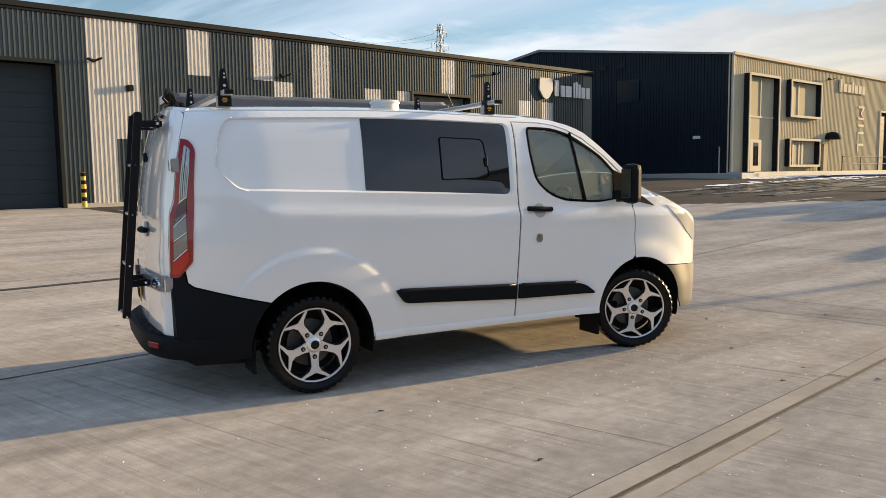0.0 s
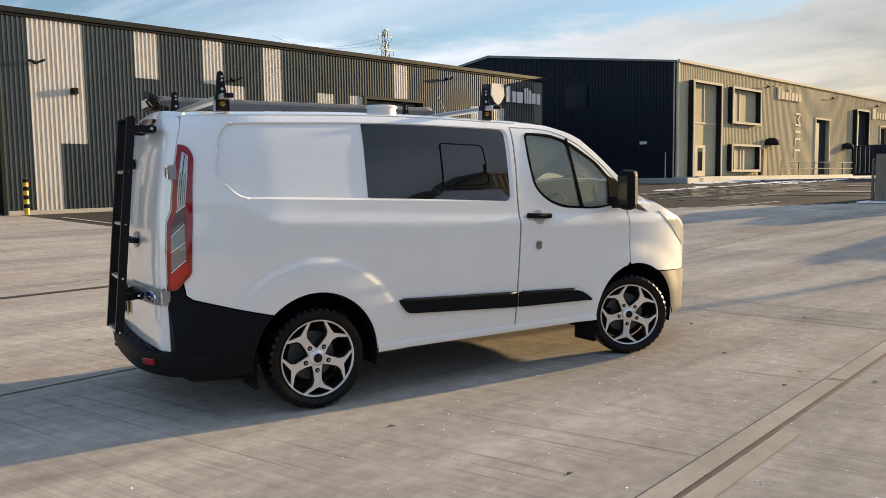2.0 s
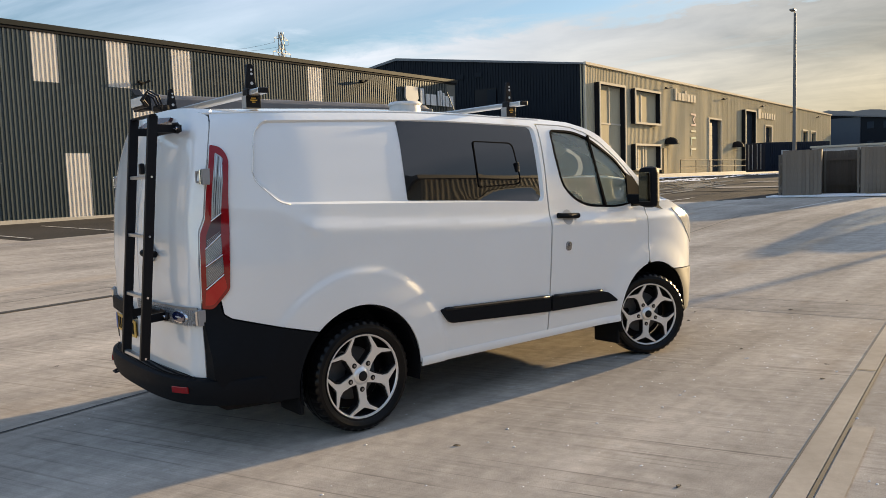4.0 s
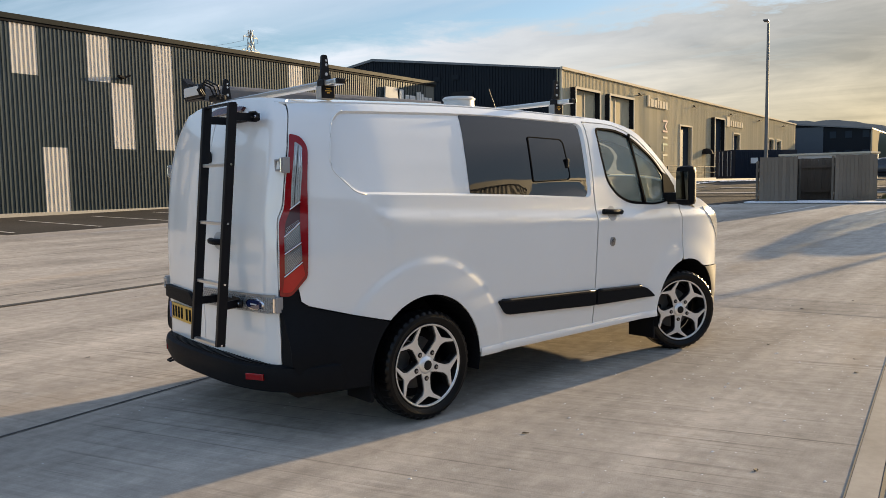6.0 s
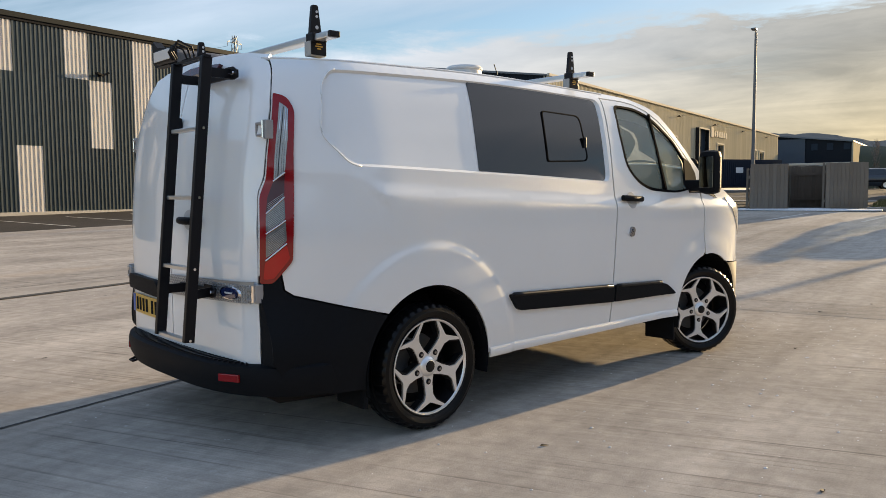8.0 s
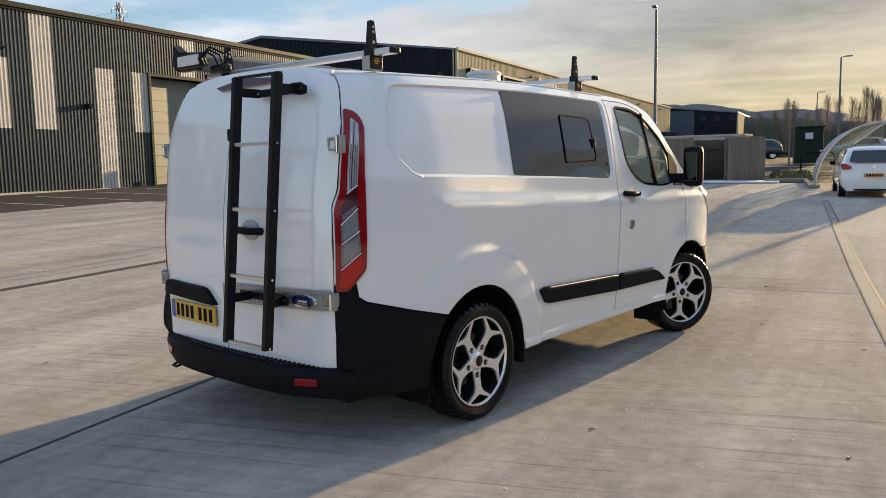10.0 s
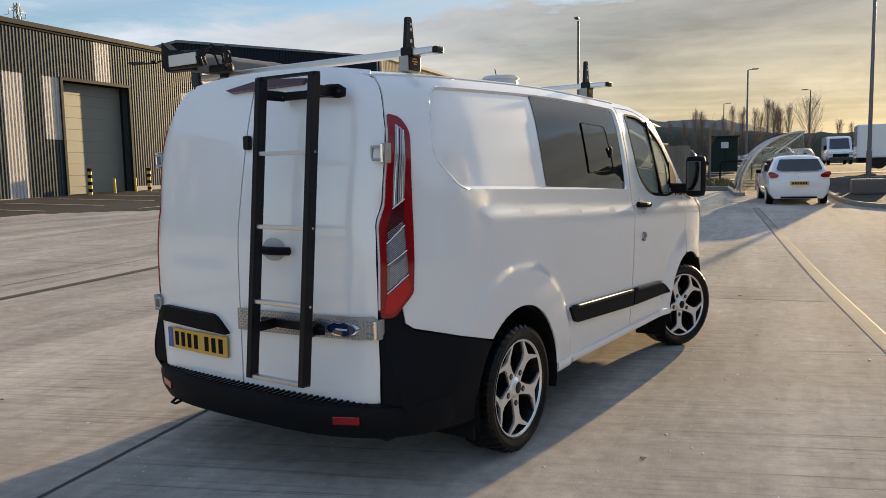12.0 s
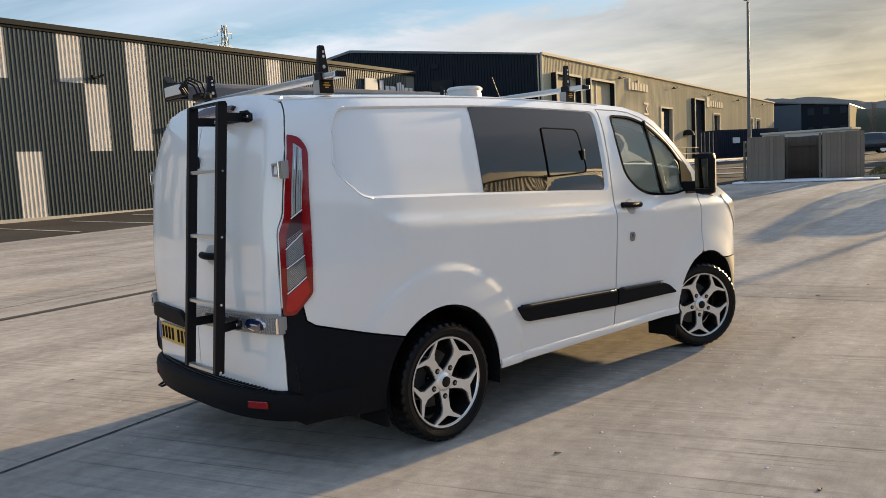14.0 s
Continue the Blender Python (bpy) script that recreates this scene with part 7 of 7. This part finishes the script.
# deep ribs with sloping flanks
prof = [(k * 0.25 + f, d) for k in range(4) for f, d in ((0.0, 0.0), (0.05, -0.05), (0.125, -0.05), (0.175, 0.0))] + [(1.0, 0.0)]
P_BRONZE = mesh_from("panel", [(x, y, z) for z in (0, 1) for x, y in prof], [(i, i + 1, len(prof) + i + 1, len(prof) + i) for i in range(len(prof) - 1)], M_CLAD_C)
for k in range(-4, 10):
    clad(unit_d, P_BRONZE, k + 1.0, 0.003, 0.3, 6.35, 1.0, math.pi)

# ---- kerbs, verge, shelter ----
bm = bmesh.new()
rows = []
for i in range(17):
    x = 30.9 + i * 0.45
    row = []
    for j in range(9):
        y = 3.45 - j * 0.17 - 0.02 * i
        row.append(bm.verts.new((x, y, rise(x, y) + 0.05 + 0.05 * noise.noise((x * 2, y * 3, 0)))))
    if rows:
        for j in range(8):
            bm.faces.new((rows[-1][j], row[j], row[j + 1], rows[-1][j + 1]))
    rows.append(row)
tagged(part("verge", bm, M_GRASS, smooth=True), "small rough grass verge beside the bin store", "grass", kind="structure")
bm = bmesh.new()
rnd = random.Random(3)
for i in range(2600):
    x, y = rnd.uniform(31.0, 38), rnd.uniform(1.85, 3.4)
    h, a, ln = rnd.uniform(0.06, 0.19), rnd.uniform(0, 6.28), rnd.uniform(-0.08, 0.08)
    z = rise(x, y) + 0.03
    dx, dy = 0.012 * math.cos(a), 0.012 * math.sin(a)
    bm.faces.new([bm.verts.new(p) for p in ((x - dx, y - dy, z), (x + dx, y + dy, z), (x + ln, y + ln * 0.5, z + h))])
tagged(part("grass", bm, M_GRASS), "tufts of rough winter grass on the verge", "grass", kind="stuff")


def kerb_run(pts, label):
    k = thing("kerb", label, "kerb", pose(0, 0, 0), group="kerb runs", kind="structure")
    pts = [Vector(p) for p in pts]
    for a, b in zip(pts, pts[1:]):
        n = max(1, round((b - a).length / 0.92))
        for i in range(n):
            p, q = a.lerp(b, i / n), a.lerp(b, (i + 0.985) / n)
            bm = bmesh.new()
            beam(bm, (p.x, p.y, rise(*p) + 0.02), (q.x, q.y, rise(*q) + 0.02), 0.14, 0.20, bevel=0.02)
            part("kerbstone", bm, M_KERB, k)


kerb_run([(30.8, 3.5), (30.8, 2.12), (27.0, 2.02), (26.9, 1.82), (27.7, 1.75)], "concrete kerb round the grass verge and shelter")
arc_k = [(37, -2.0), (31.5, -1.2), (27.0, -0.82), (24.6, -0.70), (23.3, -0.73), (22.3, -0.92), (21.6, -1.28), (21.1, -1.85), (20.8, -2.9), (20.7, -9)]
kerb_run(arc_k, "concrete kerb curving round the far pavement")
vs = [(x, y - 0.05, rise(x, y) + 0.10) for x, y in arc_k] + [(x, -14, rise(x, -14) + 0.10) for x in (20.7, 37)]
tagged(part("pavement", mesh_from("pavement", vs, [(11, 0, 1, 2), (11, 2, 3, 4), (11, 4, 5, 6), (11, 6, 7, 8), (11, 8, 9, 10)], M_ASPH)), "dark asphalt pavement behind the curved kerb", "pavement", kind="structure")

sh = thing("cycle_shelter", "curved clear polycarbonate cycle shelter with a steel frame", "shelter", pose(27.6, 0.44, rise(27.8, 1.0)))


def sh_arc(n=14):
    return [(1.42 - 1.95 * (1 - math.cos(radians(90 * i / n))), 2.08 * math.sin(radians(90 * i / n))) for i in range(n + 1)]


for x in (0.0, 2.1, 4.2):
    bm = bmesh.new()
    pipe(bm, [(x, y, z) for y, z in sh_arc()], 0.035, 8)
    part("rib", bm, M_GALV, sh)
    bm = bmesh.new()
    beam(bm, (x, -0.53, 2.05), (x, 0.35, 1.38), 0.05, 0.05, up=(1, 0, 0))
    part("brace", bm, M_GALV, sh)
for i in range(7):
    a = sh_arc()[2 * i:2 * i + 3]
    for x in (0.03, 2.13):
        bm = bmesh.new()
        v = [[bm.verts.new((xx, y, z)) for y, z in a] for xx in (x, x + 2.04)]
        for k in range(2):
            bm.faces.new((v[0][k], v[1][k], v[1][k + 1], v[0][k + 1]))
        part("pane", bm, M_POLY, sh, "cloudy curved clear sheet")
for x in (0.0, 4.2):
    bm = bmesh.new()
    pts = sh_arc() + [(-0.53, 1.3), (0.3, 0.9), (1.35, 0.05)]
    extrude_poly(bm, [(y, z) for y, z in pts], 0.008, "x", x)
    part("end_pane", bm, M_POLY, sh, "cloudy clear end sheet")
for z, y in ((2.08, -0.53), (0.05, 1.42), (1.2, 1.17)):
    bm = bmesh.new()
    tube(bm, (0, y, z), (4.2, y, z), 0.03, seg=8)
    part("purlin", bm, M_GALV, sh)
for x in (0.8, 1.6, 2.4, 3.2):
    bm = bmesh.new()
    pipe(bm, [(x, 0.0, 0), (x, 0.0, 0.7), (x, 0.1, 0.78), (x, 0.6, 0.78), (x, 0.7, 0.7), (x, 0.7, 0)], 0.024, 8)
    part("bike_hoop", bm, M_GALV, sh)

M_BLOCK = mat("old_block_concrete", (0.13, 0.12, 0.115), 0.85, vary=0.25, scale=14, bump=0.4)
blk = thing("concrete_block", "rough grey concrete barrier block beside a lamp column", "block", pose(25.9, -1.72, rise(25.9, -1.7) + 0.10, 0, 0, 85))
bm = bmesh.new()
box(bm, -0.48, 0.48, -0.3, 0.3, 0, 0.46, 0.06)
part("block", bm, M_BLOCK, blk)
bm = bmesh.new()
box(bm, -0.2, 0.2, -0.31, -0.29, 0.12, 0.24, 0.01)
part("lifting_slot", bm, M_BLK, blk)


# ---- cars ----
def car_ring(zt, s=1.0, wide=1.0, base=0.20):
    lo = [(0, base), (0.70, base), (0.82, base + 0.16), (0.865, 0.62), (0.86, 0.86)]
    if zt > 1.0:
        k = (zt - 0.95) / 0.53
        up = [(0.82, 0.97), (0.70 + 0.06 * (1 - k), 0.97 + (zt - 0.97) * 0.6), (0.60 + 0.12 * (1 - k), zt - 0.05), (0.42, zt), (0, zt + 0.015)]
    else:
        up = [(0.83, min(0.92, zt)), (0.79, zt - 0.02), (0.70, zt), (0.42, zt + 0.015), (0, zt + 0.03)]
    half = [(y * s * wide, z) for y, z in lo + up]
    return half + [(-y, z) for y, z in reversed(half[1:-1])]


def hatchback(m, label, paint, group="parked cars"):
    car = thing("car", label, "car", m, group=group)
    st = [(0.0, 0.80, 0.90), (0.02, 0.95, 0.965), (0.14, 1.13, 0.985), (0.38, 1.41, 1.0), (0.62, 1.465, 1.0), (1.2, 1.49, 1.0), (1.9, 1.475, 1.0), (2.25, 1.36, 1.0), (2.75, 1.06, 1.0), (3.0, 0.98, 0.99), (3.6, 0.86, 0.95), (3.9, 0.72, 0.85), (3.98, 0.58, 0.72)]
    bm = bmesh.new()
    rows = []
    for x, zt, s in st:
        r = car_ring(zt, s)
        row = []
        for y, z in r:
            sh_x = 0.0
            if x < 0.45:
                sh_x = max(0.0, (z - 0.95)) * 0.75 - (0.05 if 0.3 < z < 0.7 else 0) + 0.20 * max(0, abs(y) - 0.60)
                sh_x *= 1 - x / 0.45
            row.append(bm.verts.new((x + sh_x, y, z)))
        if rows:
            n = len(row)
            for k in range(n):
                bm.faces.new((rows[-1][k], rows[-1][(k + 1) % n], row[(k + 1) % n], row[k]))
        rows.append(row)
    bm.faces.new(rows[0])
    bm.faces.new(rows[-1][::-1])
    body = smooth_by_angle(part("body", bm, paint, car), 50)

    def rx(y, z, off=0.0):
        return Vector((-0.03 + max(0, z - 0.96) * 0.80 + 0.22 * max(0, abs(y) - 0.58) - off, y, z))

    shell("rear_window", rounded([(-0.64, 1.06), (-0.53, 1.37), (0.53, 1.37), (0.64, 1.06), (0.4, 1.03), (-0.4, 1.03)], 0.05, 3), lambda y, z: rx(y, z, 0.02), M_DARKW, car, step=0.12, out=(-1, 0, 0.4), label="dark rear window")
    for s in (-1, 1):
        shell("tail_lamp", rounded([(s * 0.56, 0.90), (s * 0.60, 0.83), (s * 0.80, 0.82), (s * 0.865, 0.93), (s * 0.84, 1.0), (s * 0.72, 0.99)], 0.03, 3), lambda y, z: rx(y, z, 0.025), M_REDR, car, step=0.06, out=(-1, 0, 0), label="red tail lamp")
        bm = bmesh.new()
        vs = [bm.verts.new(p) for p in ((0.60, s * 0.80, 1.0), (2.62, s * 0.80, 1.0), (2.20, s * 0.70, 1.30), (1.85, s * 0.665, 1.40), (0.78, s * 0.665, 1.40))]
        bm.faces.new(vs)
        g = part("side_window", bm, M_DARKW, car, "dark side glass")
        sm = g.modifiers.new("thick", "SOLIDIFY")
        sm.thickness, sm.offset = 0.03, 0
        part("door_mirror", bm_boxes([(2.3, 2.42, min(s * 0.84, s * 1.0), max(s * 0.84, s * 1.0), 0.94, 1.06)], 0.03), M_BLK, car)
        for x in (0.70, 3.18):
            bm = bmesh.new()
            tube(bm, (x, s * 0.66, 0.30), (x, s * 0.85, 0.30), 0.30, seg=28)
            wv = part("wheel", bm, M_RUBBER, car, "black tyre")
            bm = bmesh.new()
            tube(bm, (x, s * 0.84, 0.30), (x, s * 0.856, 0.30), 0.19, seg=20)
            part("rim", bm, M_ALLOY, wv)
    npl = shell("number_plate", [(-0.26, 0.60), (0.26, 0.60), (0.26, 0.71), (-0.26, 0.71)], lambda y, z: rx(y, z, 0.065), M_PLATE_Y, car, step=0.2, out=(-1, 0, 0))
    for k in range(6):
        shell("plate_bar", [(-0.21 + k * 0.072, 0.62), (-0.16 + k * 0.072, 0.62), (-0.16 + k * 0.072, 0.69), (-0.21 + k * 0.072, 0.69)], lambda y, z: rx(y, z, 0.068), M_BLK, npl, thick=0.003, step=0.2, out=(-1, 0, 0))
    bm = bmesh.new()
    tube(bm, (-0.055, 0, 0.90), (-0.03, 0, 0.90), 0.045, seg=20)
    part("badge", bm, M_CHROME, car)
    part("bumper_insert", bm_boxes([(-0.055, 0.05, -0.50, 0.50, 0.21, 0.26)], 0.02), M_PLASTIC, car, "black lower bumper")
    bm = bmesh.new()
    tube(bm, (0.75, 0, 1.48), (0.55, 0, 1.62), 0.006, 0.003, 6)
    part("aerial", bm, M_BLK, car)
    return car


hatchback(pose(22.9, 0.58, rise(22.9, 0.58), 0, 0, 1) @ Matrix.Scale(0.94, 4), "white five-door hatchback parked beside the shelter", M_WHITE2)
M_SILVER = mat("silver_car_paint", (0.40, 0.41, 0.42), 0.3, metal=0.5, vary=0.05)
M_DKCAR = mat("dark_car_paint", (0.03, 0.035, 0.045), 0.3, vary=0.05, coat=0.6)
far_car = hatchback(pose(62.5, 7.1, rise(62, 6), 0, 0, 80), "silver car parked far off beyond the road", M_SILVER)
hatchback(pose(63.5, 3.3, rise(63, 3), 0, 0, 100), "dark car parked far off beyond the road", M_DKCAR)
for x, y, a in ((66.0, -4.0, 95), (79.0, -6.6, 150), (58.5, 10.1, 20)):
    copy_thing(far_car, pose(x, y, rise(x, y), 0, 0, a))


def delivery_van(m):
    v = thing("van", "white panel van parked far off facing the yard", "van", m, group="parked vans")
    bm = bmesh.new()
    extrude_poly(bm, [(0, 0.35), (0.15, 1.0), (0.95, 1.25), (1.6, 2.25), (1.9, 2.38), (5.2, 2.40), (5.3, 0.35)], 1.9, "y", -0.95)
    bmesh.ops.bevel(bm, geom=bm.edges[:], offset=0.08, segments=2, affect="EDGES")
    smooth_by_angle(part("body", bm, M_WHITE2, v), 40)
    bm = bmesh.new()
    vs = [bm.verts.new(p) for p in ((0.93, -0.78, 1.30), (0.93, 0.78, 1.30), (1.50, 0.72, 2.18), (1.50, -0.72, 2.18))]
    bm.faces.new(vs)
    g = part("windscreen", bm, M_DARKW, v, "dark windscreen")
    sm = g.modifiers.new("thick", "SOLIDIFY")
    sm.thickness, sm.offset = 0.06, 0
    part("grille", bm_boxes([(-0.02, 0.1, -0.6, 0.6, 0.62, 0.9)], 0.02), M_BLK, v)
    part("front_bumper", bm_boxes([(-0.06, 0.3, -0.93, 0.93, 0.33, 0.6)], 0.05), M_GREYP, v)
    for s in (-1, 1):
        part("head_lamp", bm_boxes([(0.0, 0.2, min(s * 0.64, s * 0.92), max(s * 0.64, s * 0.92), 0.78, 1.0)], 0.03), M_CLEAR, v)
        part("door_mirror", bm_boxes([(1.2, 1.3, min(s * 0.98, s * 1.2), max(s * 0.98, s * 1.2), 1.25, 1.6)], 0.03), M_BLK, v)
        for x in (0.9, 4.3):
            bm = bmesh.new()
            tube(bm, (x, s * 0.72, 0.34), (x, s * 0.96, 0.34), 0.34, seg=24)
            part("wheel", bm, M_RUBBER, v, "black tyre")
    return v


delivery_van(pose(71.5, -8.3, 1.2, 0, 0, -2))
tr = thing("lorry", "white box lorry with a dark open side parked far off", "lorry", pose(43.5, -6.85, 1.08, 0, 0, -96))
part("box_body", bm_boxes([(-2.4, 2.2, -1.15, 1.15, 0.55, 2.2)], 0.06), M_WHITE2, tr, "white lorry box")
part("cab", bm_boxes([(2.25, 3.5, -1.0, 1.0, 0.45, 1.9)], 0.15), M_WHITE2, tr)
part("side_opening", bm_boxes([(-1.9, 1.2, 1.13, 1.17, 0.62, 1.5)], 0.01), M_DKCAR, tr)
part("chassis", bm_boxes([(-2.3, 3.4, -0.8, 0.8, 0.3, 0.55)], 0.03), M_BLK, tr)
for x in (-1.4, 2.8):
    for s in (-1, 1):
        bm = bmesh.new()
        tube(bm, (x, s * 0.8, 0.38), (x, s * 1.08, 0.38), 0.38, seg=24)
        part("wheel", bm, M_RUBBER, tr, "black tyre")

M_KIOSK = mat("dark_green_cabinet", (0.008, 0.021, 0.016), 0.5, spec=0.2, vary=0.12, scale=5)
ki = thing("substation_cabinet", "dark green steel substation cabinet with a white notice", "cabinet", pose(47.4, 1.75, 1.2, 0, 0, 3))
part("body", bm_boxes([(-0.6, 0.9, -0.72, 0.72, -0.2, 1.78)], 0.03), M_KIOSK, ki)
part("roof", bm_boxes([(-0.7, 1.0, -0.8, 0.8, 1.78, 1.86)], 0.02), M_KIOSK, ki)
part("notice", bm_boxes([(-0.64, -0.602, -0.2, 0.2, 1.15, 1.5)], 0.01), M_SIGNW, ki)
part("door_seam", bm_boxes([(-0.612, -0.60, -0.01, 0.01, 0.0, 1.7)]), M_BLK, ki)
shed = thing("site_cabin", "long low pale cabin far off beyond the road", "cabin", pose(66, 8.9, 1.35, 0, 0, 80))
part("body", bm_boxes([(-3.2, 3.2, -1.2, 1.2, -0.2, 1.7)], 0.04), M_CLAD_L, shed)
part("roof", bm_boxes([(-3.3, 3.3, -1.3, 1.3, 1.7, 1.86)], 0.03), M_FRAME_P, shed)
# low hoop barriers, rails and a sign post along the road
for i in range(3):
    hb = thing("hoop_barrier", "black steel hoop barrier beside the road", "barrier", pose(38 + i * 0.5, 3.4 - i * 1.9, rise(38, 2), 0, 0, 90), group="hoop barriers")
    bm = bmesh.new()
    pipe(bm, [(-0.7, 0, 0), (-0.7, 0, 0.72), (-0.62, 0, 0.85), (-0.5, 0, 0.9), (0.5, 0, 0.9), (0.62, 0, 0.85), (0.7, 0, 0.72), (0.7, 0, 0)], 0.04, 8)
    part("hoop", bm, M_BLK, hb)
bm = bmesh.new()
tube(bm, (0, 0, 0), (0, 0, 2.6), 0.045, 0.03, 8)
for i in range(14):
    a = random.uniform(0, 6.28)
    tube(bm, (0, 0, 1.5 + 0.09 * i), (0.35 * math.cos(a), 0.35 * math.sin(a), 2.0 + 0.09 * i), 0.01, 0.004, 4)
tagged(part("sapling", bm, M_BARK), "thin bare staked sapling on the verge", "tree").matrix_world = pose(36.5, 2.7, rise(36.5, 2.7))
strip("road", (36, 14), (36.5, -14), 2.2, M_ASPH, 0.006, "dark strip of road behind the verge", cat="road")
strip("pavement", (38.5, 12), (39, -14), 1.2, M_KERB, 0.01, "pale pavement beyond the road", cat="pavement")
strip("pavement", (44.5, 12), (45, -14), 1.3, M_KERB, 0.01, "pale pavement beyond the road", cat="pavement")

# ---- loose grit on the concrete ----
rnd = random.Random(11)
verts, faces = [], []
for i in range(1300):
    x, y = rnd.uniform(-0.5, 9), rnd.uniform(-1.5, 4.2)
    if rnd.random() < 0.22:
        x, y = rnd.gauss(6.2, 1.2), rnd.gauss(2.5, 0.8)
    r = 0.0020 + 0.0075 * rnd.random() ** 4
    z = rise(x, y) + r * 0.4
    k = len(verts)
    a0 = rnd.uniform(0, 6.28)
    for a in range(5):
        q = a0 + a * 1.257
        verts.append((x + r * 1.2 * math.cos(q) * rnd.uniform(0.7, 1.2), y + r * 1.2 * math.sin(q) * rnd.uniform(0.7, 1.2), z - r * 0.3))
    verts.append((x, y, z + r * 0.25))
    faces += [(k + a, k + (a + 1) % 5, k + 5) for a in range(5)]
tagged(part("grit", mesh_from("grit", verts, faces, M_GRIT)), "loose pale grit scattered on the concrete", "grit", kind="stuff")

# dark leaves and twigs lying on the concrete
leaf_bm = bmesh.new()
vs = [leaf_bm.verts.new(p) for p in ((-0.022, 0, 0.002), (-0.008, 0.010, 0.006), (0.014, 0.008, 0.004), (0.024, 0.0, 0.002), (0.012, -0.009, 0.005), (-0.010, -0.008, 0.003))]
leaf_bm.faces.new(vs)
leaf = part("leaf", leaf_bm, mat("dead_leaf", (0.035, 0.026, 0.018), 0.8, vary=0.3, scale=60))
tagged(leaf, "small dark dead leaf lying on the concrete", "leaf", "dead leaves")
lsm = leaf.modifiers.new("thick", "SOLIDIFY")
lsm.thickness = 0.002
rnd = random.Random(5)
spots = [(6.17, 1.60), (8.6, 2.86), (3.2, 2.34), (2.75, 1.55), (3.62, 1.78)] + [(rnd.uniform(0.5, 10), rnd.uniform(-0.5, 4.0)) for _ in range(14)]
for i, (x, y) in enumerate(spots):
    m = pose(x, y, rise(x, y) + 0.002, 0, 0, rnd.uniform(0, 360))
    if i == 0:
        leaf.matrix_world = m
    else:
        copy_thing(leaf, m)
